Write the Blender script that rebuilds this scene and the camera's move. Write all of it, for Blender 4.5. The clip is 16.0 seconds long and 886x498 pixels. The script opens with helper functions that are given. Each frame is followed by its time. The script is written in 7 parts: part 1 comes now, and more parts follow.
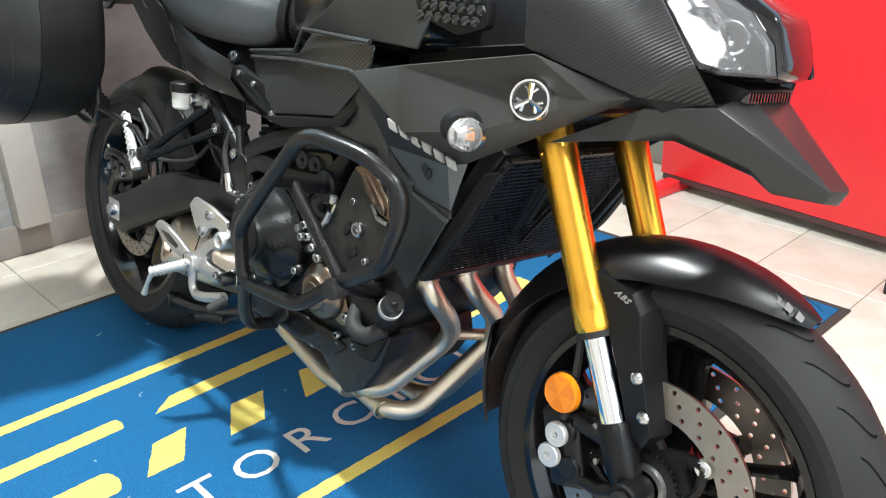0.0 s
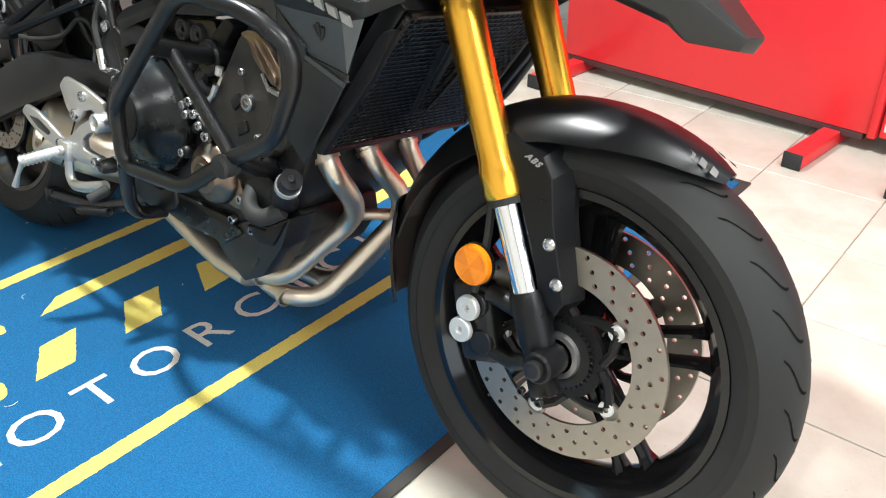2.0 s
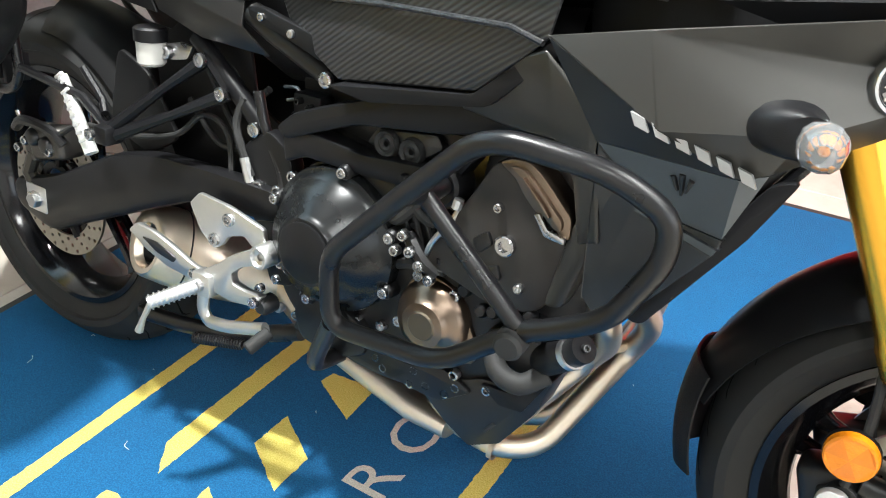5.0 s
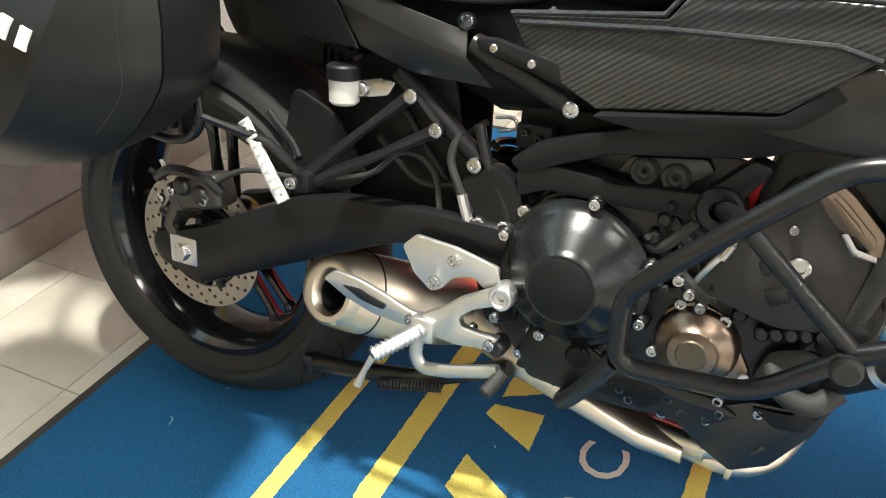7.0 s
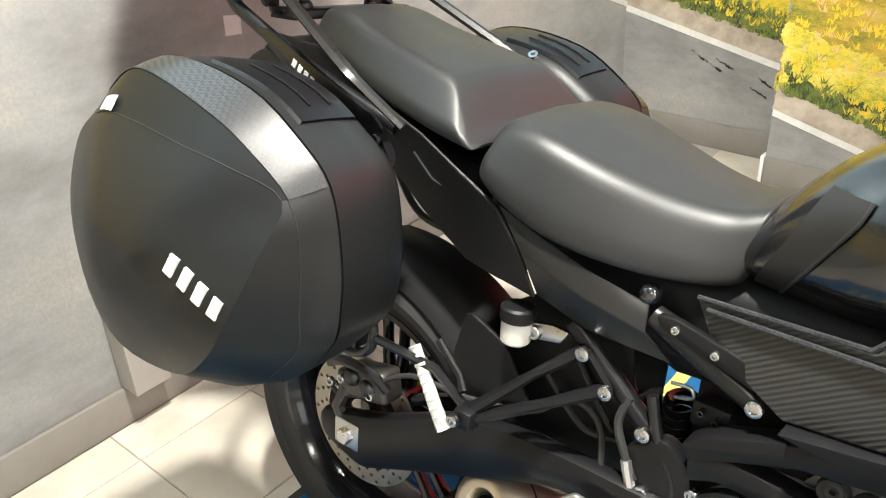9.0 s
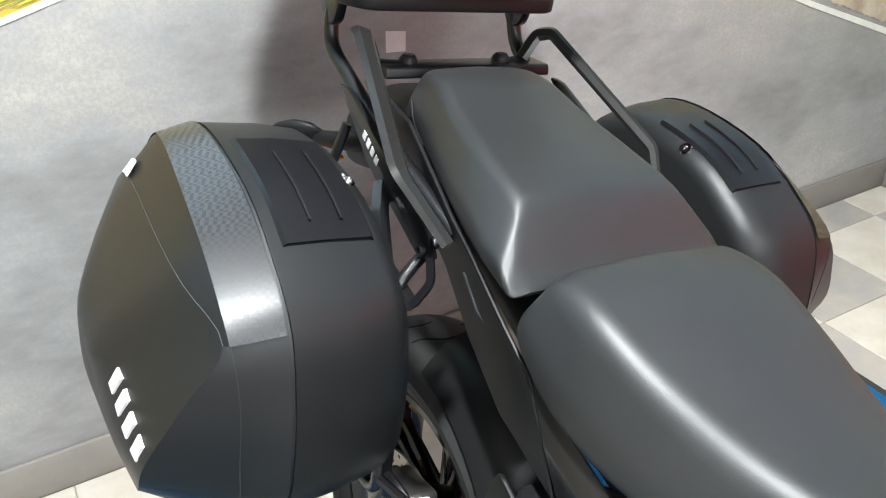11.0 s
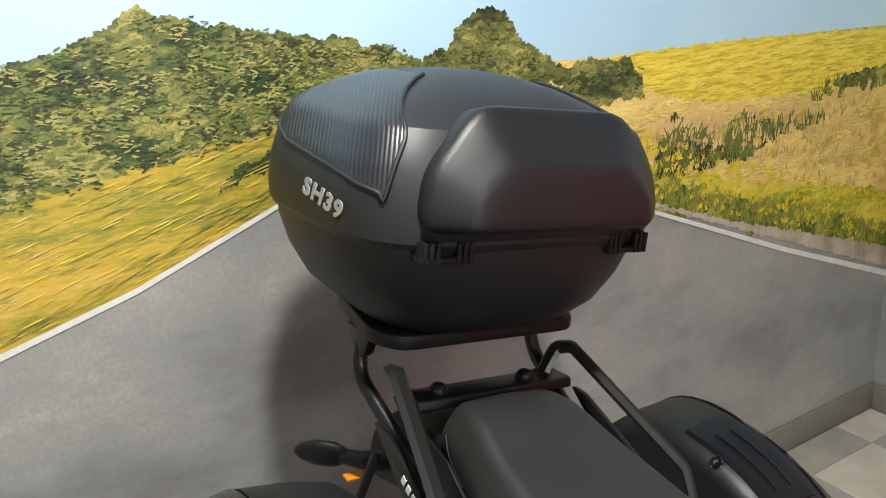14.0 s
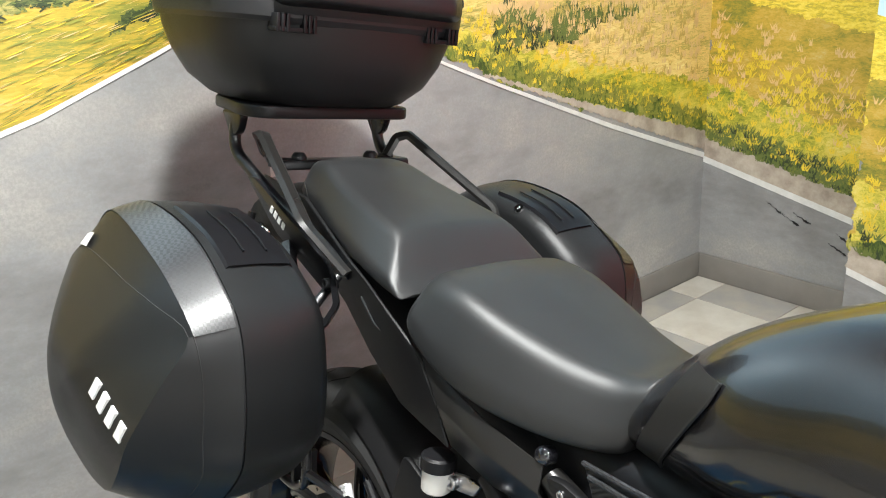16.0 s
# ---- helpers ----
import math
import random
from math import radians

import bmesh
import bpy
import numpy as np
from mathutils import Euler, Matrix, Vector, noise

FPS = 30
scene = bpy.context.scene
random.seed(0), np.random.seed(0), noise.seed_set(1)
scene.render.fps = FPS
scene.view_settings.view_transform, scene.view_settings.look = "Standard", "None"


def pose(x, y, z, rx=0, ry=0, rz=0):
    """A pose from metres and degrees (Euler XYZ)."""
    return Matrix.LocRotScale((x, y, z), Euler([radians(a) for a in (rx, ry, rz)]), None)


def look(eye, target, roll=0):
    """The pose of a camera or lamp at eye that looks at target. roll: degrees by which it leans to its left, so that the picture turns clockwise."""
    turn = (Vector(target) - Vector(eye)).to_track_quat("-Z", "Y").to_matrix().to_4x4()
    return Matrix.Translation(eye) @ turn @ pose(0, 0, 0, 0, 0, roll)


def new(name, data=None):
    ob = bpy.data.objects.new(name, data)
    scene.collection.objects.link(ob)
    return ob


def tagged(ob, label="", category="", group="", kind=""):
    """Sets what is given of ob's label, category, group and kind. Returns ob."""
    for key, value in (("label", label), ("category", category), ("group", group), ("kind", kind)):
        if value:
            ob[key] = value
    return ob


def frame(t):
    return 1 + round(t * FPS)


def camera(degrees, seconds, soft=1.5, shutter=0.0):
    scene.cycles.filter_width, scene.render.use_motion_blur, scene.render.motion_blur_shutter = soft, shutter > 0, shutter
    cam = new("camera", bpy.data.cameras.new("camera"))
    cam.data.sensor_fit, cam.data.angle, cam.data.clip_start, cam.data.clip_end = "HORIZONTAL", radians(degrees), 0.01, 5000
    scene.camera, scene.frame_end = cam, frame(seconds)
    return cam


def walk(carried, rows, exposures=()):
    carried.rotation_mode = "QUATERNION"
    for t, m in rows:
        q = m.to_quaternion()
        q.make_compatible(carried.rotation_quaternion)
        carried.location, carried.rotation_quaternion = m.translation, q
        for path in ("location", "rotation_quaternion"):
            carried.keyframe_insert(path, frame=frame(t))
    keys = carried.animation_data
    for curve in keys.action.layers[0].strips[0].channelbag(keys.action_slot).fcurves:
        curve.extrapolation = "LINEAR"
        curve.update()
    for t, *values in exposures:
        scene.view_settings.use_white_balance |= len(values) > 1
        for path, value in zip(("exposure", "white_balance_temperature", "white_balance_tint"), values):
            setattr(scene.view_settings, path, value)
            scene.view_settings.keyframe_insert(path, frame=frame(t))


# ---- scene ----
cam = camera(55.7, 16.0, soft=1.1)
PATH = [
    (0, (1.905, -0.818, 1.036), (0.572, 0.436, 0.23), -1.5),
    (0.5, (1.897, -0.78, 0.99), (0.619, 0.454, 0.071), -2.0),
    (1, (1.91, -0.789, 0.963), (0.748, 0.512, -0.015), -0.7),
    (1.5, (1.902, -0.795, 0.953), (0.788, 0.526, -0.054), -0.3),
    (2, (1.876, -0.785, 0.97), (0.777, 0.539, -0.05), -0.3),
    (2.5, (1.823, -0.771, 1.022), (0.735, 0.552, -0.009), -0.1),
    (3, (1.759, -0.771, 1.049), (0.695, 0.571, 0.016), 0.9),
    (3.5, (1.655, -0.788, 1.055), (0.6, 0.557, 0.016), 0.8),
    (4, (1.533, -0.808, 1.054), (0.536, 0.574, 0.006), 0.8),
    (4.5, (1.397, -0.771, 1.036), (0.448, 0.624, -0.038), 0.4),
    (5, (1.299, -0.79, 1.041), (0.373, 0.624, -0.028), -0.3),
    (5.2, (1.259, -0.811, 1.03), (0.339, 0.624, -0.017), -0.1),
    (7.3, (0.882, -0.955, 1.085), (0.122, 0.551, 0.01), -2.0),
    (7.5, (0.866, -0.961, 1.106), (0.111, 0.549, 0.032), -1.9),
    (8, (0.817, -0.968, 1.187), (0.073, 0.549, 0.117), -1.3),
    (8.5, (0.818, -0.947, 1.267), (-0.083, 0.497, 0.217), -1.7),
    (9, (0.841, -0.795, 1.291), (-0.306, 0.516, 0.308), -2.7),
    (9.2, (0.826, -0.734, 1.299), (-0.391, 0.516, 0.321), -1.8),
    (11.3, (0.789, -0.37, 1.393), (-0.733, 0.397, 0.346), -2.5),
    (11.5, (0.78, -0.357, 1.427), (-0.751, 0.391, 0.38), -2.8),
    (12, (0.714, -0.365, 1.505), (-0.792, 0.407, 0.438), -2.3),
    (12.5, (0.681, -0.374, 1.56), (-0.882, 0.494, 0.662), -2.4),
    (13, (0.664, -0.383, 1.586), (-0.937, 0.556, 0.839), -2.6),
    (13.5, (0.669, -0.405, 1.581), (-0.946, 0.564, 0.909), -2.8),
    (14, (0.69, -0.433, 1.546), (-0.923, 0.554, 0.895), -3.0),
    (14.5, (0.744, -0.473, 1.472), (-0.865, 0.526, 0.828), -3.3),
    (15, (0.832, -0.529, 1.402), (-0.759, 0.492, 0.749), -3.7),
    (15.5, (0.96, -0.578, 1.355), (-0.582, 0.507, 0.687), -3.5),
    (16, (1.07, -0.619, 1.323), (-0.393, 0.558, 0.635), -3.2),
]
walk(cam, [(t, look(eye, target, roll)) for t, eye, target, roll in PATH],
     [(0, -0.03, 6250, 8), (1, -0.07, 6300, 8), (3, -0.08, 6350, 8), (4.5, -0.02, 6150, 9), (5, 0.18, 6400, 9), (7.5, 0.08, 7100, 9), (8, 0.02, 7250, 9), (8.5, 0.1, 7150, 10), (9, 0.25, 6950, 10), (11.5, 0.05, 6080, 9), (12.2, -0.02, 5980, 8), (12.5, -0.15, 5920, 8), (13, -0.70, 6100, 8), (13.5, -0.94, 6300, 9), (14.5, -0.93, 6900, 10), (15.0, -0.60, 6850, 10), (15.5, -0.38, 6750, 10), (16, -0.2, 6450, 10)])

# ---- mesh helpers ----
from mathutils.geometry import tessellate_polygon


def part(name, bm, material, parent=None, label="", smooth=40, turn=True):
    """Links a bmesh as one mesh object under parent."""
    me = bpy.data.meshes.new(name)
    if turn:
        bmesh.ops.recalc_face_normals(bm, faces=bm.faces)
    bm.to_mesh(me)
    bm.free()
    for m in material if isinstance(material, (list, tuple)) else [material]:
        me.materials.append(m)
    if smooth:
        for p in me.polygons:
            p.use_smooth = True
        me.set_sharp_from_angle(angle=radians(smooth))
    ob = new(name, me)
    # thing, part, sub-part: the depth of a tree ends there
    if parent is not None and parent.parent is not None and parent.parent.parent is not None:
        parent = parent.parent
    if parent is not None:
        ob.parent = parent
    if label:
        ob["label"] = label
    return ob


def thing(name, label, category, group="", kind="", at=None):
    ob = new(name)
    ob.empty_display_size = 0.05
    if at is not None:
        ob.matrix_basis = at
    return tagged(ob, label, category, group, kind)


def vv(p):
    return Vector(p)


def spline(pts, n=6):
    """Points along a smooth curve through pts."""
    P = [vv(p) for p in pts]
    if len(P) < 3 or n < 2:
        return P
    out = []
    for i in range(len(P) - 1):
        a = P[i - 1] if i else P[0] * 2 - P[1]
        b, c = P[i], P[i + 1]
        d = P[i + 2] if i + 2 < len(P) else P[-1] * 2 - P[-2]
        for k in range(n):
            u = k / n
            out.append(0.5 * ((2 * b) + (c - a) * u + (2 * a - 5 * b + 4 * c - d) * u * u + (3 * b - a - 3 * c + d) * u ** 3))
    return out + [P[-1]]


def fillet(pts, r, n=5):
    """A polyline with its corners rounded to about r."""
    P = [vv(p) for p in pts]
    out = [P[0]]
    for i in range(1, len(P) - 1):
        a, b, c = P[i - 1], P[i], P[i + 1]
        u, w = (a - b), (c - b)
        k = min(r, u.length * 0.48, w.length * 0.48)
        s, e = b + u.normalized() * k, b + w.normalized() * k
        for j in range(n + 1):
            f = j / n
            out.append(s * (1 - f) ** 2 + b * 2 * f * (1 - f) + e * f * f)
    return out + [P[-1]]


def rings(bm, loops, closed=True, caps=True):
    """Skins a row of equal loops of points."""
    vs = [[bm.verts.new(p) for p in lp] for lp in loops]
    n = len(vs[0])
    for a, b in zip(vs, vs[1:]):
        for i in range(n if closed else n - 1):
            j = (i + 1) % n
            try:
                bm.faces.new((a[i], a[j], b[j], b[i]))
            except ValueError:
                pass
    if caps and closed:
        bm.faces.new(vs[0][::-1])
        bm.faces.new(vs[-1])
    return bm


def tube(pts, r, seg=10, bm=None, flat=1.0):
    """A round bar along pts; r: one radius or one for each point."""
    bm = bm or bmesh.new()
    P = [vv(p) for p in pts]
    R = list(r) if isinstance(r, (list, tuple)) else [r] * len(P)
    if len(R) != len(P):
        R = [float(np.interp(i / (len(P) - 1), np.linspace(0, 1, len(R)), R)) for i in range(len(P))]
    up = Vector((0, 0, 1)) if abs((P[1] - P[0]).normalized().z) < 0.9 else Vector((0, 1, 0))
    loops = []
    for i, p in enumerate(P):
        t = ((P[i + 1] - p).normalized() if i + 1 < len(P) else Vector()) + ((p - P[i - 1]).normalized() if i else Vector())
        t.normalize()
        a = t.cross(up).normalized()
        b = a.cross(t).normalized()
        up = b
        loops.append([p + (a * math.cos(2 * math.pi * k / seg) + b * math.sin(2 * math.pi * k / seg) * flat) * R[i] for k in range(seg)])
    return rings(bm, loops)


def axes(axis):
    z = vv(axis).normalized()
    x = (Vector((0, 0, 1)) if abs(z.z) < 0.9 else Vector((1, 0, 0))).cross(z).normalized()
    return x, z.cross(x), z


def lathe(profile, centre, axis, seg=24, bm=None, closed=False, start=0.0, sweep=360.0):
    """Turns (radius, along) pairs about an axis through centre; closed joins the last pair to the first."""
    bm = bm or bmesh.new()
    x, y, z = axes(axis)
    c = vv(centre)
    full = sweep >= 360
    n = seg if full else seg + 1
    loops = []
    for k in range(n):
        a = radians(start + sweep * k / seg)
        d = x * math.cos(a) + y * math.sin(a)
        loops.append([bm.verts.new(c + d * r + z * h) for r, h in profile])
    m = len(profile)
    for k in range(n if full else n - 1):
        A, B = loops[k], loops[(k + 1) % n]
        for i in range(m if closed else m - 1):
            j = (i + 1) % m
            if profile[i][0] < 1e-6 and profile[j][0] < 1e-6:
                continue
            try:
                bm.faces.new((A[i], A[j], B[j], B[i]))
            except ValueError:
                pass
    bmesh.ops.remove_doubles(bm, verts=[v for lp in loops for v in lp], dist=1e-6)
    return bm


def cyl(a, b, r, seg=16, bm=None, bevel=0.0, r2=None):
    """A bar from a to b with softened ends."""
    a, b = vv(a), vv(b)
    h = (b - a).length
    r2 = r if r2 is None else r2
    e = bevel
    prof = [(0, 0), (r - e, 0), (r, e), (r2, h - e), (r2 - e, h), (0, h)] if e else [(0, 0), (r, 0), (r2, h), (0, h)]
    return lathe(prof, a, b - a, seg, bm)


def bolt(bm, p, axis, r=0.006, h=0.005, seg=12):
    """A socket-head bolt that stands out along axis from p."""
    return lathe([(0, h * 0.4), (r * 0.5, h * 0.4), (r * 0.55, h), (r * 0.85, h), (r, h * 0.8), (r, -0.002), (0, -0.002)], p, axis, seg, bm)


def prism(poly, a, b, plane="xz", bevel=0.0, bm=None, seg=2):
    """A polygon of 2D points drawn out from a to b along the third axis."""
    bm = bm or bmesh.new()
    put = {"xz": lambda u, w, h: (u, h, w), "xy": lambda u, w, h: (u, w, h), "yz": lambda u, w, h: (h, u, w)}[plane]
    A = [bm.verts.new(put(u, w, a)) for u, w in poly]
    B = [bm.verts.new(put(u, w, b)) for u, w in poly]
    fs = [bm.faces.new(A[::-1]), bm.faces.new(B)]
    n = len(poly)
    for i in range(n):
        fs.append(bm.faces.new((A[i], A[(i + 1) % n], B[(i + 1) % n], B[i])))
    bmesh.ops.recalc_face_normals(bm, faces=fs)
    if bevel:
        es = list({e for f in fs[:2] for e in f.edges})
        bmesh.ops.bevel(bm, geom=es, offset=bevel, segments=seg, profile=0.5, affect="EDGES", clamp_overlap=True)
    return bm


def box(lo, hi, bevel=0.0, bm=None, seg=2, m=None):
    """A box from corner to corner with rounded edges, moved by m."""
    bm = bm or bmesh.new()
    vs = [bm.verts.new((x, y, z)) for x in (lo[0], hi[0]) for y in (lo[1], hi[1]) for z in (lo[2], hi[2])]
    fs = [bm.faces.new([vs[i] for i in q]) for q in ((0, 1, 3, 2), (4, 6, 7, 5), (0, 4, 5, 1), (2, 3, 7, 6), (0, 2, 6, 4), (1, 5, 7, 3))]
    bmesh.ops.recalc_face_normals(bm, faces=fs)
    made = vs
    if bevel:
        es = list({e for f in fs for e in f.edges})
        r = bmesh.ops.bevel(bm, geom=es, offset=bevel, segments=seg, profile=0.5, affect="EDGES", clamp_overlap=True)
        made = list({v for f in r["faces"] for v in f.verts} | {v for v in vs if v.is_valid})
    if m is not None:
        bmesh.ops.transform(bm, matrix=m, verts=[v for v in made if v.is_valid])
    return bm


def super_loop(c, u, w, a, b, p=2.6, n=20):
    """A rounded loop about c, a along u and b along w; higher p is squarer."""
    out = []
    for k in range(n):
        t = 2 * math.pi * k / n
        x, y = math.cos(t), math.sin(t)
        out.append(vv(c) + vv(u) * a * math.copysign(abs(x) ** (2 / p), x) + vv(w) * b * math.copysign(abs(y) ** (2 / p), y))
    return out


def letters(text, size, depth=0.0006, shear=0.0, space=1.0, weight=0.0):
    """A bmesh of set text, flat in x and y, with its middle at the origin."""
    cu = bpy.data.curves.new("letters", "FONT")
    cu.body, cu.size, cu.extrude, cu.shear, cu.space_character = text, size, depth, shear, space
    cu.align_x, cu.align_y = "CENTER", "CENTER"
    cu.resolution_u, cu.offset = 3, weight
    ob = new("letters", cu)
    dg = bpy.context.evaluated_depsgraph_get()
    me = bpy.data.meshes.new_from_object(ob.evaluated_get(dg))
    bm = bmesh.new()
    bm.from_mesh(me)
    bpy.data.objects.remove(ob)
    bpy.data.curves.remove(cu)
    bpy.data.meshes.remove(me)
    return bm


# ---- world, sun, lamps and exposure ----
world = bpy.data.worlds.new("world")
scene.world = world
world.use_nodes = True
_wn = world.node_tree.nodes
_sky = _wn.new("ShaderNodeTexSky")
_sky.sky_type, _sky.sun_disc = "NISHITA", False
_sky.sun_elevation, _sky.sun_rotation = radians(35), radians(80)
world.node_tree.links.new(_sky.outputs[0], _wn["Background"].inputs[0])
_wn["Background"].inputs[1].default_value = 0.12


def area(name, m, sx, sy, power, col=(1, 1, 1)):
    la = bpy.data.lights.new(name, "AREA")
    la.shape, la.size, la.size_y, la.energy, la.color = "RECTANGLE", sx, sy, power, col
    ob = new(name, la)
    ob.matrix_basis = m
    return ob


# area light for daylight from an assumed window out of view
area("window_daylight", look((5.15, -0.8, 1.45), (0, -0.8, 1.2)), 4.6, 2.0, 75, (0.93, 0.97, 1.0))
# first light is set by the cast shadows; the other three are added fill
for lx, ly, pw, sz in ((0.36, -0.14, 140, 0.13), (2.4, 0.2, 85, 0.9), (2.0, -2.0, 40, 0.6), (3.9, -0.6, 60, 0.6)):
    area("unseen_overhead_light", look((lx, ly, 2.70), (lx, ly, 0)), sz, sz, pw, (0.97, 0.98, 0.95))


# ---- materials ----
def nodes_of(name):
    m = bpy.data.materials.new(name)
    m.use_nodes = True
    nt = m.node_tree
    return m, nt, nt.nodes["Principled BSDF"]


def setv(nt, bs, slot, v):
    s = bs.inputs[slot]
    if hasattr(v, "links"):
        nt.links.new(v, s)
    else:
        s.default_value = v


def noise_tex(nt, scale, detail=4, rough=0.6, vec=None, stretch=None):
    tc = nt.nodes.new("ShaderNodeTexCoord")
    src = vec or tc.outputs["Object"]
    if stretch:
        mp = nt.nodes.new("ShaderNodeMapping")
        mp.inputs["Scale"].default_value = stretch
        nt.links.new(src, mp.inputs[0])
        src = mp.outputs[0]
    n = nt.nodes.new("ShaderNodeTexNoise")
    n.inputs["Scale"].default_value, n.inputs["Detail"].default_value, n.inputs["Roughness"].default_value = scale, detail, rough
    nt.links.new(src, n.inputs["Vector"])
    return n.outputs["Fac"]


def ramp(nt, fac, stops):
    r = nt.nodes.new("ShaderNodeValToRGB")
    el = r.color_ramp.elements
    while len(el) < len(stops):
        el.new(0.5)
    for e, (p, c) in zip(el, stops):
        e.position, e.color = p, (*c, 1) if len(c) == 3 else c
    nt.links.new(fac, r.inputs[0])
    return r.outputs[0]


def mix(nt, fac, a, b, kind="MIX"):
    m = nt.nodes.new("ShaderNodeMix")
    m.data_type, m.blend_type = "RGBA", kind
    for s, v in ((0, fac), (6, a), (7, b)):
        if hasattr(v, "links"):
            nt.links.new(v, m.inputs[s])
        else:
            m.inputs[s].default_value = (*v, 1) if isinstance(v, tuple) and len(v) == 3 else v
    return m.outputs[2]


def bump(nt, bs, fac, strength=0.2, dist=0.001):
    b = nt.nodes.new("ShaderNodeBump")
    b.inputs["Strength"].default_value, b.inputs["Distance"].default_value = strength, dist
    nt.links.new(fac, b.inputs["Height"])
    nt.links.new(b.outputs[0], bs.inputs["Normal"])


def remap(nt, fac, lo, hi):
    r = nt.nodes.new("ShaderNodeMapRange")
    r.inputs["To Min"].default_value, r.inputs["To Max"].default_value = lo, hi
    nt.links.new(fac, r.inputs[0])
    return r.outputs[0]


def surf(name, col, rough=0.5, metal=0.0, var=0.12, scale=14, rvar=0.06, grain=0.0, gscale=900, coat=0.0, spec=0.5, gdist=0.0004):
    """A plain surface with soft stains, uneven gloss and fine grain."""
    m, nt, bs = nodes_of(name)
    big = noise_tex(nt, scale, 5)
    fine = noise_tex(nt, scale * 12, 3)
    c0 = tuple(min(1, c * (1 - var)) for c in col)
    c1 = tuple(min(1, c * (1 + var)) for c in col)
    base = mix(nt, big, c0, c1)
    setv(nt, bs, "Base Color", mix(nt, remap(nt, fine, 0, 0.35), base, tuple(c * 0.8 for c in col)))
    setv(nt, bs, "Roughness", remap(nt, big, max(0.02, rough - rvar), min(1, rough + rvar)))
    bs.inputs["Metallic"].default_value = metal
    bs.inputs["Specular IOR Level"].default_value = spec
    if coat:
        bs.inputs["Coat Weight"].default_value = coat
        bs.inputs["Coat Roughness"].default_value = 0.05
    if grain:
        bump(nt, bs, noise_tex(nt, gscale, 2), grain, gdist)
    return m


def ribbed(name, col, col2, rough, pitch, angle, depth=0.5, axis="X"):
    """A woven-look ribbed plastic: slanting ribs of two greys."""
    m, nt, bs = nodes_of(name)
    tc = nt.nodes.new("ShaderNodeTexCoord")
    mp = nt.nodes.new("ShaderNodeMapping")
    mp.inputs["Rotation"].default_value = [radians(a) for a in angle]
    nt.links.new(tc.outputs["Object"], mp.inputs[0])
    w = nt.nodes.new("ShaderNodeTexWave")
    w.wave_type, w.bands_direction, w.wave_profile = "BANDS", axis, "SIN"
    w.inputs["Scale"].default_value = 0.314 / pitch
    w.inputs["Distortion"].default_value = 0.15
    nt.links.new(mp.outputs[0], w.inputs[0])
    setv(nt, bs, "Base Color", mix(nt, w.outputs["Fac"], col, col2))
    setv(nt, bs, "Roughness", remap(nt, noise_tex(nt, 20), rough - 0.06, rough + 0.06))
    bump(nt, bs, w.outputs["Fac"], depth, 0.0008)
    return m


RUBBER = surf("tyre_rubber", (0.019, 0.019, 0.019), 0.60, var=0.2, scale=9, grain=0.25, spec=0.22)
# near-black for the shade painted in the tread grooves
GROOVESHADE = surf("groove_shade_black", (0.006, 0.006, 0.006), 0.9, spec=0.05)
RIM = surf("gloss_black_rim", (0.006, 0.006, 0.007), 0.15, coat=0.15, spec=0.35)
GLOSS = surf("gloss_black_paint", (0.008, 0.008, 0.010), 0.10, var=0.05, rvar=0.03, coat=0.8)
TANKBLACK = surf("deep_black_tank_paint", (0.007, 0.007, 0.008), 0.24, var=0.08, rvar=0.05, coat=0.5)
MATT = surf("matt_graphite_paint", (0.040, 0.039, 0.036), 0.38, 0.4, var=0.08, scale=6, grain=0.06, gscale=2500)
MATT2 = surf("dark_matt_graphite_paint", (0.028, 0.030, 0.032), 0.42, 0.3, var=0.08, scale=6, grain=0.06, gscale=2500)
BAND = surf("slate_grey_band", (0.075, 0.084, 0.091), 0.42, 0.3, var=0.06)
TAILBLACK = surf("plain_black_tail_plastic", (0.006, 0.006, 0.0065), 0.46, var=0.15, grain=0.3, gscale=1100, spec=0.22)
COWL = surf("satin_black_cowl", (0.012, 0.0115, 0.011), 0.30, var=0.1, grain=0.1, gscale=1500, spec=0.34)
TANKCOVER = surf("matt_black_tank_cover", (0.012, 0.0115, 0.011), 0.44, var=0.1, grain=0.3, gscale=1500, spec=0.34)
SATIN = surf("satin_black_metal", (0.008, 0.008, 0.009), 0.34, 0.1, var=0.15, grain=0.12, spec=0.24)
POWDER = surf("powder_coated_black_steel", (0.007, 0.007, 0.008), 0.29, var=0.15, grain=0.25, gscale=1500, spec=0.40)
CAST = surf("black_cast_engine_metal", (0.009, 0.009, 0.010), 0.36, 0.25, var=0.25, grain=0.5, gscale=700)
PLASTIC = surf("black_textured_plastic", (0.007, 0.007, 0.008), 0.42, var=0.15, grain=0.5, gscale=1100, spec=0.22)
CASEPLASTIC = surf("charcoal_case_plastic", (0.010, 0.0105, 0.011), 0.38, var=0.12, scale=7, grain=0.35, gscale=1600, spec=0.26)
GLOSSCASE = surf("smooth_black_latch_plastic", (0.006, 0.006, 0.007), 0.30, var=0.1, spec=0.25)
BASEBLACK = surf("matt_black_case_plastic", (0.010, 0.0105, 0.0115), 0.44, var=0.12, scale=7, grain=0.4, gscale=1400, spec=0.34)
PADVINYL = surf("soft_black_pad_vinyl", (0.008, 0.008, 0.009), 0.40, var=0.2, scale=9, rvar=0.1, grain=0.5, gscale=850, spec=0.32, gdist=0.0005)
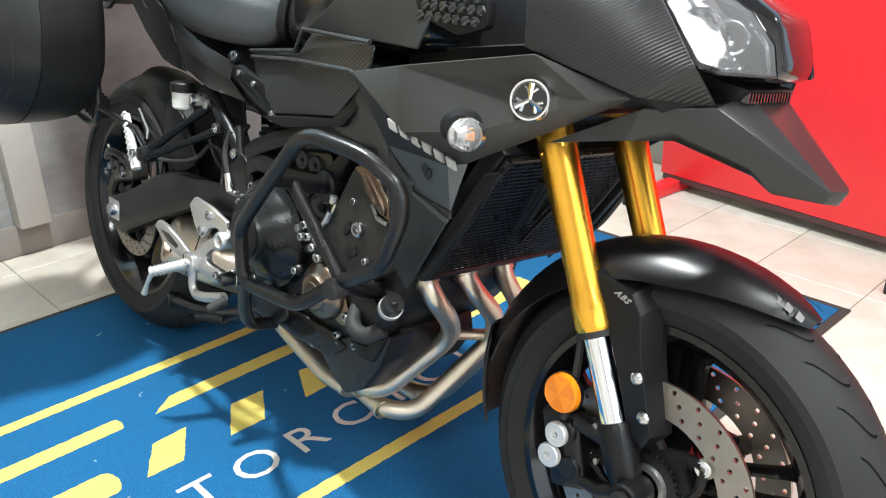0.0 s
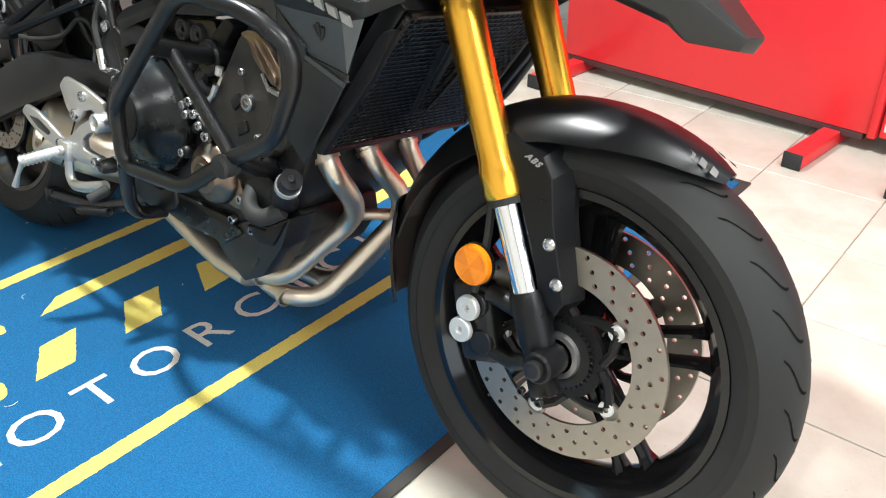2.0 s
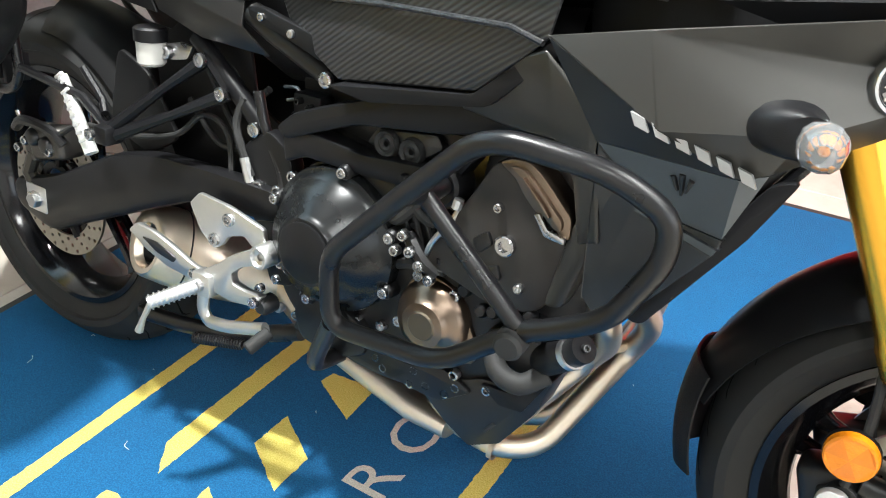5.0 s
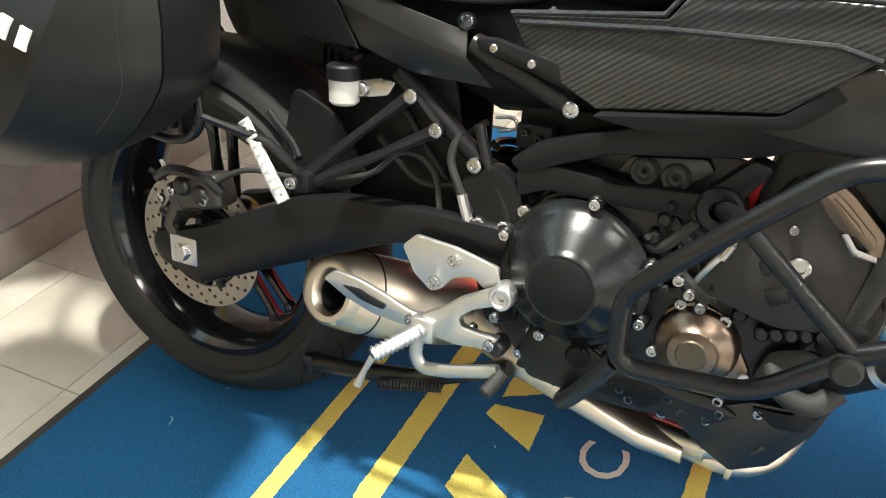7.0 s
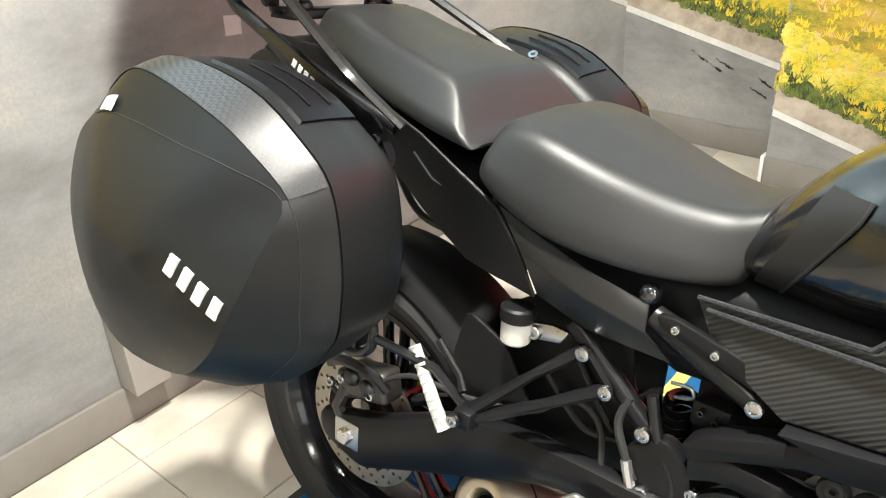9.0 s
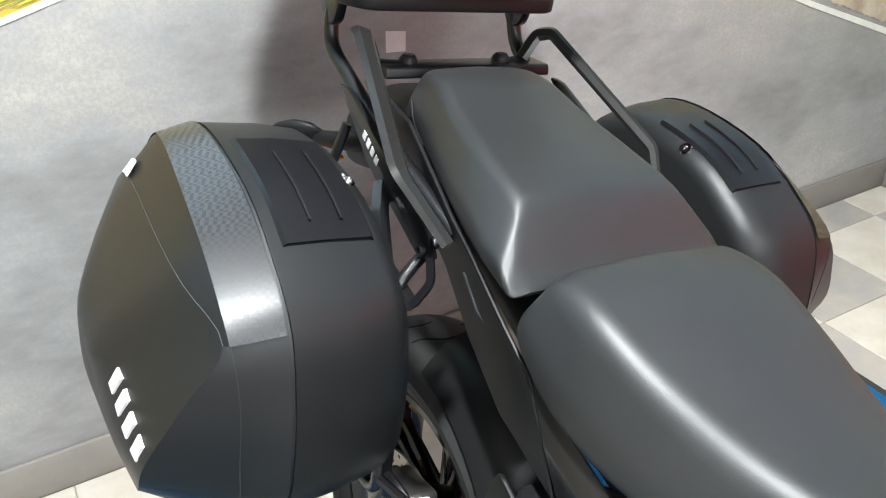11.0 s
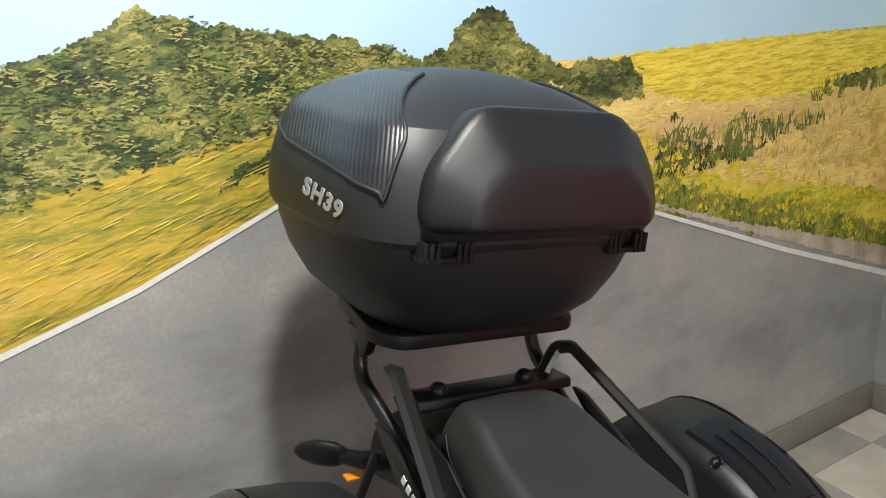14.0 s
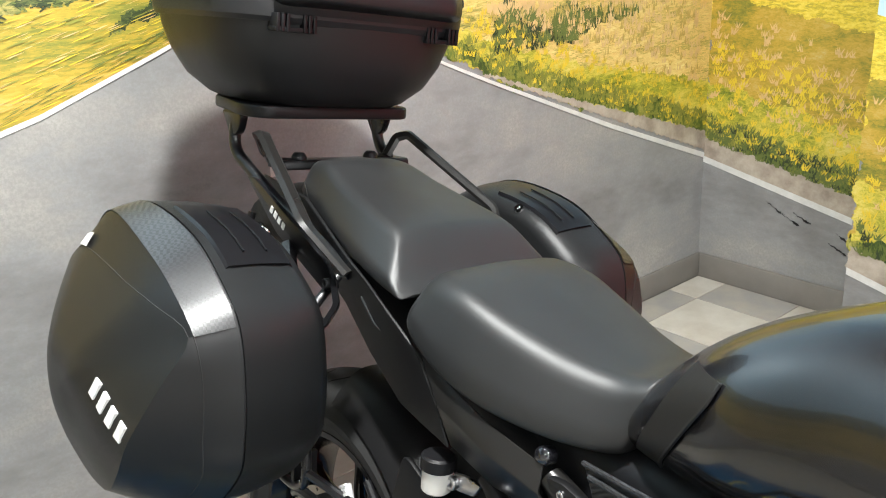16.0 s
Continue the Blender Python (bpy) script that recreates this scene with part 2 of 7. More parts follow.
LIDGREY = surf("satin_grey_lid_plastic", (0.016, 0.016, 0.0175), 0.44, 0.1, var=0.08, grain=0.2, gscale=1600, spec=0.36)
VINYL = surf("black_seat_vinyl", (0.013, 0.0135, 0.014), 0.46, var=0.2, scale=8, rvar=0.09, grain=0.35, gscale=900, gdist=0.0004, spec=0.46)
GOLD = surf("gold_anodised_fork", (0.92, 0.49, 0.06), 0.27, 1.0, var=0.02, rvar=0.01)
CHROME = surf("chrome", (0.82, 0.82, 0.83), 0.09, 1.0, var=0.03, rvar=0.03)
ALU = surf("brushed_aluminium", (0.62, 0.62, 0.62), 0.36, 1.0, var=0.08, grain=0.15)
BOLTSTEEL = surf("zinc_bolts", (0.50, 0.50, 0.51), 0.27, 1.0, var=0.12)
STEEL = surf("heat_stained_exhaust_steel", (0.72, 0.63, 0.52), 0.38, 1.0, var=0.3, scale=9, rvar=0.1)
DISC = surf("brake_disc_steel", (0.34, 0.31, 0.27), 0.38, 1.0, var=0.15, scale=40, grain=0.2)
WHITEALU = surf("pale_cast_caps", (0.70, 0.70, 0.69), 0.42, 0.6, var=0.08)
DARKALU = surf("dark_anodised_metal", (0.05, 0.05, 0.052), 0.33, 0.8, var=0.15)
BRONZE = surf("bronze_engine_cover", (0.22, 0.165, 0.125), 0.32, 1.0, var=0.15, grain=0.3)
RUBBERPART = surf("soft_black_rubber", (0.015, 0.015, 0.015), 0.7, grain=0.3)
# darker copy of the amber for facets painted as shaded
SHADEAMBER = surf("shaded_amber_prism", (0.70, 0.19, 0.006), 0.10, var=0.2, scale=60)
AMBER = surf("amber_reflector", (0.80, 0.24, 0.008), 0.12, var=0.25, scale=60, grain=0.9, gscale=260, gdist=0.0015)
WHITEPL = surf("white_translucent_plastic", (0.56, 0.55, 0.52), 0.35, var=0.05)
WHITEMARK = surf("white_print", (0.64, 0.64, 0.63), 0.4, var=0.03)
GREYMARK = surf("silver_print", (0.34, 0.34, 0.34), 0.35, 0.3, var=0.03)
FAINTMARK = surf("faint_grey_print", (0.13, 0.12, 0.12), 0.45, var=0.05)
DARKMARK = surf("black_print", (0.012, 0.012, 0.013), 0.4, var=0.03)
LENS = surf("clear_lamp_lens", (0.92, 0.93, 0.95), 0.06, var=0.04, grain=0.5, gscale=160)
LENS.node_tree.nodes["Principled BSDF"].inputs["Transmission Weight"].default_value = 0.92
LENSMILK = surf("frosted_lamp_lens", (0.86, 0.86, 0.86), 0.14, var=0.06, grain=0.5, gscale=160)
LENSMILK.node_tree.nodes["Principled BSDF"].inputs["Transmission Weight"].default_value = 0.84
LAMPBOWL = surf("lamp_reflector", (0.55, 0.55, 0.57), 0.22, 1.0, var=0.1, scale=30)
CARBON = ribbed("ribbed_carbon_look", (0.008, 0.008, 0.009), (0.030, 0.030, 0.031), 0.36, 0.0062, (0, 35, 0), axis="Z")
CARBONFINE = ribbed("fine_carbon_look", (0.006, 0.006, 0.007), (0.016, 0.016, 0.018), 0.30, 0.0042, (0, 35, 0), axis="Z", depth=0.35)
def weave(name, a, b, rough, cell):
    """A fine chequered weave of two greys with its own gloss."""
    m, nt, bs = nodes_of(name)
    tc = nt.nodes.new("ShaderNodeTexCoord")
    mp = nt.nodes.new("ShaderNodeMapping")
    mp.inputs["Rotation"].default_value = (radians(12), radians(37), radians(40))
    nt.links.new(tc.outputs["Object"], mp.inputs[0])
    ch = nt.nodes.new("ShaderNodeTexChecker")
    ch.inputs["Scale"].default_value = 1 / cell
    nt.links.new(mp.outputs[0], ch.inputs["Vector"])
    setv(nt, bs, "Base Color", mix(nt, ch.outputs["Fac"], a, b))
    setv(nt, bs, "Roughness", remap(nt, ch.outputs["Fac"], rough + 0.1, rough))
    bump(nt, bs, ch.outputs["Fac"], 0.35, 0.0006)
    return m


CARBON2 = weave("fine_carbon_weave", (0.009, 0.009, 0.010), (0.028, 0.028, 0.030), 0.30, 0.0044)
LIDRIB = ribbed("ribbed_lid_panel", (0.007, 0.008, 0.011), (0.018, 0.019, 0.023), 0.36, 0.0054, (0, 0, 30), depth=0.4, axis="Y")
REDBOARD = surf("red_board_paint", (0.66, 0.022, 0.028), 0.36, var=0.06, scale=4)
GAPSHADE = surf("gap_shade_red", (0.05, 0.02, 0.02), 0.5)
PLASTER = surf("white_plaster", (0.74, 0.73, 0.70), 0.8, var=0.04, grain=0.2, gscale=120)


def carpet(name, a, b):
    m, nt, bs = nodes_of(name)
    pile = noise_tex(nt, 420, 2)
    wear = noise_tex(nt, 5, 6)
    c = mix(nt, ramp(nt, pile, [(0.35, (0, 0, 0)), (0.65, (1, 1, 1))]), a, b)
    setv(nt, bs, "Base Color", mix(nt, remap(nt, wear, 0.0, 0.35), c, tuple(x * 0.7 + 0.02 for x in a)))
    bs.inputs["Roughness"].default_value = 0.95
    bs.inputs["Specular IOR Level"].default_value = 0.15
    bump(nt, bs, pile, 0.9, 0.003)
    return m


BLUE = carpet("blue_carpet", (0.006, 0.069, 0.186), (0.013, 0.142, 0.318))
YELLOW = carpet("yellow_carpet", (0.55, 0.46, 0.08), (0.80, 0.70, 0.22))
CREAM = carpet("cream_carpet", (0.52, 0.50, 0.44), (0.74, 0.72, 0.66))
MATEDGE = surf("black_rubber_edge", (0.03, 0.028, 0.025), 0.8, grain=0.4)


def tile_mat(name="beige_ceramic_tile", lo=(0.46, 0.43, 0.37), hi=(0.56, 0.53, 0.47)):
    m, nt, bs = nodes_of(name)
    oi = nt.nodes.new("ShaderNodeObjectInfo")
    base = mix(nt, oi.outputs["Random"], lo, hi)
    st = noise_tex(nt, 7, 6)
    c = mix(nt, ramp(nt, st, [(0.4, (0, 0, 0)), (0.75, (1, 1, 1))]), base, (0.40, 0.36, 0.30))
    c = mix(nt, ramp(nt, noise_tex(nt, 160, 3), [(0.62, (0, 0, 0)), (0.72, (0.6, 0.6, 0.6))]), c, (0.35, 0.31, 0.25))
    setv(nt, bs, "Base Color", c)
    setv(nt, bs, "Roughness", remap(nt, st, 0.28, 0.5))
    bump(nt, bs, noise_tex(nt, 60, 3), 0.06, 0.002)
    return m


TILE = tile_mat()
GREYTILE = tile_mat("grey_ceramic_tile", (0.27, 0.26, 0.245), (0.31, 0.30, 0.285))
GROUT = surf("grout", (0.30, 0.27, 0.22), 0.9, var=0.2, scale=20)


def print_mat(name, stops, scale, detail=8, stretch=None, fine=None, rough=0.48, dabs=0.0, dab_scale=70, clumps=None):
    """A printed vinyl picture surface: blotches of the print's colours, broken into leaf-like dabs."""
    m, nt, bs = nodes_of(name)
    n = noise_tex(nt, scale, detail, 0.68, stretch=stretch)
    if dabs:
        tc = nt.nodes.new("ShaderNodeTexCoord")
        mp = nt.nodes.new("ShaderNodeMapping")
        mp.inputs["Scale"].default_value = stretch or (1, 1, 1)
        nt.links.new(tc.outputs["Object"], mp.inputs[0])
        wob = nt.nodes.new("ShaderNodeTexNoise")
        wob.inputs["Scale"].default_value = dab_scale * 0.8
        nt.links.new(mp.outputs[0], wob.inputs["Vector"])
        add = nt.nodes.new("ShaderNodeVectorMath")
        add.operation = "MULTIPLY_ADD"
        add.inputs[1].default_value = (0.03, 0.03, 0.03)
        nt.links.new(wob.outputs["Color"], add.inputs[0])
        nt.links.new(mp.outputs[0], add.inputs[2])
        tot = n
        for sc, wt in ((dab_scale, dabs), (dab_scale * 2.7, dabs * 0.7)):
            vo = nt.nodes.new("ShaderNodeTexVoronoi")
            vo.inputs["Scale"].default_value = sc
            nt.links.new(add.outputs[0], vo.inputs["Vector"])
            sp = nt.nodes.new("ShaderNodeSeparateColor")
            nt.links.new(vo.outputs["Color"], sp.inputs[0])
            ma = nt.nodes.new("ShaderNodeMath")
            ma.operation = "MULTIPLY_ADD"
            ma.inputs[1].default_value = wt
            nt.links.new(remap(nt, sp.outputs[0], -0.5, 0.5), ma.inputs[0])
            nt.links.new(tot, ma.inputs[2])
            tot = ma.outputs[0]
        n = tot
    if clumps:
        # rounded masses, light on their crowns and dark between them
        cm = nt.nodes.new("ShaderNodeTexVoronoi")
        cm.feature = "SMOOTH_F1"
        cm.inputs["Scale"].default_value = clumps[0]
        nt.links.new(add.outputs[0], cm.inputs["Vector"])
        sub_ = nt.nodes.new("ShaderNodeMath")
        sub_.operation = "MULTIPLY_ADD"
        sub_.inputs[1].default_value = -clumps[1]
        nt.links.new(remap(nt, cm.outputs["Distance"], -0.45, 0.55), sub_.inputs[0])
        nt.links.new(n, sub_.inputs[2])
        n = sub_.outputs[0]
    c = ramp(nt, n, stops)
    if fine:
        f = noise_tex(nt, fine[0], 3, 0.7, stretch=fine[2] if len(fine) > 2 else None)
        c = mix(nt, ramp(nt, f, [(0.38, (0, 0, 0)), (0.62, (1, 1, 1))]), c, mix(nt, 0.5, c, fine[1]))
    setv(nt, bs, "Base Color", c)
    setv(nt, bs, "Roughness", remap(nt, noise_tex(nt, 3), rough - 0.06, rough + 0.06))
    bump(nt, bs, noise_tex(nt, 8, 3), 0.08, 0.004)
    return m


P_ROAD = print_mat("printed_asphalt", [(0.30, (0.140, 0.136, 0.130)), (0.42, (0.207, 0.206, 0.204)), (0.50, (0.268, 0.269, 0.267)), (0.57, (0.308, 0.298, 0.280)), (0.70, (0.395, 0.375, 0.345))], 1.5, 9, stretch=(1, 1, 2.2), fine=(140, (0.22, 0.21, 0.20)))
P_LINE = print_mat("printed_white_line", [(0.3, (0.54, 0.53, 0.50)), (0.7, (0.68, 0.67, 0.64))], 20)
P_GRASS = print_mat("printed_yellow_grass", [(0.30, (0.115, 0.145, 0.024)), (0.41, (0.240, 0.225, 0.034)), (0.49, (0.420, 0.300, 0.036)), (0.57, (0.540, 0.350, 0.055)), (0.64, (0.540, 0.390, 0.110)), (0.74, (0.600, 0.480, 0.220))], 2.6, 9, stretch=(1, 0.40, 2.4), dabs=0.10, dab_scale=85, clumps=(9, 0.12))
P_GREEN = print_mat("printed_green_tufts", [(0.34, (0.030, 0.055, 0.012)), (0.48, (0.10, 0.14, 0.022)), (0.60, (0.30, 0.28, 0.05)), (0.72, (0.46, 0.40, 0.10))], 6, 8, stretch=(1.6, 1.5, 0.6), dabs=0.16, dab_scale=90)
P_LIME = print_mat("printed_lime_grass", [(0.30, (0.13, 0.17, 0.02)), (0.44, (0.38, 0.36, 0.035)), (0.56, (0.62, 0.50, 0.07)), (0.70, (0.70, 0.58, 0.16))], 5, 9, stretch=(1, 0.5, 1.6), dabs=0.13, dab_scale=90)
P_DRY = print_mat("printed_dry_field", [(0.30, (0.16, 0.17, 0.040)), (0.42, (0.50, 0.40, 0.10)), (0.50, (0.70, 0.47, 0.15)), (0.60, (0.76, 0.57, 0.19)), (0.72, (0.80, 0.68, 0.28))], 3, 9, stretch=(1, 0.45, 2.2), dabs=0.15, dab_scale=95)
P_BUSH = print_mat("printed_bushes", [(0.28, (0.010, 0.018, 0.010)), (0.41, (0.040, 0.062, 0.018)), (0.52, (0.125, 0.140, 0.040)), (0.62, (0.24, 0.22, 0.060)), (0.74, (0.44, 0.36, 0.11))], 4.2, 10, stretch=(1, 0.7, 1.3), dabs=0.19, dab_scale=75, clumps=(13, 0.26))
P_FIELD = print_mat("printed_flower_field", [(0.36, (0.470, 0.370, 0.045)), (0.5, (0.720, 0.535, 0.045)), (0.66, (0.800, 0.640, 0.110))], 30, 6, stretch=(1, 0.35, 3.0), dabs=0.2, dab_scale=60)
P_SKY = print_mat("printed_sky", [(0.3, (0.36, 0.56, 0.72)), (0.6, (0.47, 0.655, 0.77)), (0.85, (0.58, 0.715, 0.80))], 0.8, 3)
P_VERGE = print_mat("printed_gravel_verge", [(0.35, (0.28, 0.23, 0.18)), (0.55, (0.42, 0.36, 0.29)), (0.7, (0.50, 0.44, 0.36))], 12, 8)
BASEBOARD = surf("grey_baseboard", (0.20, 0.185, 0.165), 0.5, var=0.2)


# ---- the room ----
WX, YA, YC, XC = -0.740, 2.155, 1.955, -0.06
ROOM_Y, ROOM_X, CEIL = -3.6, 5.2, 2.75


def slab(name, lo, hi, material, label, category="wall"):
    return tagged(part(name, box(lo, hi), material, smooth=0), label, category, kind="structure")


floor = slab("floor", (WX - 0.2, ROOM_Y - 0.2, -0.12), (ROOM_X + 0.2, YA + 0.3, -0.003), GROUT, "beige ceramic tile floor with thin brown joints", "floor")
wall_back = slab("wall_back", (WX - 0.18, ROOM_Y, -0.003), (WX, YA + 0.18, CEIL), P_ROAD, "back wall covered with a printed country road mural")
wall_alcove = slab("wall_alcove", (WX, YA, -0.003), (XC, YA + 0.18, CEIL), P_ROAD, "recessed side wall continuing the printed road mural")
wall_side = slab("wall_side", (XC, YC, -0.003), (ROOM_X, YC + 0.41, CEIL), P_ROAD, "projecting side wall with the printed road mural")
# unseen white walls, added to close the room for bounced light and reflections
wall_near = slab("wall_near", (WX - 0.18, ROOM_Y - 0.18, -0.003), (ROOM_X, ROOM_Y, CEIL), PLASTER, "unseen white wall added to close the room")
for lo, hi in (((ROOM_X, ROOM_Y - 0.18, -0.003), (ROOM_X + 0.18, YC + 0.41, 0.35)), ((ROOM_X, ROOM_Y - 0.18, 2.5), (ROOM_X + 0.18, YC + 0.41, CEIL)),
               ((ROOM_X, ROOM_Y - 0.18, 0.35), (ROOM_X + 0.18, ROOM_Y + 0.3, 2.5)), ((ROOM_X, YC + 0.1, 0.35), (ROOM_X + 0.18, YC + 0.41, 2.5))):
    slab("wall_front", lo, hi, PLASTER, "unseen white wall added round the assumed window")
# unseen ceiling, added in grey so black parts reflect less of it
ceiling = slab("ceiling", (WX - 0.18, ROOM_Y - 0.18, CEIL), (ROOM_X + 0.18, YA + 0.18, CEIL + 0.1), surf("unseen_ceiling_grey", (0.34, 0.33, 0.32), 0.8, var=0.06), "unseen ceiling, grey to weaken its reflection", "ceiling")

# baseboards
for lo, hi in (((WX, ROOM_Y, -0.002), (WX + 0.012, YA, 0.098)), ((WX + 0.012, YA - 0.012, -0.002), (XC, YA, 0.098)), ((XC, YC - 0.012, -0.002), (ROOM_X, YC, 0.098))):
    tagged(part("baseboard", box(lo, hi, 0.003), BASEBOARD), "grey painted baseboard along the mural wall", "baseboard", kind="structure")
tagged(part("baseboard_end", box((XC - 0.014, YC - 0.014, -0.002), (XC - 0.001, YC + 0.03, 0.10), 0.002), WHITEMARK), "bare white end of the baseboard at the corner", "baseboard", kind="structure")
tagged(part("trim", box((WX, -0.132, 0.10), (WX + 0.066, -0.040, 0.50), 0.003), surf("grey_duct", (0.36, 0.34, 0.31), 0.6)), "grey cable duct cover standing on the baseboard", "cable duct", kind="structure")


def flat_fill(pts, facing):
    """A flat bmesh filling an outline, all of it facing one way."""
    bm = bmesh.new()
    V = [bm.verts.new(p) for p in pts]
    for a, b, c in tessellate_polygon([pts]):
        n = (pts[b] - pts[a]).cross(pts[c] - pts[a])
        if n.length > 1e-12:
            bm.faces.new((V[a], V[b], V[c]) if n.dot(facing) > 0 else (V[a], V[c], V[b]))
    return bm


def sheet(name, poly, material, parent, lift=0.001, jag=0.0, seed=0, plane="x", at=WX, side=1):
    """A flat printed area on a wall; jag roughens its outline."""
    rnd = random.Random(seed)
    pts = []
    for i, (y, z) in enumerate(poly):
        y2, z2 = poly[(i + 1) % len(poly)]
        pts.append((y, z))
        L = math.hypot(y2 - y, z2 - z)
        on_edge = abs(z2 - z) < 1e-6 and (z > 1.9 or z < 0.12)
        if jag and not on_edge:
            n = max(1, int(L / (jag * 0.45)))
            px, pz = -(z2 - z) / L, (y2 - y) / L
            for k in range(1, n):
                f = k / n
                d = jag * (0.9 * math.sin(k * 0.31 + seed) * math.sin(k * 0.13 + 2 * seed) + rnd.uniform(-0.45, 0.45))
                pts.append((y + (y2 - y) * f + px * d, z + (z2 - z) * f + pz * d))
    put = (lambda u, w: (at + lift * 0.4 * side, u, w)) if plane == "x" else (lambda u, w: (u, at - lift * 0.4, w))
    bm = flat_fill([Vector(put(u, w)) for u, w in pts], Vector((1, 0, 0)) if plane == "x" else Vector((0, -1, 0)))
    ob = part(name, bm, material, parent, smooth=0, turn=False)
    return ob


# back wall picture, in y and z
sheet("printed_sky", [(-3.6, 1.30), (2.2, 1.20), (2.2, CEIL), (-3.6, CEIL)], P_SKY, wall_back, 0.001)
sheet("printed_grass", [(-3.6, 0.015), (-1.6, 0.61), (-0.41, 0.975), (-0.18, 1.035), (0.08, 1.13), (0.40, 1.26), (0.50, 1.34), (-3.6, 1.36)], P_GRASS, wall_back, 0.002)
sheet("printed_bushes", [(-3.6, 1.15), (-1.5, 1.17), (-0.36, 1.22), (-0.21, 1.235), (-0.07, 1.25), (0.11, 1.28), (0.40, 1.32), (0.42, 1.36), (0.35, 1.39), (0.26, 1.42), (0.11, 1.44), (0.06, 1.455), (-0.03, 1.475), (-0.08, 1.485), (-0.11, 1.50), (-0.15, 1.475), (-0.18, 1.46), (-0.27, 1.435), (-0.32, 1.425), (-0.9, 1.46), (-1.6, 1.55), (-3.6, 1.6)], P_BUSH, wall_back, 0.003, 0.008, 3)
sheet("printed_green_patch", [(-0.02, 1.175), (0.10, 1.21), (0.12, 1.245), (0.02, 1.215)], P_BUSH, wall_back, 0.003, 0.008, 9)
sheet("printed_dry_field", [(0.60, 1.20), (1.05, 0.95), (1.35, 0.83), (2.2, 0.55), (2.2, 1.30), (1.3, 1.32), (0.94, 1.32), (0.70, 1.33)], P_DRY, wall_back, 0.0035)
sheet("printed_flower_field", [(0.80, 1.30), (0.98, 1.25), (1.15, 1.195), (1.32, 1.17), (1.97, 1.135), (2.2, 1.12), (2.2, 1.29), (1.94, 1.303), (1.3, 1.322), (0.94, 1.322)], P_FIELD, wall_back, 0.0045, 0.006, 4)
sheet("printed_lime_verge", [(0.50, 1.26), (1.05, 0.945), (1.35, 0.835), (2.2, 0.565), (2.2, 0.77), (2.04, 0.81), (1.45, 0.93), (1.01, 1.06), (0.62, 1.25)], P_LIME, wall_back, 0.0040, 0.010, 5)
sheet("printed_green_tufts", [(0.80, 1.085), (1.05, 0.945), (1.35, 0.835), (2.2, 0.565), (2.2, 0.630), (1.95, 0.725), (1.70, 0.775), (1.50, 0.860), (1.28, 0.915), (1.05, 1.00), (0.90, 1.060)], P_GREEN, wall_back, 0.0052, 0.022, 55)
sheet("printed_tree", [(0.40, 1.32), (0.42, 1.37), (0.48, 1.385), (0.50, 1.42), (0.53, 1.435), (0.55, 1.452), (0.59, 1.452), (0.62, 1.44), (0.645, 1.40), (0.66, 1.38), (0.70, 1.355), (0.76, 1.325), (0.80, 1.28), (0.60, 1.27)], P_BUSH, wall_back, 0.005, 0.009, 6)
sheet("printed_bush", [(0.76, 1.30), (0.80, 1.315), (0.84, 1.322), (0.96, 1.315), (1.0, 1.27), (1.02, 1.22), (0.86, 1.215), (0.78, 1.23)], P_BUSH, wall_back, 0.0055, 0.008, 7)
sheet("printed_bush", [(1.07, 1.06), (1.09, 1.15), (1.13, 1.165), (1.2, 1.10), (1.3, 1.085), (1.38, 1.145), (1.43, 1.11), (1.55, 1.085), (1.68, 1.065), (1.5, 1.04), (1.38, 1.02), (1.2, 1.03)], P_BUSH, wall_back, 0.0055, 0.010, 8)
sheet("printed_bush", [(1.75, 1.16), (1.8, 1.185), (1.95, 1.19), (2.1, 1.20), (2.2, 1.19), (2.2, 1.13), (1.9, 1.13)], P_BUSH, wall_back, 0.0055, 0.008, 18)
sheet("printed_gravel", [(1.0, 0.955), (1.05, 0.955), (1.35, 0.845), (2.2, 0.575), (2.2, 0.50), (1.6, 0.73), (1.06, 0.94)], P_VERGE, wall_back, 0.006, 0.005, 10)
sheet("printed_white_line", [(-3.6, -0.0), (-1.6, 0.60), (-0.41, 0.968), (-0.18, 1.028), (0.08, 1.124), (0.36, 1.237), (0.36, 1.242), (0.08, 1.134), (-0.18, 1.039), (-0.41, 0.980), (-1.6, 0.616), (-3.6, 0.03)], P_LINE, wall_back, 0.0055)
sheet("printed_white_line", [(0.62, 1.115), (1.06, 0.922), (1.6, 0.697), (2.2, 0.468), (2.2, 0.489), (1.6, 0.713), (1.06, 0.933), (0.62, 1.122)], P_LINE, wall_back, 0.007)
# small white paper tag on the wall, in the line's colour
sheet("paper_tag", [(0.31, 0.805), (0.355, 0.80), (0.358, 0.842), (0.312, 0.85)], P_LINE, wall_back, 0.002)

def dab_sheet(name, shapes, material, parent, lift, plane="x", at=WX):
    """Many small printed shapes on one wall, as one mesh."""
    bm = bmesh.new()
    for k, sh in enumerate(shapes):
        d = lift * 0.4 + (k % 97) * 0.000022
        f = bm.faces.new([bm.verts.new((at + d, u, w) if plane == "x" else (u, at - d, w)) for u, w in sh])
        f.normal_update()
        if f.normal.dot(Vector((1, 0, 0)) if plane == "x" else Vector((0, -1, 0))) < 0:
            f.normal_flip()
    ob = part(name, bm, material, parent, smooth=0, turn=False)
    ob["kind"] = "stuff"
    return ob


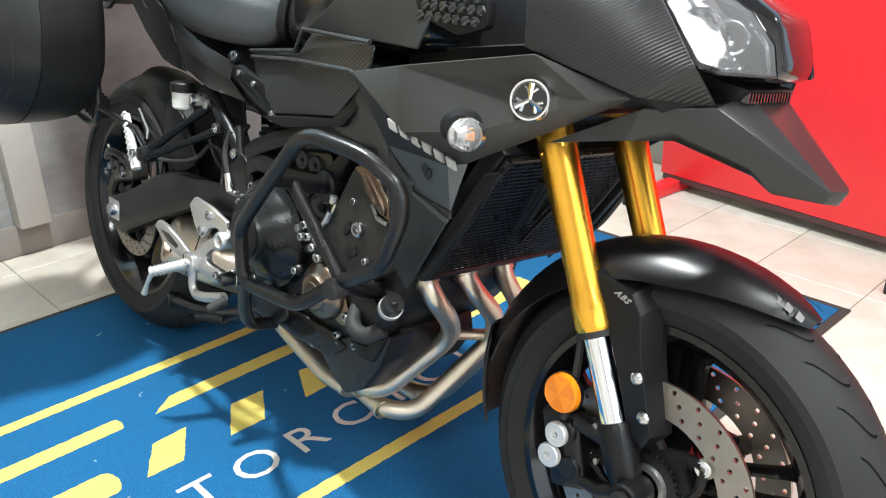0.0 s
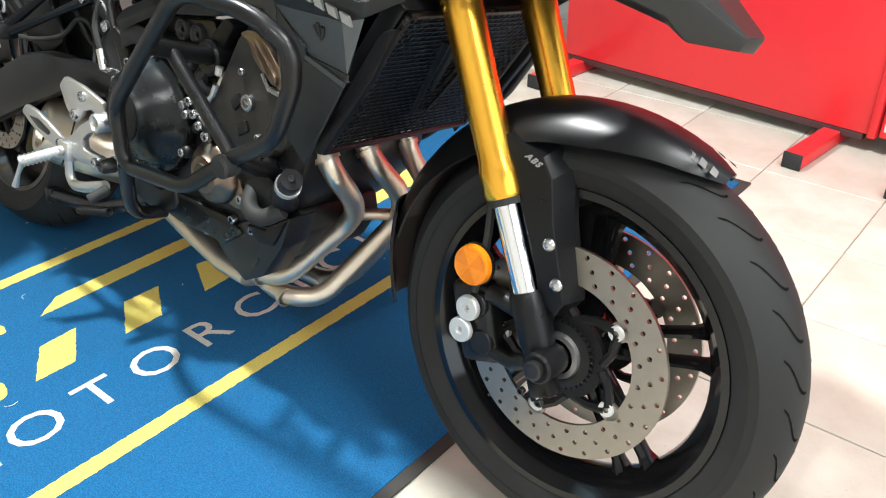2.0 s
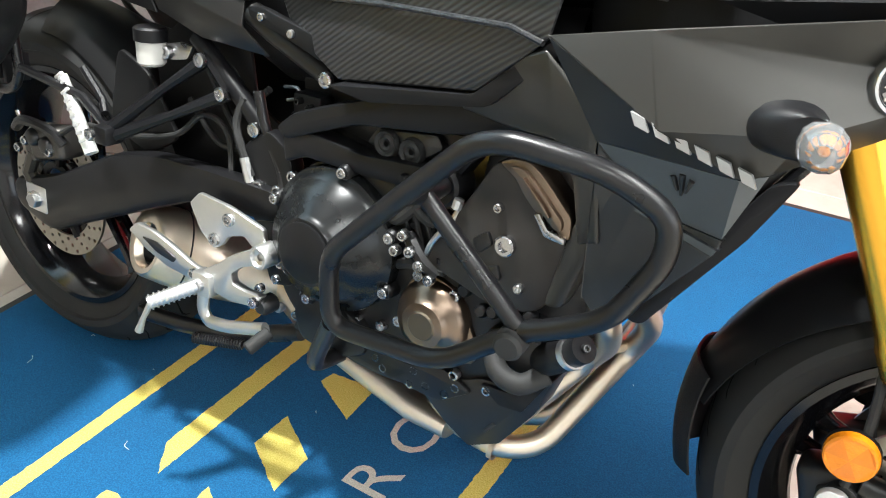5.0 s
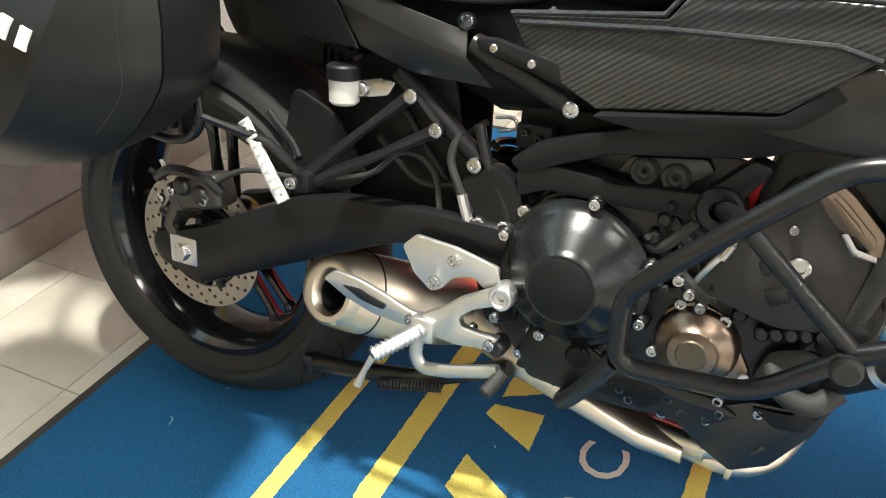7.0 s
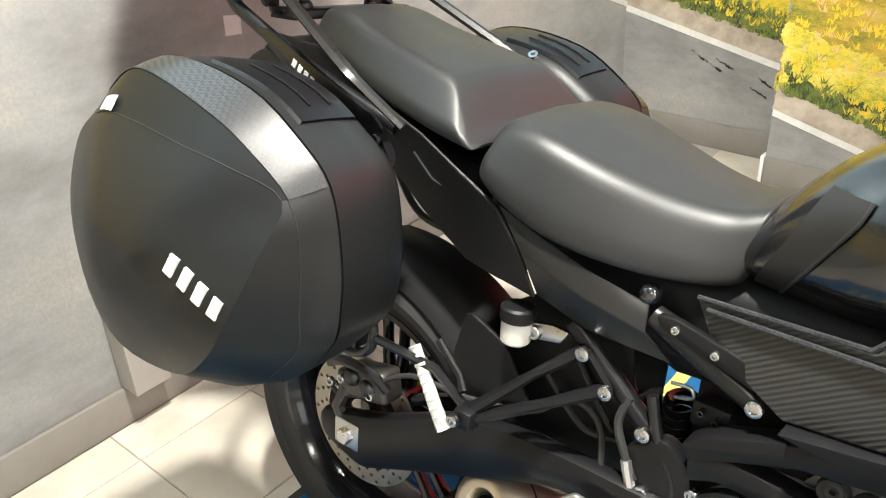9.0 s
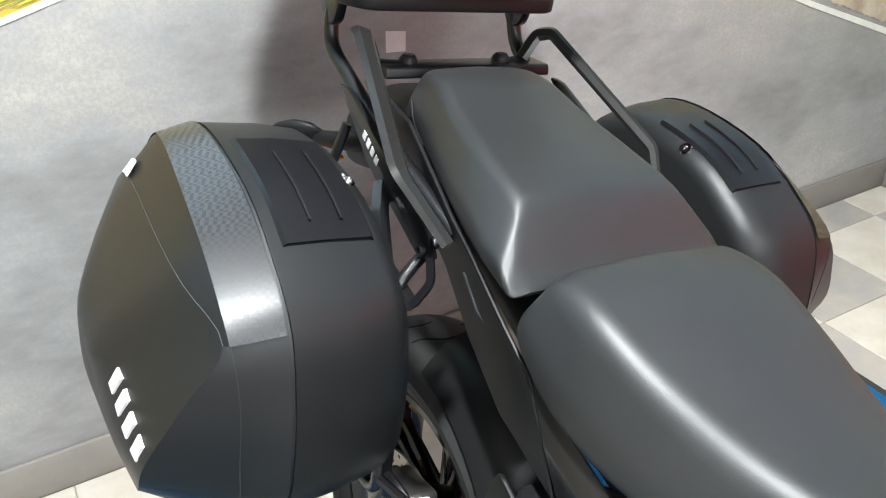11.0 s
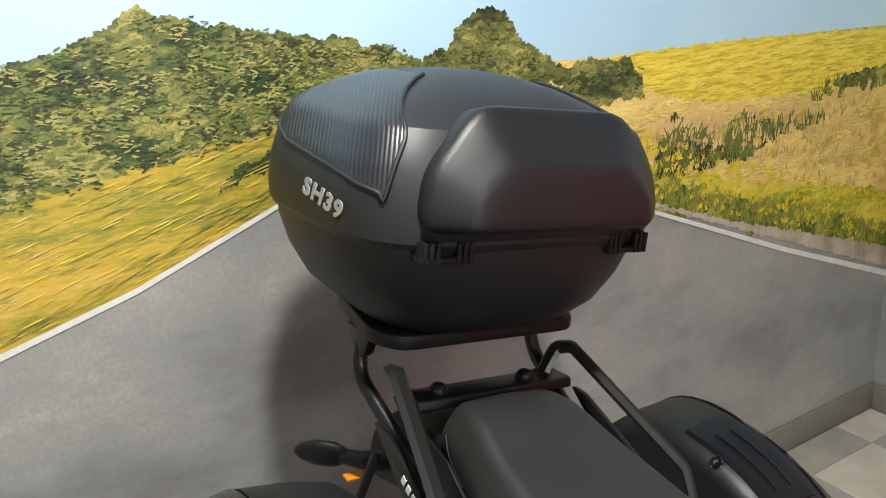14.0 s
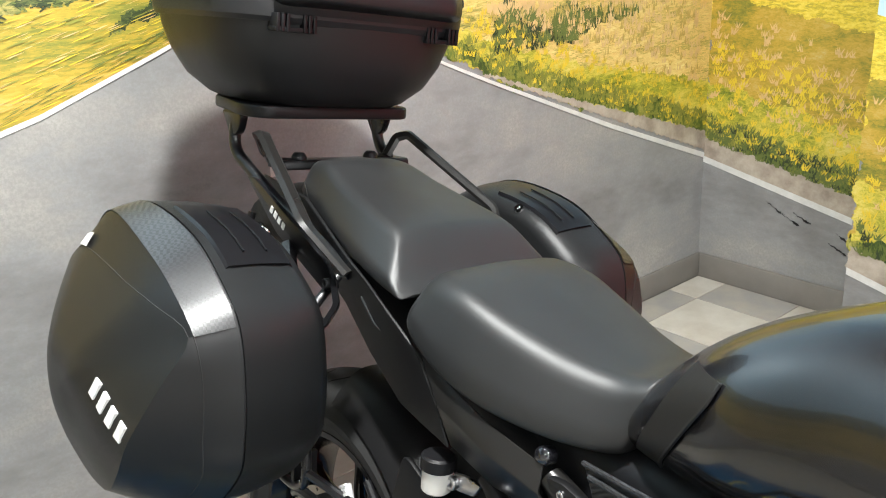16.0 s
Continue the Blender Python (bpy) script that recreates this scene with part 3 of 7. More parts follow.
def blades(rnd, u, w, size, n=5, lean=0.5):
    """Slim upright leaves that spring from one spot."""
    out = []
    for _ in range(n):
        h = size * rnd.uniform(0.5, 1.0)
        d = rnd.uniform(-lean, lean) * h
        b = u + rnd.uniform(-0.35, 0.35) * size
        t = size * rnd.uniform(0.05, 0.10)
        out.append([(b - t, w), (b + t, w), (b + d * 0.6 + t * 0.7, w + h * 0.6), (b + d, w + h), (b + d * 0.5 - t * 0.8, w + h * 0.55)])
    return out


def leaf_dabs(rnd, u, w, size, n=6):
    """A loose cluster of small leaf-shaped dabs."""
    out = []
    for _ in range(n):
        cu, cw = u + rnd.gauss(0, 0.45) * size, w + rnd.gauss(0, 0.3) * size
        a, b, q = size * rnd.uniform(0.14, 0.42), size * rnd.uniform(0.05, 0.11), rnd.uniform(-0.5, 0.5)
        out.append([(cu + a * math.cos(k) * math.cos(q) - b * math.sin(k) * math.sin(q), cw + a * math.cos(k) * math.sin(q) + b * math.sin(k) * math.cos(q)) for k in (0, 0.9, 2.0, 3.3, 4.2, 5.3)])
    return out


def streaks(rnd, u, w, length, slope):
    """A long thin brush stroke along the slope of the land."""
    h = length * rnd.uniform(0.018, 0.045)
    pts = [(f, math.sin(math.pi * f) ** 0.6) for f in (0, 0.25, 0.5, 0.75, 1)]
    top = [(u + length * f, w + slope * length * f + h * g * rnd.uniform(0.6, 1.2)) for f, g in pts]
    low = [(u + length * f, w + slope * length * f - h * g * rnd.uniform(0.2, 0.8)) for f, g in pts[1:-1]]
    return [top + low[::-1]]


def scatter(rnd, n, u0, u1, low, high, make):
    """n shapes between two lines given as functions of u."""
    out = []
    for _ in range(n):
        u = rnd.uniform(u0, u1)
        a, b = low(u), high(u)
        if b > a:
            out += make(u, rnd.uniform(a, b))
    return out


M_LEAFDARK = surf("printed_dark_leaf", (0.034, 0.050, 0.020), 0.48, var=0.3, scale=60)
M_LEAFMID = surf("printed_green_leaf", (0.135, 0.165, 0.040), 0.48, var=0.35, scale=60)
M_LEAFPALE = surf("printed_pale_leaf", (0.34, 0.31, 0.10), 0.48, var=0.3, scale=60)
M_TAN = surf("printed_dry_grass", (0.68, 0.46, 0.20), 0.48, var=0.3, scale=40)
M_GOLD = surf("printed_golden_flowers", (0.74, 0.54, 0.04), 0.48, var=0.25, scale=40)
M_LIMEGREEN = surf("printed_lime_grass_strokes", (0.235, 0.245, 0.045), 0.48, var=0.3, scale=40)
M_OCHRE = surf("printed_ochre_grass", (0.52, 0.37, 0.10), 0.48, var=0.3, scale=40)
rp = random.Random(91)
line_l = lambda u: float(np.interp(u, (-3.6, -1.6, -0.41, -0.18, 0.08, 0.40), (0.03, 0.62, 0.985, 1.045, 1.14, 1.27)))
bush_lo = lambda u: float(np.interp(u, (-3.6, -0.36, 0.11, 0.40), (1.15, 1.21, 1.275, 1.32)))
bush_hi = lambda u: float(np.interp(u, (-1.6, -0.32, -0.18, -0.11, -0.03, 0.11, 0.35, 0.42), (1.53, 1.42, 1.455, 1.49, 1.47, 1.435, 1.39, 1.36)))
line_r = lambda u: float(np.interp(u, (0.62, 1.05, 1.35, 2.2), (1.15, 0.955, 0.845, 0.575)))
for mt, n, sz in ((M_LEAFDARK, 300, 0.020), (M_LEAFPALE, 330, 0.018), (M_LEAFMID, 260, 0.022)):
    dab_sheet("printed_leaves", scatter(rp, n, -0.75, 0.40, bush_lo, bush_hi, lambda u, w: leaf_dabs(rp, u, w, sz)), mt, wall_back, 0.0042 + 0.05 * sz)
dab_sheet("printed_leaves", scatter(rp, 60, 0.42, 0.80, lambda u: 1.30, lambda u: 1.30 + 0.14 * max(0, 1 - abs(u - 0.57) / 0.2), lambda u, w: leaf_dabs(rp, u, w, 0.022)), M_LEAFMID, wall_back, 0.0062)
dab_sheet("printed_leaves", scatter(rp, 50, 0.42, 1.0, lambda u: 1.25, lambda u: 1.29 + 0.13 * max(0, 1 - abs(u - 0.57) / 0.2), lambda u, w: leaf_dabs(rp, u, w, 0.020)), M_LEAFDARK, wall_back, 0.0066)
for mt, n, L in ((M_GOLD, 190, 0.055), (M_OCHRE, 120, 0.050), (M_LIMEGREEN, 230, 0.060), (M_TAN, 130, 0.050)):
    dab_sheet("printed_streaks", scatter(rp, n, -1.1, 0.33, line_l, lambda u: bush_lo(u) - 0.012, lambda u, w: streaks(rp, u, w, L * rp.uniform(0.4, 1.0), 0.28)), mt, wall_back, 0.0046)
dab_sheet("printed_grass_edge", scatter(rp, 200, -1.2, 0.30, lambda u: line_l(u) + 0.002, lambda u: line_l(u) + 0.03, lambda u, w: streaks(rp, u, w, 0.035, 0.36)), M_LEAFMID, wall_back, 0.0050)
dab_sheet("printed_dry_blades", scatter(rp, 320, 0.95, 2.1, lambda u: line_r(u) + 0.17, lambda u: 1.13 + 0.02 * (u - 1), lambda u, w: blades(rp, u, w, 0.034, 4)), M_TAN, wall_back, 0.0050)
dab_sheet("printed_dry_blades", scatter(rp, 200, 0.95, 2.1, lambda u: line_r(u) + 0.15, lambda u: 1.11, lambda u, w: blades(rp, u, w, 0.030, 4)), M_OCHRE, wall_back, 0.0052)
dab_sheet("printed_field_rows", scatter(rp, 230, 0.98, 2.05, lambda u: 1.175, lambda u: 1.245, lambda u, w: leaf_dabs(rp, u, w - 0.05 * (u - 1.4) * 0.3, 0.012, 2)), M_OCHRE, wall_back, 0.0056)
dab_sheet("printed_shrub", scatter(rp, 95, 1.06, 1.42, lambda u: 1.01, lambda u: 1.01 + 0.13 * max(0, 1 - abs(u - 1.17) / 0.25), lambda u, w: blades(rp, u, w, 0.034, 5, 0.9)), M_LEAFMID, wall_back, 0.0068)
dab_sheet("printed_shrub", scatter(rp, 60, 1.06, 1.40, lambda u: 1.00, lambda u: 1.00 + 0.10 * max(0, 1 - abs(u - 1.17) / 0.25), lambda u, w: blades(rp, u, w, 0.030, 4, 0.9)), M_LEAFDARK, wall_back, 0.0064)
dab_sheet("printed_reeds", scatter(rp, 34, 1.32, 1.72, lambda u: 1.055, lambda u: 1.085, lambda u, w: blades(rp, u, w, 0.042, 3, 0.3)), M_LEAFMID, wall_back, 0.0070)
dab_sheet("printed_shrub", scatter(rp, 60, 1.66, 2.15, lambda u: 1.12, lambda u: 1.17, lambda u, w: blades(rp, u, w, 0.030, 4, 0.8)), M_LEAFMID, wall_back, 0.0070)
dab_sheet("printed_verge_blades", scatter(rp, 300, 0.85, 2.15, lambda u: line_r(u) + 0.01, lambda u: line_r(u) + 0.16, lambda u, w: blades(rp, u, w, 0.022, 5, 0.8)), M_GOLD, wall_back, 0.0072)
dab_sheet("printed_verge_blades", scatter(rp, 300, 0.95, 2.15, lambda u: line_r(u) + 0.004, lambda u: line_r(u) + 0.07, lambda u, w: blades(rp, u, w, 0.024, 5, 0.8)), M_LIMEGREEN, wall_back, 0.0076)
for wl, at_, x0_, x1_, z0_, z1_ in ((wall_alcove, YA, WX, XC, 0.482, 0.335), (wall_side, YC, XC, 1.2, 0.258, -0.078)):
    zl = lambda u: z0_ + (z1_ - z0_) * (u - x0_) / (x1_ - x0_)
    for mt, n, lo_z, hi_z, lf in ((M_GOLD, 260, 0.10, 0.45, 0.0052), (M_LEAFMID, 230, 0.075, 0.17, 0.0056), (M_TAN, 130, 0.22, 0.55, 0.0054), (M_LEAFDARK, 60, 0.08, 0.15, 0.0060)):
        dab_sheet("printed_verge_blades", scatter(rp, n, x0_ + 0.02, x1_ - 0.02, lambda u: zl(u) + lo_z, lambda u: zl(u) + hi_z, lambda u, w: blades(rp, u, w, 0.030, 5, 0.8)), mt, wl, lf, "y", at_)

# the side walls carry the picture on
def side_print(parent, at, x0, x1, z0, z1, seed):
    """Sky, field, grass, gravel and line on a wall that faces -y; z0 and z1: the line's height at its ends."""
    f = lambda d: [(x0, z0 + d), (x1, z1 + d)]
    up = lambda d: [(x1, z1 + d), (x0, z0 + d)]
    sheet("printed_sky", f(0.70) + [(x1, CEIL), (x0, CEIL)], P_SKY, parent, 0.001, plane="y", at=at)
    sheet("printed_flower_field", f(0.45) + up(0.80), P_FIELD, parent, 0.002, plane="y", at=at)
    sheet("printed_grass", f(0.09) + up(0.62), P_GRASS, parent, 0.003, 0.01, seed, "y", at)
    sheet("printed_lime_verge", f(0.08) + up(0.30), P_LIME, parent, 0.0035, 0.014, seed + 5, "y", at)
    sheet("printed_green_tufts", f(0.07) + up(0.13), P_GREEN, parent, 0.004, 0.024, seed + 1, "y", at)
    sheet("printed_gravel", f(0.0) + up(0.085), P_VERGE, parent, 0.0045, 0.006, seed + 2, "y", at)
    sheet("printed_white_line", f(-0.012) + up(0.012), P_LINE, parent, 0.006, plane="y", at=at)


side_print(wall_alcove, YA, WX, XC, 0.482, 0.335, 20)
side_print(wall_side, YC, XC, 3.2, 0.258, -0.59, 30)
for k, (x, z) in enumerate(((-0.46, 0.36), (-0.40, 0.33), (-0.36, 0.345), (-0.22, 0.26), (-0.20, 0.30))):
    sheet("printed_crack", [(x, z), (x + 0.05, z - 0.03), (x + 0.07, z - 0.032), (x + 0.055, z - 0.024)], DARKMARK, wall_alcove, 0.0065, 0.004, 40 + k, "y", YA)

# shop window out of view, its place assumed from reflections
window = thing("window_1", "unseen shop window with a dark metal frame, assumed from reflections", "window", kind="structure")
for y in (ROOM_Y + 0.32, -1.6, 0.2, YC + 0.06):
    part("window_frame", box((ROOM_X + 0.04, y - 0.03, 0.35), (ROOM_X + 0.10, y + 0.03, 2.5), 0.004), DARKALU, window)
for z in (0.38, 2.47):
    part("window_frame", box((ROOM_X + 0.04, ROOM_Y + 0.3, z - 0.03), (ROOM_X + 0.10, YC + 0.1, z + 0.03), 0.004), DARKALU, window)

# red board on feet
board = thing("display_board", "bright red metal display board on low feet", "board", at=pose(0.36, 1.72, 0, 0, 0, -5.6))
part("panel", box((0.0, 0.0, 0.055), (1.05, 0.03, 1.75), 0.004), REDBOARD, board)
# dark strip painted for the shade in the gap under the panel
part("gap_shade_strip", box((0.01, -0.001, 0.035), (1.04, 0.029, 0.0545), 0.001), GAPSHADE, board)
part("side_flange", box((1.052, -0.012, 0.05), (1.075, 0.04, 1.75), 0.004), REDBOARD, board)
part("neighbour_panel", box((1.08, 0.0, 0.055), (2.1, 0.03, 1.75), 0.004), REDBOARD, board)
part("slot", box((1.09, -0.0012, 0.075), (1.125, 0.001, 0.10), 0.0005), WHITEMARK, board)
for x in (0.035, 0.93, 1.2):
    ft = part("foot", box((x, -0.235, 0.003), (x + 0.05, 0.18, 0.045), 0.003), REDBOARD, board)
    part("end_cap", box((x - 0.001, -0.243, 0.001), (x + 0.051, -0.2352, 0.046), 0.002), RUBBERPART, ft)

# floor mat with stripes and lettering
mat = thing("floor_mat", "blue carpet floor mat with yellow stripes and cream lettering", "mat")
MX0, MX1, MY0, MY1 = -0.252, 1.243, -1.14, 1.232
part("rubber_edge", box((MX0, MY0, 0.0005), (MX1, MY1, 0.006), 0.002), MATEDGE, mat, "black rubber edge")
part("carpet", box((MX0 + 0.022, MY0 + 0.022, 0.004), (MX1 - 0.022, MY1 - 0.022, 0.009), 0.002), BLUE, mat)


def stripe(poly):
    n = []
    for i, (x, y) in enumerate(poly):
        x2, y2 = poly[(i + 1) % len(poly)]
        m = max(1, int(math.hypot(x2 - x, y2 - y) / 0.006))
        for k in range(m):
            f = k / m
            n.append((x + (x2 - x) * f + random.uniform(-1, 1) * 0.0011, y + (y2 - y) * f + random.uniform(-1, 1) * 0.0011))
    bm = flat_fill([Vector((x, y, 0.0096)) for x, y in n], Vector((0, 0, 1)))
    return part("stripe", bm, YELLOW, mat, "yellow carpet stripe", 0, False)


def rounded(x0, x1, ya, yb, end):
    """A bar along y with one round end."""
    c, r = (x0 + x1) / 2, (x1 - x0) / 2
    s = 1 if end > 0 else -1
    e = yb if end > 0 else ya
    arc = [(c + r * math.cos(a), e - s * r * 0.5 + s * r * 0.5 * math.sin(a)) for a in np.linspace(0, math.pi, 7)]
    o = ya if end > 0 else yb
    return [(x1, o)] + arc + [(x0, o)]


MID = 0.045
flip = lambda P: [(x, 2 * MID - y) for x, y in P][::-1]
stripe([(0.197, -0.80), (0.230, -0.80), (0.230, 0.89), (0.197, 0.89)])
stripe([(0.823, -0.80), (0.856, -0.80), (0.856, 0.89), (0.823, 0.89)])
for P in (rounded(0.345, 0.388, -0.72, -0.308, 1), rounded(0.500, 0.575, -0.70, -0.392, 1)):
    stripe(P)
    stripe(flip(P))
stripe([(0.388, -0.245), (0.388, 0.335), (0.345, 0.29), (0.345, -0.19)])
for P in ([(0.574, -0.353), (0.574, -0.276), (0.477, -0.220), (0.482, -0.296)], [(0.571, -0.171), (0.571, -0.089), (0.474, -0.032), (0.472, -0.111)], [(0.568, 0.018), (0.562, 0.109), (0.470, 0.100), (0.464, 0.07)]):
    stripe(P)
    if P[0][1] < 0:
        stripe(flip(P))
for i, ch in enumerate("MOTORCYCLES"):
    b = letters(ch, 0.118, 0.0003)
    bmesh.ops.transform(b, matrix=pose(0.692, -0.527 + 0.1148 * i, 0.0098, 0, 0, 90) @ Matrix.Diagonal((1.05, 1, 1, 1)), verts=b.verts)
    part("letter", b, CREAM, mat, "cream carpet letter", 0)
lint = bmesh.new()
lr = random.Random(77)
for k in range(36):
    x, y, a = lr.uniform(MX0 + 0.05, MX1 - 0.05), lr.uniform(MY0 + 0.1, 0.5), lr.uniform(0, 6.28)
    L = lr.choice((0.002, 0.003, 0.004, 0.012))
    tube(spline([(x, y, 0.0105), (x + L * math.cos(a), y + L * math.sin(a), 0.0115), (x + 1.8 * L * math.cos(a + 0.5), y + 1.8 * L * math.sin(a + 0.5), 0.0105)], 3), 0.0005, 4, lint)
lo_ = part("lint", lint, WHITEMARK, mat, "pale lint and loose fibres")
lo_["kind"] = "stuff"


# ---- motorcycle ----
LEAN = pose(0, 0, 0, -10, 0, 0)
bike = thing("motorcycle", "black and graphite touring motorcycle with gold fork legs", "motorcycle", at=LEAN)
FX, FZ, RX, RZ = 1.441, 0.292, -0.010, 0.313
FY, RY = -0.022, -0.028  # middle planes of the wheels
FORK = Vector((-0.42, 0, 0.908)).normalized()


def ring_disc(R, r, holes, hr, th, centre, bm=None):
    """A flat ring about y with round holes, th thick."""
    out = bmesh.new()
    def loop(c, rad, n):
        vs = [out.verts.new((c[0] + rad * math.cos(2 * math.pi * k / n), 0, c[1] + rad * math.sin(2 * math.pi * k / n))) for k in range(n)]
        return [out.edges.new((vs[k], vs[(k + 1) % n])) for k in range(n)]
    es = loop((0, 0), R, 64) + loop((0, 0), r, 48)
    for h in holes:
        es += loop(h, hr, 8)
    bmesh.ops.triangle_fill(out, use_beauty=True, use_dissolve=False, edges=es)
    g = bmesh.ops.extrude_face_region(out, geom=list(out.faces))
    bmesh.ops.translate(out, vec=(0, th, 0), verts=[e for e in g["geom"] if isinstance(e, bmesh.types.BMVert)])
    bmesh.ops.translate(out, vec=vv(centre) - Vector((0, th / 2, 0)), verts=out.verts)
    return out


def wheel(name, cx, cy, cz, R, W, rim_r, rim_w, label):
    """A wheel turning about y: rim with hub, ten thin spokes, tyre."""
    c = (cx, cy, cz)
    hw = rim_w / 2
    prof = [(rim_r + 0.004, -hw), (rim_r + 0.006, -hw + 0.008), (rim_r - 0.010, -hw + 0.016), (rim_r - 0.018, -hw * 0.4), (rim_r - 0.024, 0), (rim_r - 0.018, hw * 0.4), (rim_r - 0.010, hw - 0.016), (rim_r + 0.006, hw - 0.008), (rim_r + 0.004, hw),
            (rim_r - 0.006, hw), (rim_r - 0.016, hw - 0.012), (rim_r - 0.030, hw * 0.35), (rim_r - 0.034, 0), (rim_r - 0.030, -hw * 0.35), (rim_r - 0.016, -hw + 0.012), (rim_r - 0.006, -hw)]
    bm = lathe(prof, c, (0, 1, 0), 72, closed=True)
    lathe([(0.018, -0.045), (0.042, -0.045), (0.046, -0.03), (0.050, 0), (0.046, 0.03), (0.042, 0.045), (0.018, 0.045)], c, (0, 1, 0), 32, bm, closed=True)
    w = part(name, bm, RIM, bike, label)
    for k in range(5):
        for off in (-13, 13):
            a0, a1 = radians(72 * k + 20 + off * 0.9), radians(72 * k + 20 + off * 0.55)
            p = [(cx + r * math.cos(a), cy, cz + r * math.sin(a)) for r, a in ((0.040, a0), (0.10, a0 * 0.6 + a1 * 0.4), (rim_r - 0.055, a1), (rim_r - 0.026, a1))]
            part("spoke", tube(spline(p, 4), [0.017, 0.013, 0.011, 0.012, 0.019], 8, flat=0.75), RIM, w)
    h = W / 2
    tp = []
    for k in range(15):
        a = -1.0 + 2.0 * k / 14
        tp.append((R - (abs(a) ** 2.2) * h * 0.62, a * h))
    inner = [(rim_r + 0.003, hw - 0.004), (rim_r + 0.003, -hw + 0.004)]
    side = lambda s: [(R - h * 0.62 - 0.012, s * h * 0.99), (rim_r + 0.030, s * (hw + 0.010)), (rim_r + 0.008, s * (hw + 0.002))]
    t = part("tyre", lathe(tp + side(1) + inner + side(-1)[::-1], c, (0, 1, 0), 96, closed=True), RUBBER, w, "black road tyre with slanting tread grooves")
    # dark strips along the crown, painting the shade inside the tread grooves
    g = bmesh.new()
    def crown(u, ang, lift=0.0006):
        r = R - (abs(u) ** 2.2) * h * 0.62 + lift
        return Vector((cx + r * math.cos(ang), cy + u * h, cz + r * math.sin(ang)))
    for k in range(30):
        for s in (-1, 1):
            a = 2 * math.pi * (k + (0.5 if s > 0 else 0)) / 30
            line = [(s * (0.16 + 0.50 * f), a + 0.13 * f - 0.03 * math.sin(f * 5)) for f in np.linspace(0, 1, 7)]
            L = [crown(u, q - 0.005 - 0.004 * math.sin(math.pi * i / 6)) for i, (u, q) in enumerate(line)]
            M = [crown(u, q + 0.005 + 0.004 * math.sin(math.pi * i / 6)) for i, (u, q) in enumerate(line)]
            rings(g, [[p, q] for p, q in zip(L, M)], closed=False)
    gr_ = part("groove_shade_strip", g, GROOVESHADE, t)
    gr_["kind"] = "stuff"
    return w


front_wheel = wheel("front_wheel", FX, FY, FZ, 0.291, 0.114, 0.214, 0.090, "gloss black ten-spoke alloy wheel")
rear_wheel = wheel("rear_wheel", RX, RY, RZ, 0.316, 0.178, 0.216, 0.142, "gloss black ten-spoke alloy rear wheel")


def disc_holes(r0, r1, n):
    out = []
    for k in range(n):
        a = 2 * math.pi * k / n
        for j in range(3):
            r = r0 + (r1 - r0) * (0.18 + 0.32 * j)
            out.append((r * math.cos(a + 0.09 * j), r * math.sin(a + 0.09 * j)))
    return out


for y in (FY - 0.050, FY + 0.050):
    d = part("brake_disc", ring_disc(0.147, 0.100, disc_holes(0.102, 0.147, 24), 0.0034, 0.005, (FX, y, FZ)), DISC, front_wheel, "drilled steel brake disc")
    s = 1 if y > FY else -1
    part("disc_carrier", lathe([(0.046, -0.004), (0.062, -0.004), (0.062, 0.004), (0.046, 0.004)], (FX, y, FZ), (0, 1, 0), 40, closed=True), SATIN, d)
    for k in range(5):
        a = radians(72 * k + 40)
        e = Vector((math.cos(a), 0, math.sin(a)))
        tn = Vector((-math.sin(a), 0, math.cos(a)))
        c0 = Vector((FX, y, FZ))
        for q in (-1, 1):
            part("carrier_arm", tube([c0 + e * 0.050 + tn * 0.030 * q, c0 + e * 0.070 + tn * 0.022 * q, c0 + e * 0.089 + tn * 0.004 * q], [0.007, 0.006, 0.008], 6), SATIN, d)
        part("disc_lug", lathe([(0, -0.0025), (0.0135, -0.0025), (0.0135, 0.0025), (0, 0.0025)], c0 + e * 0.094, (0, 1, 0), 16), DISC, d)
    for k in range(5):
        a = radians(72 * k + 40)
        p = Vector((FX + 0.090 * math.cos(a), y, FZ + 0.090 * math.sin(a)))
        part("rivet", lathe([(0.0045, 0.004), (0.0045, 0.0055), (0.010, 0.0055), (0.011, 0.003), (0.011, 0.0)], p, (0, s, 0), 16), WHITEALU, d)
toothed = bmesh.new()
lathe([(0.030, -0.003), (0.045, -0.003), (0.045, 0.003), (0.030, 0.003)], (FX, -0.078, FZ), (0, 1, 0), 48, toothed, closed=True)
for k in range(36):
    a = 2 * math.pi * k / 36
    box((-0.0016, -0.002, 0.044), (0.0016, 0.002, 0.049), 0, toothed, m=Matrix.Translation((FX, -0.078, FZ)) @ Matrix.Rotation(a, 4, "Y"))
part("sensor_ring", toothed, CAST, front_wheel)
part("axle", cyl((FX, -0.145, FZ), (FX, 0.145, FZ), 0.011, 20, bevel=0.002), DARKALU, front_wheel)
part("spacer", lathe([(0.024, -0.088), (0.031, -0.088), (0.032, -0.084), (0.032, -0.060), (0.024, -0.060)], (FX, 0, FZ), (0, 1, 0), 28), ALU, front_wheel)

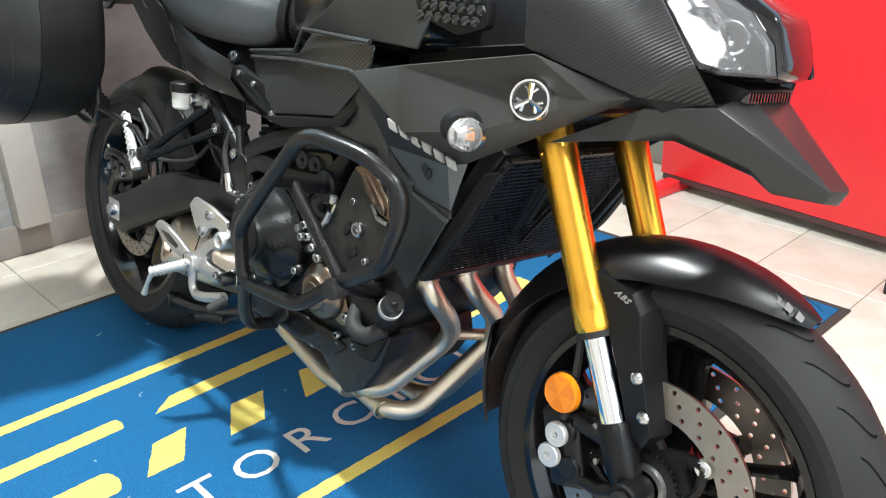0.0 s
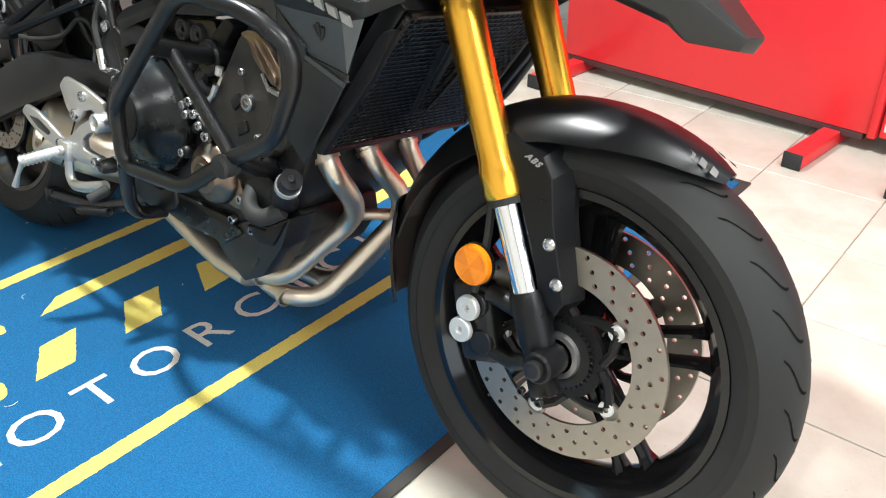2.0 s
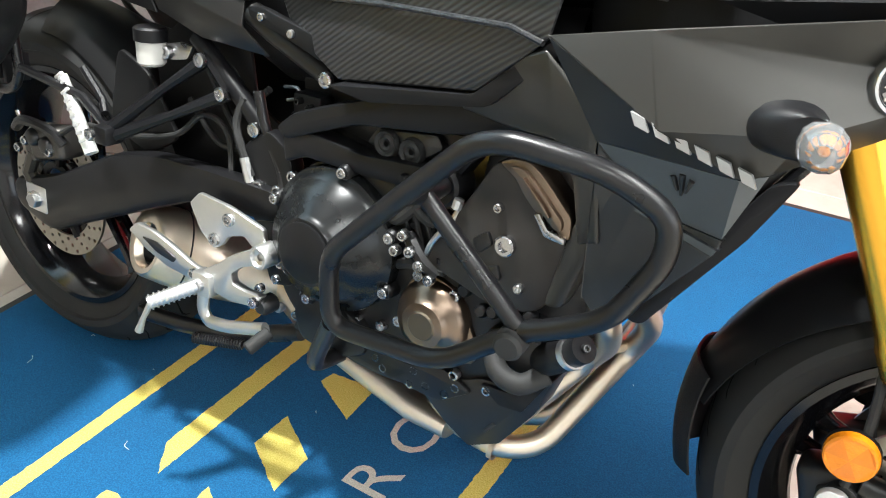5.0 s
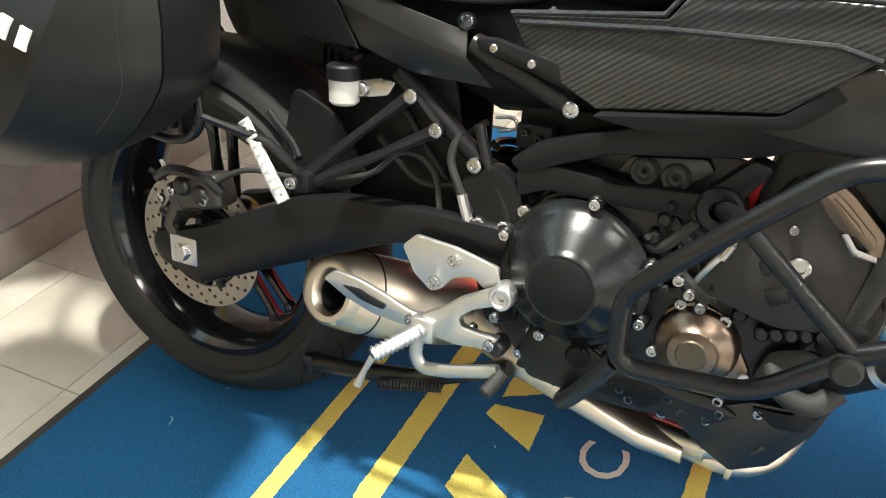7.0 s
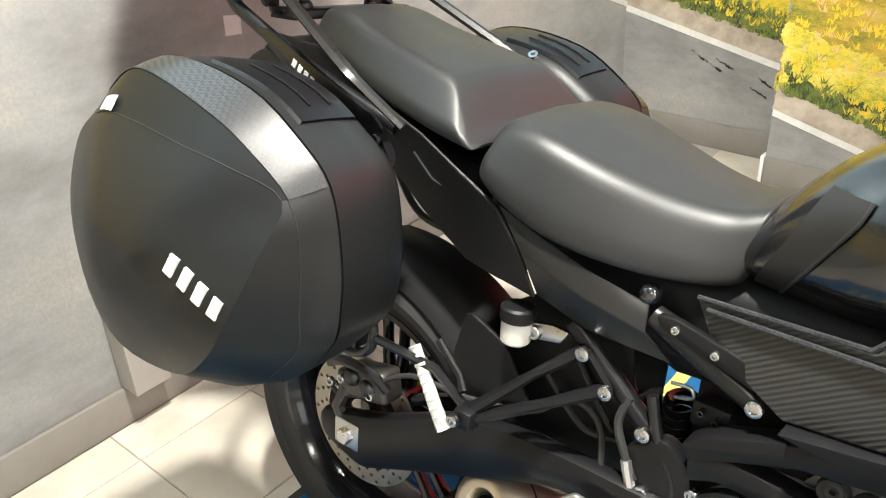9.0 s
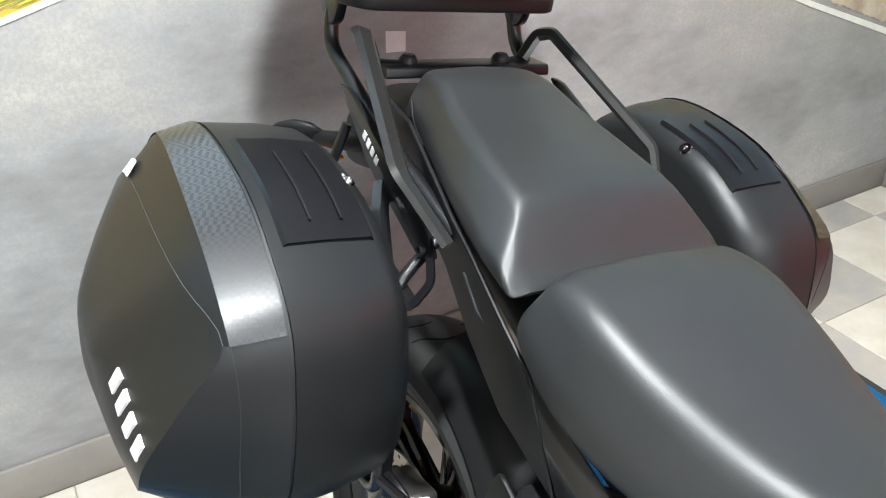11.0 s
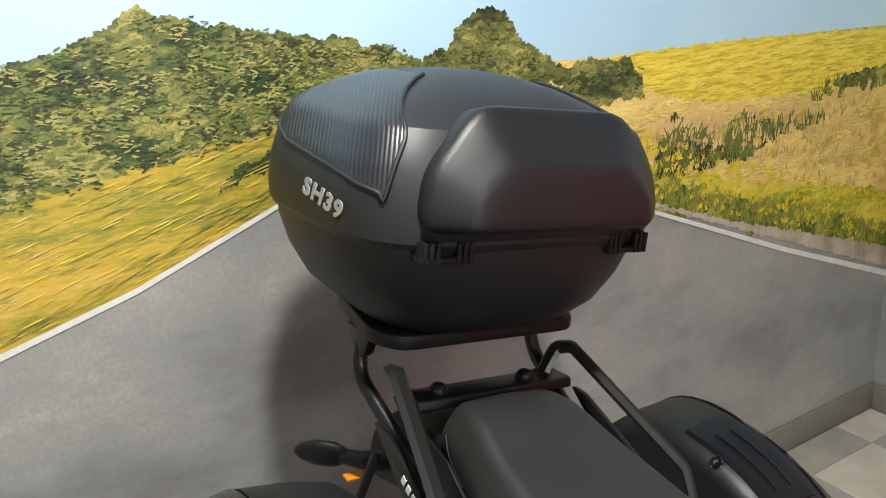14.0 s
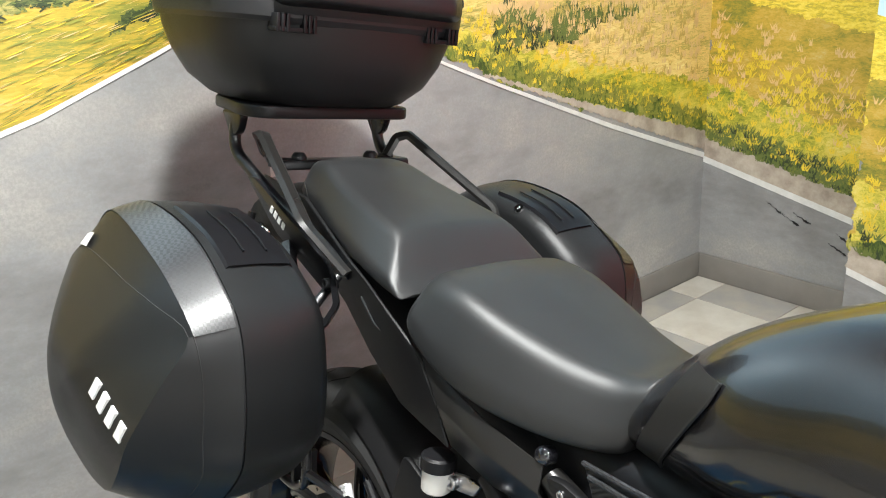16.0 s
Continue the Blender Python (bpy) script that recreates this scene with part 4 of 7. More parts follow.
rd = part("brake_disc", ring_disc(0.1225, 0.086, disc_holes(0.086, 0.1225, 22), 0.0035, 0.005, (RX, -0.105, RZ)), DISC, rear_wheel, "drilled rear brake disc")
part("disc_carrier", lathe([(0.040, -0.004), (0.052, -0.004), (0.052, 0.004), (0.040, 0.004)], (RX, -0.105, RZ), (0, 1, 0), 32, closed=True), SATIN, rd)
for k in range(5):
    a = radians(72 * k + 10)
    part("carrier_arm", tube([(RX + r * math.cos(a), -0.105, RZ + r * math.sin(a)) for r in (0.048, 0.090)], 0.009, 8), SATIN, rd)

# forks
def along(p, d):
    return vv(p) + FORK * d


for s in (-1, 1):
    base = Vector((FX - 0.015, -0.015 + s * 0.085, FZ))
    leg = part("fork_leg", lathe([(0.0, 0.208), (0.0245, 0.208), (0.0262, 0.213), (0.0262, 0.244), (0.0240, 0.254), (0.0235, 0.285), (0.0238, 0.34), (0.0252, 0.42), (0.0268, 0.47), (0.0268, 0.540), (0.0, 0.540)], base, FORK, 40), GOLD, bike, "gold anodised upside-down fork leg")
    part("stanchion", cyl(along(base, 0.075), along(base, 0.209), 0.0178, 28), CHROME, leg, "polished chrome stanchion")
    part("dust_seal", lathe([(0.0182, 0.199), (0.0238, 0.199), (0.0245, 0.2075), (0.0182, 0.2075)], base, FORK, 32, closed=True), RUBBERPART, leg)
    low = bmesh.new()
    lathe([(0.0, 0.086), (0.0205, 0.086), (0.0240, 0.080), (0.0240, 0.045), (0.0235, 0.020), (0.018, -0.012), (0.012, -0.026), (0.0, -0.028)], base, FORK, 28, low)
    cyl((FX, FY + s * 0.066, FZ), (FX, FY + s * 0.114, FZ), 0.021, 28, low, 0.003)
    box((-0.017, -0.014, -0.030), (0.016, 0.014, 0.026), 0.005, low, m=Matrix.Translation((FX - 0.004, FY + s * 0.088, FZ - 0.018)) @ Matrix.Rotation(radians(-25), 4, "Y"))
    part("fork_lower", low, SATIN, leg, "satin black fork lower with axle clamp")
    for q, r, h in (((FX, FY + s * 0.117, FZ), 0.013, 0.006), ((FX + 0.012, FY + s * 0.110, FZ - 0.045), 0.005, 0.005), ((FX - 0.016, FY + s * 0.110, FZ - 0.040), 0.005, 0.005)):
        part("clamp_bolt", bolt(bmesh.new(), q, (0, s, 0), r, h, 16), DARKALU, leg)
    # caliper behind the leg
    cal = bmesh.new()
    cm = Matrix.Translation((FX - 0.122, FY + s * 0.048, FZ + 0.000)) @ Matrix.Rotation(radians(-18), 4, "Y")
    box((-0.040, -0.024, -0.060), (0.028, 0.024, 0.058), 0.012, cal, 3, cm)
    box((-0.020, -0.031, -0.045), (0.030, 0.031, 0.040), 0.010, cal, 3, cm)
    for z in (-0.025, 0.028):
        lathe([(0, 0.034), (0.016, 0.034), (0.019, 0.030), (0.019, 0.0), (0, 0.0)], cm @ Vector((0.008, 0, z)), (0, s, 0), 24, cal)
    tube([base + Vector((0.0, 0, 0.05)), Vector((FX - 0.07, FY + s * 0.068, FZ + 0.045)), Vector((FX - 0.11, FY + s * 0.068, FZ + 0.05))], 0.014, 10, cal)
    tube([base + Vector((0.0, 0, -0.01)), Vector((FX - 0.06, FY + s * 0.068, FZ - 0.035)), Vector((FX - 0.10, FY + s * 0.068, FZ - 0.03))], 0.012, 10, cal)
    cp = part("brake_caliper", cal, CAST, bike, "black four-piston brake caliper")
    for px, pz in ((1.311, 0.3165), (1.304, 0.281)):
        part("piston_cap", lathe([(0, 0.004), (0.005, 0.004), (0.006, 0.008), (0.0165, 0.008), (0.018, 0.006), (0.018, 0.0), (0, 0.0)], (px, FY + s * 0.084, pz), (0, s, 0), 24), WHITEALU, cp)
        part("cap_socket", lathe([(0, 0.0050), (0.0028, 0.0050), (0.0036, 0.0046), (0.0036, 0.003), (0, 0.003)], (px, FY + s * 0.084, pz), (0, s, 0), 6), BOLTSTEEL, cp)
    rf = part("side_reflector", lathe([(0, 0.012), (0.020, 0.0115), (0.0265, 0.009), (0.028, 0.004), (0.028, 0)], (1.313, FY + s * 0.088, 0.3815), (0, s, 0), 32), AMBER, bike, "round amber side reflector")
    # every other sector takes the darker amber, as a facet in shade
    for k in range(6):
        fan = bmesh.new()
        q = [Vector((1.313, FY + s * 0.1012, 0.3815))] + [Vector((1.313 + 0.0245 * math.cos(radians(60 * k + d)), FY + s * h_, 0.3815 + 0.0245 * math.sin(radians(60 * k + d)))) for d, h_ in ((0, 0.0995), (20, 0.1003), (40, 0.1003), (60, 0.0995))]
        fan.faces.new([fan.verts.new(p_) for p_ in (q if s < 0 else q[::-1])])
        part("prism_sector", fan, AMBER if k % 2 else SHADEAMBER, rf, "", 0)
    part("reflector_back", lathe([(0, 0.0), (0.029, 0.0), (0.029, -0.006), (0.010, -0.010), (0.010, -0.03), (0, -0.03)], (1.313, FY + s * 0.088, 0.3815), (0, s, 0), 24), PLASTIC, rf)
    part("brake_hose", tube(spline([(FX - 0.125, FY + s * 0.085, FZ + 0.05), (FX - 0.120, FY + s * 0.078, FZ + 0.13), (FX - 0.135, FY + s * 0.070, FZ + 0.25), (FX - 0.175, FY + s * 0.065, FZ + 0.33), (FX - 0.20, FY + s * 0.050, FZ + 0.42)][:5 if s < 0 else 3], 6), 0.0055, 8), RUBBERPART, bike)
    part("hose_clip", box((FX - 0.135, FY + s * 0.070 - 0.012, FZ + 0.195), (FX - 0.112, FY + s * 0.070 + 0.012, FZ + 0.235), 0.004), PLASTIC, bike)
part("lower_yoke", box((-0.05, -0.135, -0.02), (0.04, 0.135, 0.02), 0.012, m=Matrix.Translation(along((FX - 0.03, 0, FZ), 0.50)) @ Matrix.Rotation(radians(-24.8), 4, "Y")), SATIN, bike)


# front mudguard
def fender_loop(a, R, hw, drop):
    """A cross-section of the guard at the wheel angle a: an arch across y."""
    out = []
    for k in range(13):
        u = -1 + 2 * k / 12
        r = R - drop * abs(u) ** 2.6
        out.append(Vector((FX + r * math.cos(a), FY + u * hw, FZ + r * math.sin(a))))
    return out


def skin(loops, thick):
    """A sheet from rows of points, thickened inwards towards the axle."""
    bm = bmesh.new()
    rings(bm, loops, closed=False)
    bmesh.ops.recalc_face_normals(bm, faces=bm.faces)
    bmesh.ops.solidify(bm, geom=list(bm.faces), thickness=thick)
    return bm


loops = []
for k in range(25):
    f = k / 24
    a = radians(62 + 105 * f)
    hw = float(np.interp(f, (0, 0.06, 0.2, 0.45, 0.8, 1), (0.012, 0.042, 0.066, 0.076, 0.072, 0.060)))
    R = float(np.interp(f, (0, 0.2, 0.4, 0.6, 1), (0.311, 0.317, 0.324, 0.329, 0.330)))
    loops.append(fender_loop(a, R, hw, float(np.interp(f, (0, 0.3, 0.6, 1), (0.012, 0.045, 0.050, 0.035)))))
fender = part("front_mudguard", skin(loops, 0.003), surf("satin_black_mudguard", (0.007, 0.007, 0.008), 0.30, var=0.08, spec=0.25), bike, "gloss black front mudguard with a pointed tip")
loops = []
for k in range(9):
    f = k / 8
    loops.append(fender_loop(radians(160 + 28 * f), 0.335 - 0.018 * f, 0.064 - 0.014 * f, 0.03))
part("mudguard_flap", skin(loops, 0.003), PLASTIC, fender, "matt black lower flap")
for s in (-1, 1):
    bk = bmesh.new()
    P = [(1.330, 0.560), (1.385, 0.545), (1.402, 0.522), (1.413, 0.470), (1.446, 0.372), (1.436, 0.352), (1.412, 0.366), (1.388, 0.430), (1.362, 0.482), (1.322, 0.535)]
    Q = [(1.330, 0.566), (1.390, 0.556), (1.414, 0.536), (1.425, 0.470), (1.454, 0.372), (1.440, 0.350), (1.410, 0.362), (1.385, 0.430), (1.358, 0.482), (1.318, 0.535)]
    rings(bk, [[Vector((x, FY + s * y, z)) for x, z in L] for y, L in ((0.0400, Q), (0.0500, Q), (0.0795, P), (0.0805, [(x * 0.94 + 1.395 * 0.06, z * 0.94 + 0.46 * 0.06) for x, z in P]))])
    br = part("mudguard_bracket", bk, fender.data.materials[0], fender, "black fork cover bracket", 14)
    for x, z in ((1.413, 0.442), (1.432, 0.394)):
        part("screw", lathe([(0, 0.006), (0.004, 0.0055), (0.008, 0.003), (0.009, 0.0), (0, 0)], (x, FY + s * 0.0812, z), (0, s, 0), 16), BOLTSTEEL, br)
    t = letters("ABS", 0.0115, 0.0003, 0.55, 1.25, 0.0004)
    bmesh.ops.transform(t, matrix=(Matrix.Translation((1.372, FY + s * 0.0818, 0.539)) @ Matrix.Rotation(radians(22), 4, "Y") @ pose(0, 0, 0, 90, 0, 0 if s < 0 else 180)), verts=t.verts)
    part("marking", t, GREYMARK, br, "pale letters", 0)
    on_guard = lambda a, u: Vector((FX + (0.3140 - 0.020 * u ** 2.6) * math.cos(a), FY + s * u * 0.044, FZ + (0.3140 - 0.020 * u ** 2.6) * math.sin(a)))
    for k in range(3):
        a_, e_ = radians(72 - 3.0 * k), radians(70.2 - 3.0 * k)
        part("mark_bar", rings(bmesh.new(), [[on_guard(a_, 0.50), on_guard(e_, 0.55)], [on_guard(a_ - 0.01, 0.72), on_guard(e_ - 0.01, 0.72)]], closed=False), FAINTMARK, fender, "faint bar of a word mark", 0)


def closed_fillet(poly, r, n=3):
    """A closed outline with rounded corners, as 2D points."""
    P = [Vector((x, 0, z)) for x, z in poly]
    out = []
    for i in range(len(P)):
        a, b, c = P[i - 1], P[i], P[(i + 1) % len(P)]
        u, w = a - b, c - b
        k = min(r, u.length * 0.45, w.length * 0.45)
        s, e = b + u.normalized() * k, b + w.normalized() * k
        for j in range(n + 1):
            f = j / n
            q = s * (1 - f) ** 2 + b * 2 * f * (1 - f) + e * f * f
            out.append((q.x, q.z))
    return out


def plate(name, poly, y0, y1, material, parent, label="", r=0.01, bevel=0.004):
    return part(name, prism(closed_fillet(poly, r), y0, y1, "xz", bevel), material, parent, label)


def bolts(spots, parent, axis=(0, -1, 0), r=0.007, material=None, name="bolt", h=0.006):
    for p in spots:
        part(name, bolt(bmesh.new(), p, axis, r, h), material or BOLTSTEEL, parent)


def shell(name, verts, faces, material, parent, label="", thick=0.004, bevel=0.0, smooth=22, sub=0):
    """A faceted body panel from a few corners, given thickness."""
    bm = bmesh.new()
    V = [bm.verts.new(v) for v in verts]
    for f in faces:
        bm.faces.new([V[i] for i in f])
    for v in V:
        if not v.link_faces:
            bm.verts.remove(v)
    bmesh.ops.recalc_face_normals(bm, faces=bm.faces)
    if sub:
        bmesh.ops.subdivide_edges(bm, edges=bm.edges, cuts=sub, use_grid_fill=True, smooth=0.35)
    bmesh.ops.solidify(bm, geom=list(bm.faces), thickness=thick)
    if bevel:
        es = [e for e in bm.edges if len(e.link_faces) == 2 and e.calc_face_angle(0) > 0.35]
        bmesh.ops.bevel(bm, geom=es, offset=bevel, segments=2, profile=0.5, affect="EDGES", clamp_overlap=True)
    return part(name, bm, material, parent, label, smooth)


def body(name, secs, material, parent, label="", n=24, p=3.0):
    """A body drawn along x: rows of (x, y middle, half width, z bottom, z top, squareness)."""
    loops = []
    for x, ym, hw, zb, zt, q in secs:
        loops.append(super_loop((x, ym, (zb + zt) / 2), (0, 1, 0), (0, 0, 1), hw, (zt - zb) / 2, q, n))
    return part(name, rings(bmesh.new(), loops), material, parent, label, 50)


def smooth_secs(secs, n=4):
    A = np.array(secs, float)
    t = np.arange(len(A))
    T = np.linspace(0, len(A) - 1, (len(A) - 1) * n + 1)
    out = []
    for u in T:
        i = min(int(u), len(A) - 2)
        f = u - i
        a = A[max(i - 1, 0)]; b = A[i]; c = A[i + 1]; d = A[min(i + 2, len(A) - 1)]
        out.append(tuple(0.5 * (2 * b + (c - a) * f + (2 * a - 5 * b + 4 * c - d) * f ** 2 + (3 * b - a - 3 * c + d) * f ** 3)))
    return out


# swingarm, hugger and rear brake
for s in (-1, 1):
    plate("swingarm_beam", [(-0.075, 0.335), (-0.07, 0.285), (-0.02, 0.268), (0.03, 0.256), (0.12, 0.298), (0.215, 0.340), (0.39, 0.415), (0.56, 0.425), (0.56, 0.475), (0.42, 0.474), (0.30, 0.468), (0.21, 0.446), (0.06, 0.372), (-0.02, 0.345)], RY + s * 0.128, RY + s * 0.092, SATIN, bike, "satin black swingarm", 0.03, 0.012)
part("axle_block", box((-0.03, -0.158, 0.288), (0.026, -0.145, 0.338), 0.004), ALU, bike, "aluminium chain adjuster block")
part("rear_axle_nut", cyl((0.0, -0.170, 0.313), (0.0, -0.150, 0.313), 0.015, 6, bevel=0.002), BOLTSTEEL, bike)
cal = bmesh.new()
box((-0.035, -0.155, -0.028), (0.055, -0.105, 0.028), 0.010, cal, 3, Matrix.Translation((0.02, 0, 0.415)) @ Matrix.Rotation(radians(-12), 4, "Y"))
box((-0.055, -0.150, -0.02), (-0.02, -0.112, 0.03), 0.008, cal, 3, Matrix.Translation((0.02, 0, 0.402)) @ Matrix.Rotation(radians(-12), 4, "Y"))
tube([(-0.02, -0.14, 0.39), (-0.035, -0.145, 0.35), (-0.02, -0.145, 0.33)], 0.012, 8, cal)
rc = part("rear_caliper", cal, surf("grey_caliper", (0.075, 0.070, 0.065), 0.40, 0.7, var=0.4, scale=30, grain=0.6), bike, "grey rear brake caliper")
bolts([(-0.015, -0.157, 0.415), (0.05, -0.157, 0.41), (-0.045, -0.152, 0.395)], rc, r=0.008)
for px_, pz_ in ((0.005, 0.425), (0.040, 0.418)):
    part("caliper_cap", lathe([(0, 0.010), (0.008, 0.010), (0.014, 0.006), (0.016, 0.0), (0, 0)], (px_, -0.155, pz_), (0, -1, 0), 20), DARKALU, rc)
part("caliper_bridge", tube(spline([(-0.05, -0.150, 0.43), (-0.01, -0.160, 0.452), (0.05, -0.155, 0.448), (0.075, -0.145, 0.425)], 4), 0.009, 8), CAST, rc)
part("bleed_nipple", cyl((-0.03, -0.150, 0.44), (-0.038, -0.152, 0.462), 0.004, 8), BOLTSTEEL, rc)
part("rear_brake_hose", tube(spline([(0.05, -0.15, 0.43), (0.12, -0.14, 0.47), (0.22, -0.135, 0.475), (0.33, -0.13, 0.50), (0.38, -0.12, 0.54), (0.43, -0.12, 0.52), (0.455, -0.14, 0.44)], 5), 0.0045, 8), RUBBERPART, bike)
loops = []
for k in range(17):
    f = k / 16
    a = radians(20 + 72 * f)
    hw = 0.098 - 0.02 * f
    row = []
    for j in range(13):
        u = -1 + 2 * j / 12
        r = 0.336 - 0.055 * abs(u) ** 2.4
        row.append(Vector((RX + r * math.cos(a), RY + u * hw, RZ + r * math.sin(a))))
    loops.append(row)
part("rear_hugger", skin(loops, 0.003), TAILBLACK, bike, "matt black rear hugger")
plate("hugger_side", [(0.17, 0.48), (0.26, 0.45), (0.33, 0.49), (0.27, 0.58), (0.20, 0.61)], -0.125, -0.115, TAILBLACK, bike, r=0.02)
plate("inner_hugger", [(0.26, 0.44), (0.505, 0.44), (0.505, 0.545), (0.455, 0.565), (0.44, 0.66), (0.36, 0.70), (0.24, 0.62)], -0.088, -0.080, TAILBLACK, bike, "black inner splash panel", r=0.03)
plate("inner_hugger", [(0.26, 0.44), (0.43, 0.44), (0.43, 0.50), (0.43, 0.66), (0.36, 0.70), (0.24, 0.62)], 0.080, 0.088, TAILBLACK, bike, "black inner splash panel", r=0.03)

# engine
eng = part("engine_block", prism(closed_fillet([(0.54, 0.32), (0.60, 0.258), (0.70, 0.240), (0.78, 0.243), (0.85, 0.272), (0.93, 0.318), (1.00, 0.39), (1.02, 0.46), (0.97, 0.53), (0.86, 0.53), (0.74, 0.55), (0.60, 0.535), (0.53, 0.44)], 0.03), -0.135, 0.135, "xz", 0.014), CAST, bike, "black cast engine block")
part("cylinder_head", prism(closed_fillet([(0.84, 0.50), (1.00, 0.43), (1.06, 0.55), (1.03, 0.66), (0.93, 0.69), (0.86, 0.63)], 0.02), -0.125, 0.125, "xz", 0.012), CAST, eng)
hc = plate("head_cover", [(0.892, 0.606), (0.909, 0.614), (0.930, 0.615), (0.949, 0.602), (0.969, 0.583), (0.988, 0.564), (0.989, 0.538), (0.976, 0.540), (0.965, 0.556), (0.944, 0.560), (0.926, 0.577), (0.915, 0.592)], -0.162, -0.110, BRONZE, eng, "bronze cylinder head cover", 0.006, 0.004)
plate("cover_step", [(0.907, 0.606), (0.926, 0.607), (0.943, 0.595), (0.962, 0.577), (0.980, 0.560), (0.980, 0.548), (0.970, 0.550), (0.950, 0.568), (0.934, 0.584), (0.922, 0.597)], -0.168, -0.158, BRONZE, hc, r=0.006, bevel=0.004)
plate("cover_step", [(0.928, 0.601), (0.941, 0.590), (0.960, 0.573), (0.968, 0.562), (0.958, 0.565), (0.940, 0.580)], -0.174, -0.166, BRONZE, hc, r=0.004, bevel=0.003)
plate("cover_lip", [(0.944, 0.559), (0.951, 0.562), (0.963, 0.546), (0.985, 0.541), (0.985, 0.534), (0.960, 0.537)], -0.166, -0.158, BOLTSTEEL, hc, r=0.002, bevel=0.001)
side = plate("side_cover", [(0.800, 0.452), (0.813, 0.492), (0.848, 0.540), (0.886, 0.606), (0.912, 0.600), (0.945, 0.572), (0.984, 0.545), (0.985, 0.470), (0.955, 0.432), (0.90, 0.424), (0.85, 0.438)], -0.156, -0.120, surf("brown_black_side_cover", (0.022, 0.019, 0.017), 0.52, var=0.2, grain=0.4), eng, "dark moulded engine side cover", 0.014, 0.006)
for q in ([(0.868, 0.505), (0.888, 0.520), (0.896, 0.505), (0.878, 0.488)], [(0.88, 0.47), (0.905, 0.482), (0.912, 0.465), (0.89, 0.452)]):
    plate("raised_rib", q, -0.161, -0.152, CAST, side, r=0.004, bevel=0.003)
bolts([(0.912, -0.157, 0.509)], side, r=0.013, h=0.008)
bolts([(0.898, -0.158, 0.552), (0.936, -0.158, 0.462)], side, r=0.006)
cc = part("clutch_cover", lathe([(0, 0.074), (0.046, 0.074), (0.050, 0.070), (0.052, 0.066), (0.072, 0.056), (0.086, 0.030), (0.094, 0.022), (0.100, 0.020), (0.102, 0.014), (0.102, 0.0), (0, 0)], (0.652, -0.132, 0.432), (0, -1, 0), 48), surf("satin_black_cover", (0.010, 0.011, 0.012), 0.27, 0.3, var=0.12), eng, "round satin black clutch cover")
part("cover_disc", lathe([(0, 0.0035), (0.040, 0.0035), (0.042, 0.002), (0.042, -0.004), (0, -0.004)], (0.652, -0.206, 0.432), (0, -1, 0), 40), PLASTIC, cc)
for k, a in enumerate((80, 20, -25, 215, 250, 160)):
    x, z = 0.652 + 0.103 * math.cos(radians(a)), 0.432 + 0.103 * math.sin(radians(a))
    lug = part("bolt_lug", lathe([(0, 0.026), (0.008, 0.026), (0.011, 0.022), (0.012, 0.0), (0, 0)], (x, -0.130, z), (0, -1, 0), 16), CAST, cc)
    part("bolt", bolt(bmesh.new(), (x, -0.156, z), (0, -1, 0), 0.0075, 0.006), BOLTSTEEL, lug)
pc = part("generator_cover", lathe([(0, 0.036), (0.022, 0.036), (0.030, 0.034), (0.035, 0.026), (0.046, 0.022), (0.052, 0.012), (0.054, 0.0), (0, 0)], (0.816, -0.136, 0.372), (0, -1, 0), 40), BRONZE, eng, "round bronze engine cover")
part("cover_disc", lathe([(0, 0.002), (0.018, 0.002), (0.020, 0.0), (0, 0)], (0.816, -0.172, 0.372), (0, -1, 0), 28), surf("dark_bronze", (0.12, 0.10, 0.075), 0.4, 0.9), pc)
plate("cover_flange", [(0.758, 0.365), (0.775, 0.415), (0.81, 0.432), (0.85, 0.418), (0.868, 0.38), (0.888, 0.345), (0.875, 0.322), (0.82, 0.330), (0.775, 0.332)], -0.142, -0.125, BRONZE, pc, r=0.012, bevel=0.003)
bolts([(0.790, -0.144, 0.425), (0.845, -0.144, 0.415), (0.880, -0.144, 0.345), (0.765, -0.144, 0.350)], pc, r=0.008)
for x, z in ((0.694, 0.323), (0.679, 0.278), (0.731, 0.280), (0.795, 0.285), (0.855, 0.302), (0.815, 0.270), (0.945, 0.346), (0.551, 0.290), (0.512, 0.308), (0.585, 0.290), (0.64, 0.262), (0.70, 0.300), (0.745, 0.268), (0.79, 0.262), (0.845, 0.270), (0.86, 0.285), (0.905, 0.300), (0.60, 0.330), (0.545, 0.335), (0.735, 0.330)):
    part("engine_bolt", bolt(bmesh.new(), (x, -0.138, z), (0, -1, 0), 0.0075, 0.008), BOLTSTEEL, eng)
for z0, x0 in ((0.300, 0.70), (0.298, 0.775)):
    plate("crankcase_rib", [(x0 - 0.12, z0 - 0.03), (x0 + 0.06, z0 - 0.045), (x0 + 0.11, z0 - 0.01), (x0 + 0.07, z0 + 0.008), (x0 - 0.1, z0 + 0.006)], -0.146, -0.120, CAST, eng, r=0.01)
plate("water_pump_cover", [(0.885, 0.348), (0.90, 0.395), (0.945, 0.410), (0.985, 0.385), (0.985, 0.350), (0.93, 0.335)], -0.152, -0.120, CAST, eng, "black cast pump cover", 0.014, 0.008)
plate("sprocket_cover", [(0.60, 0.262), (0.585, 0.300), (0.60, 0.345), (0.66, 0.345), (0.71, 0.322), (0.72, 0.280), (0.67, 0.255)], -0.152, -0.120, CAST, eng, "black cast lower cover", 0.012, 0.008)
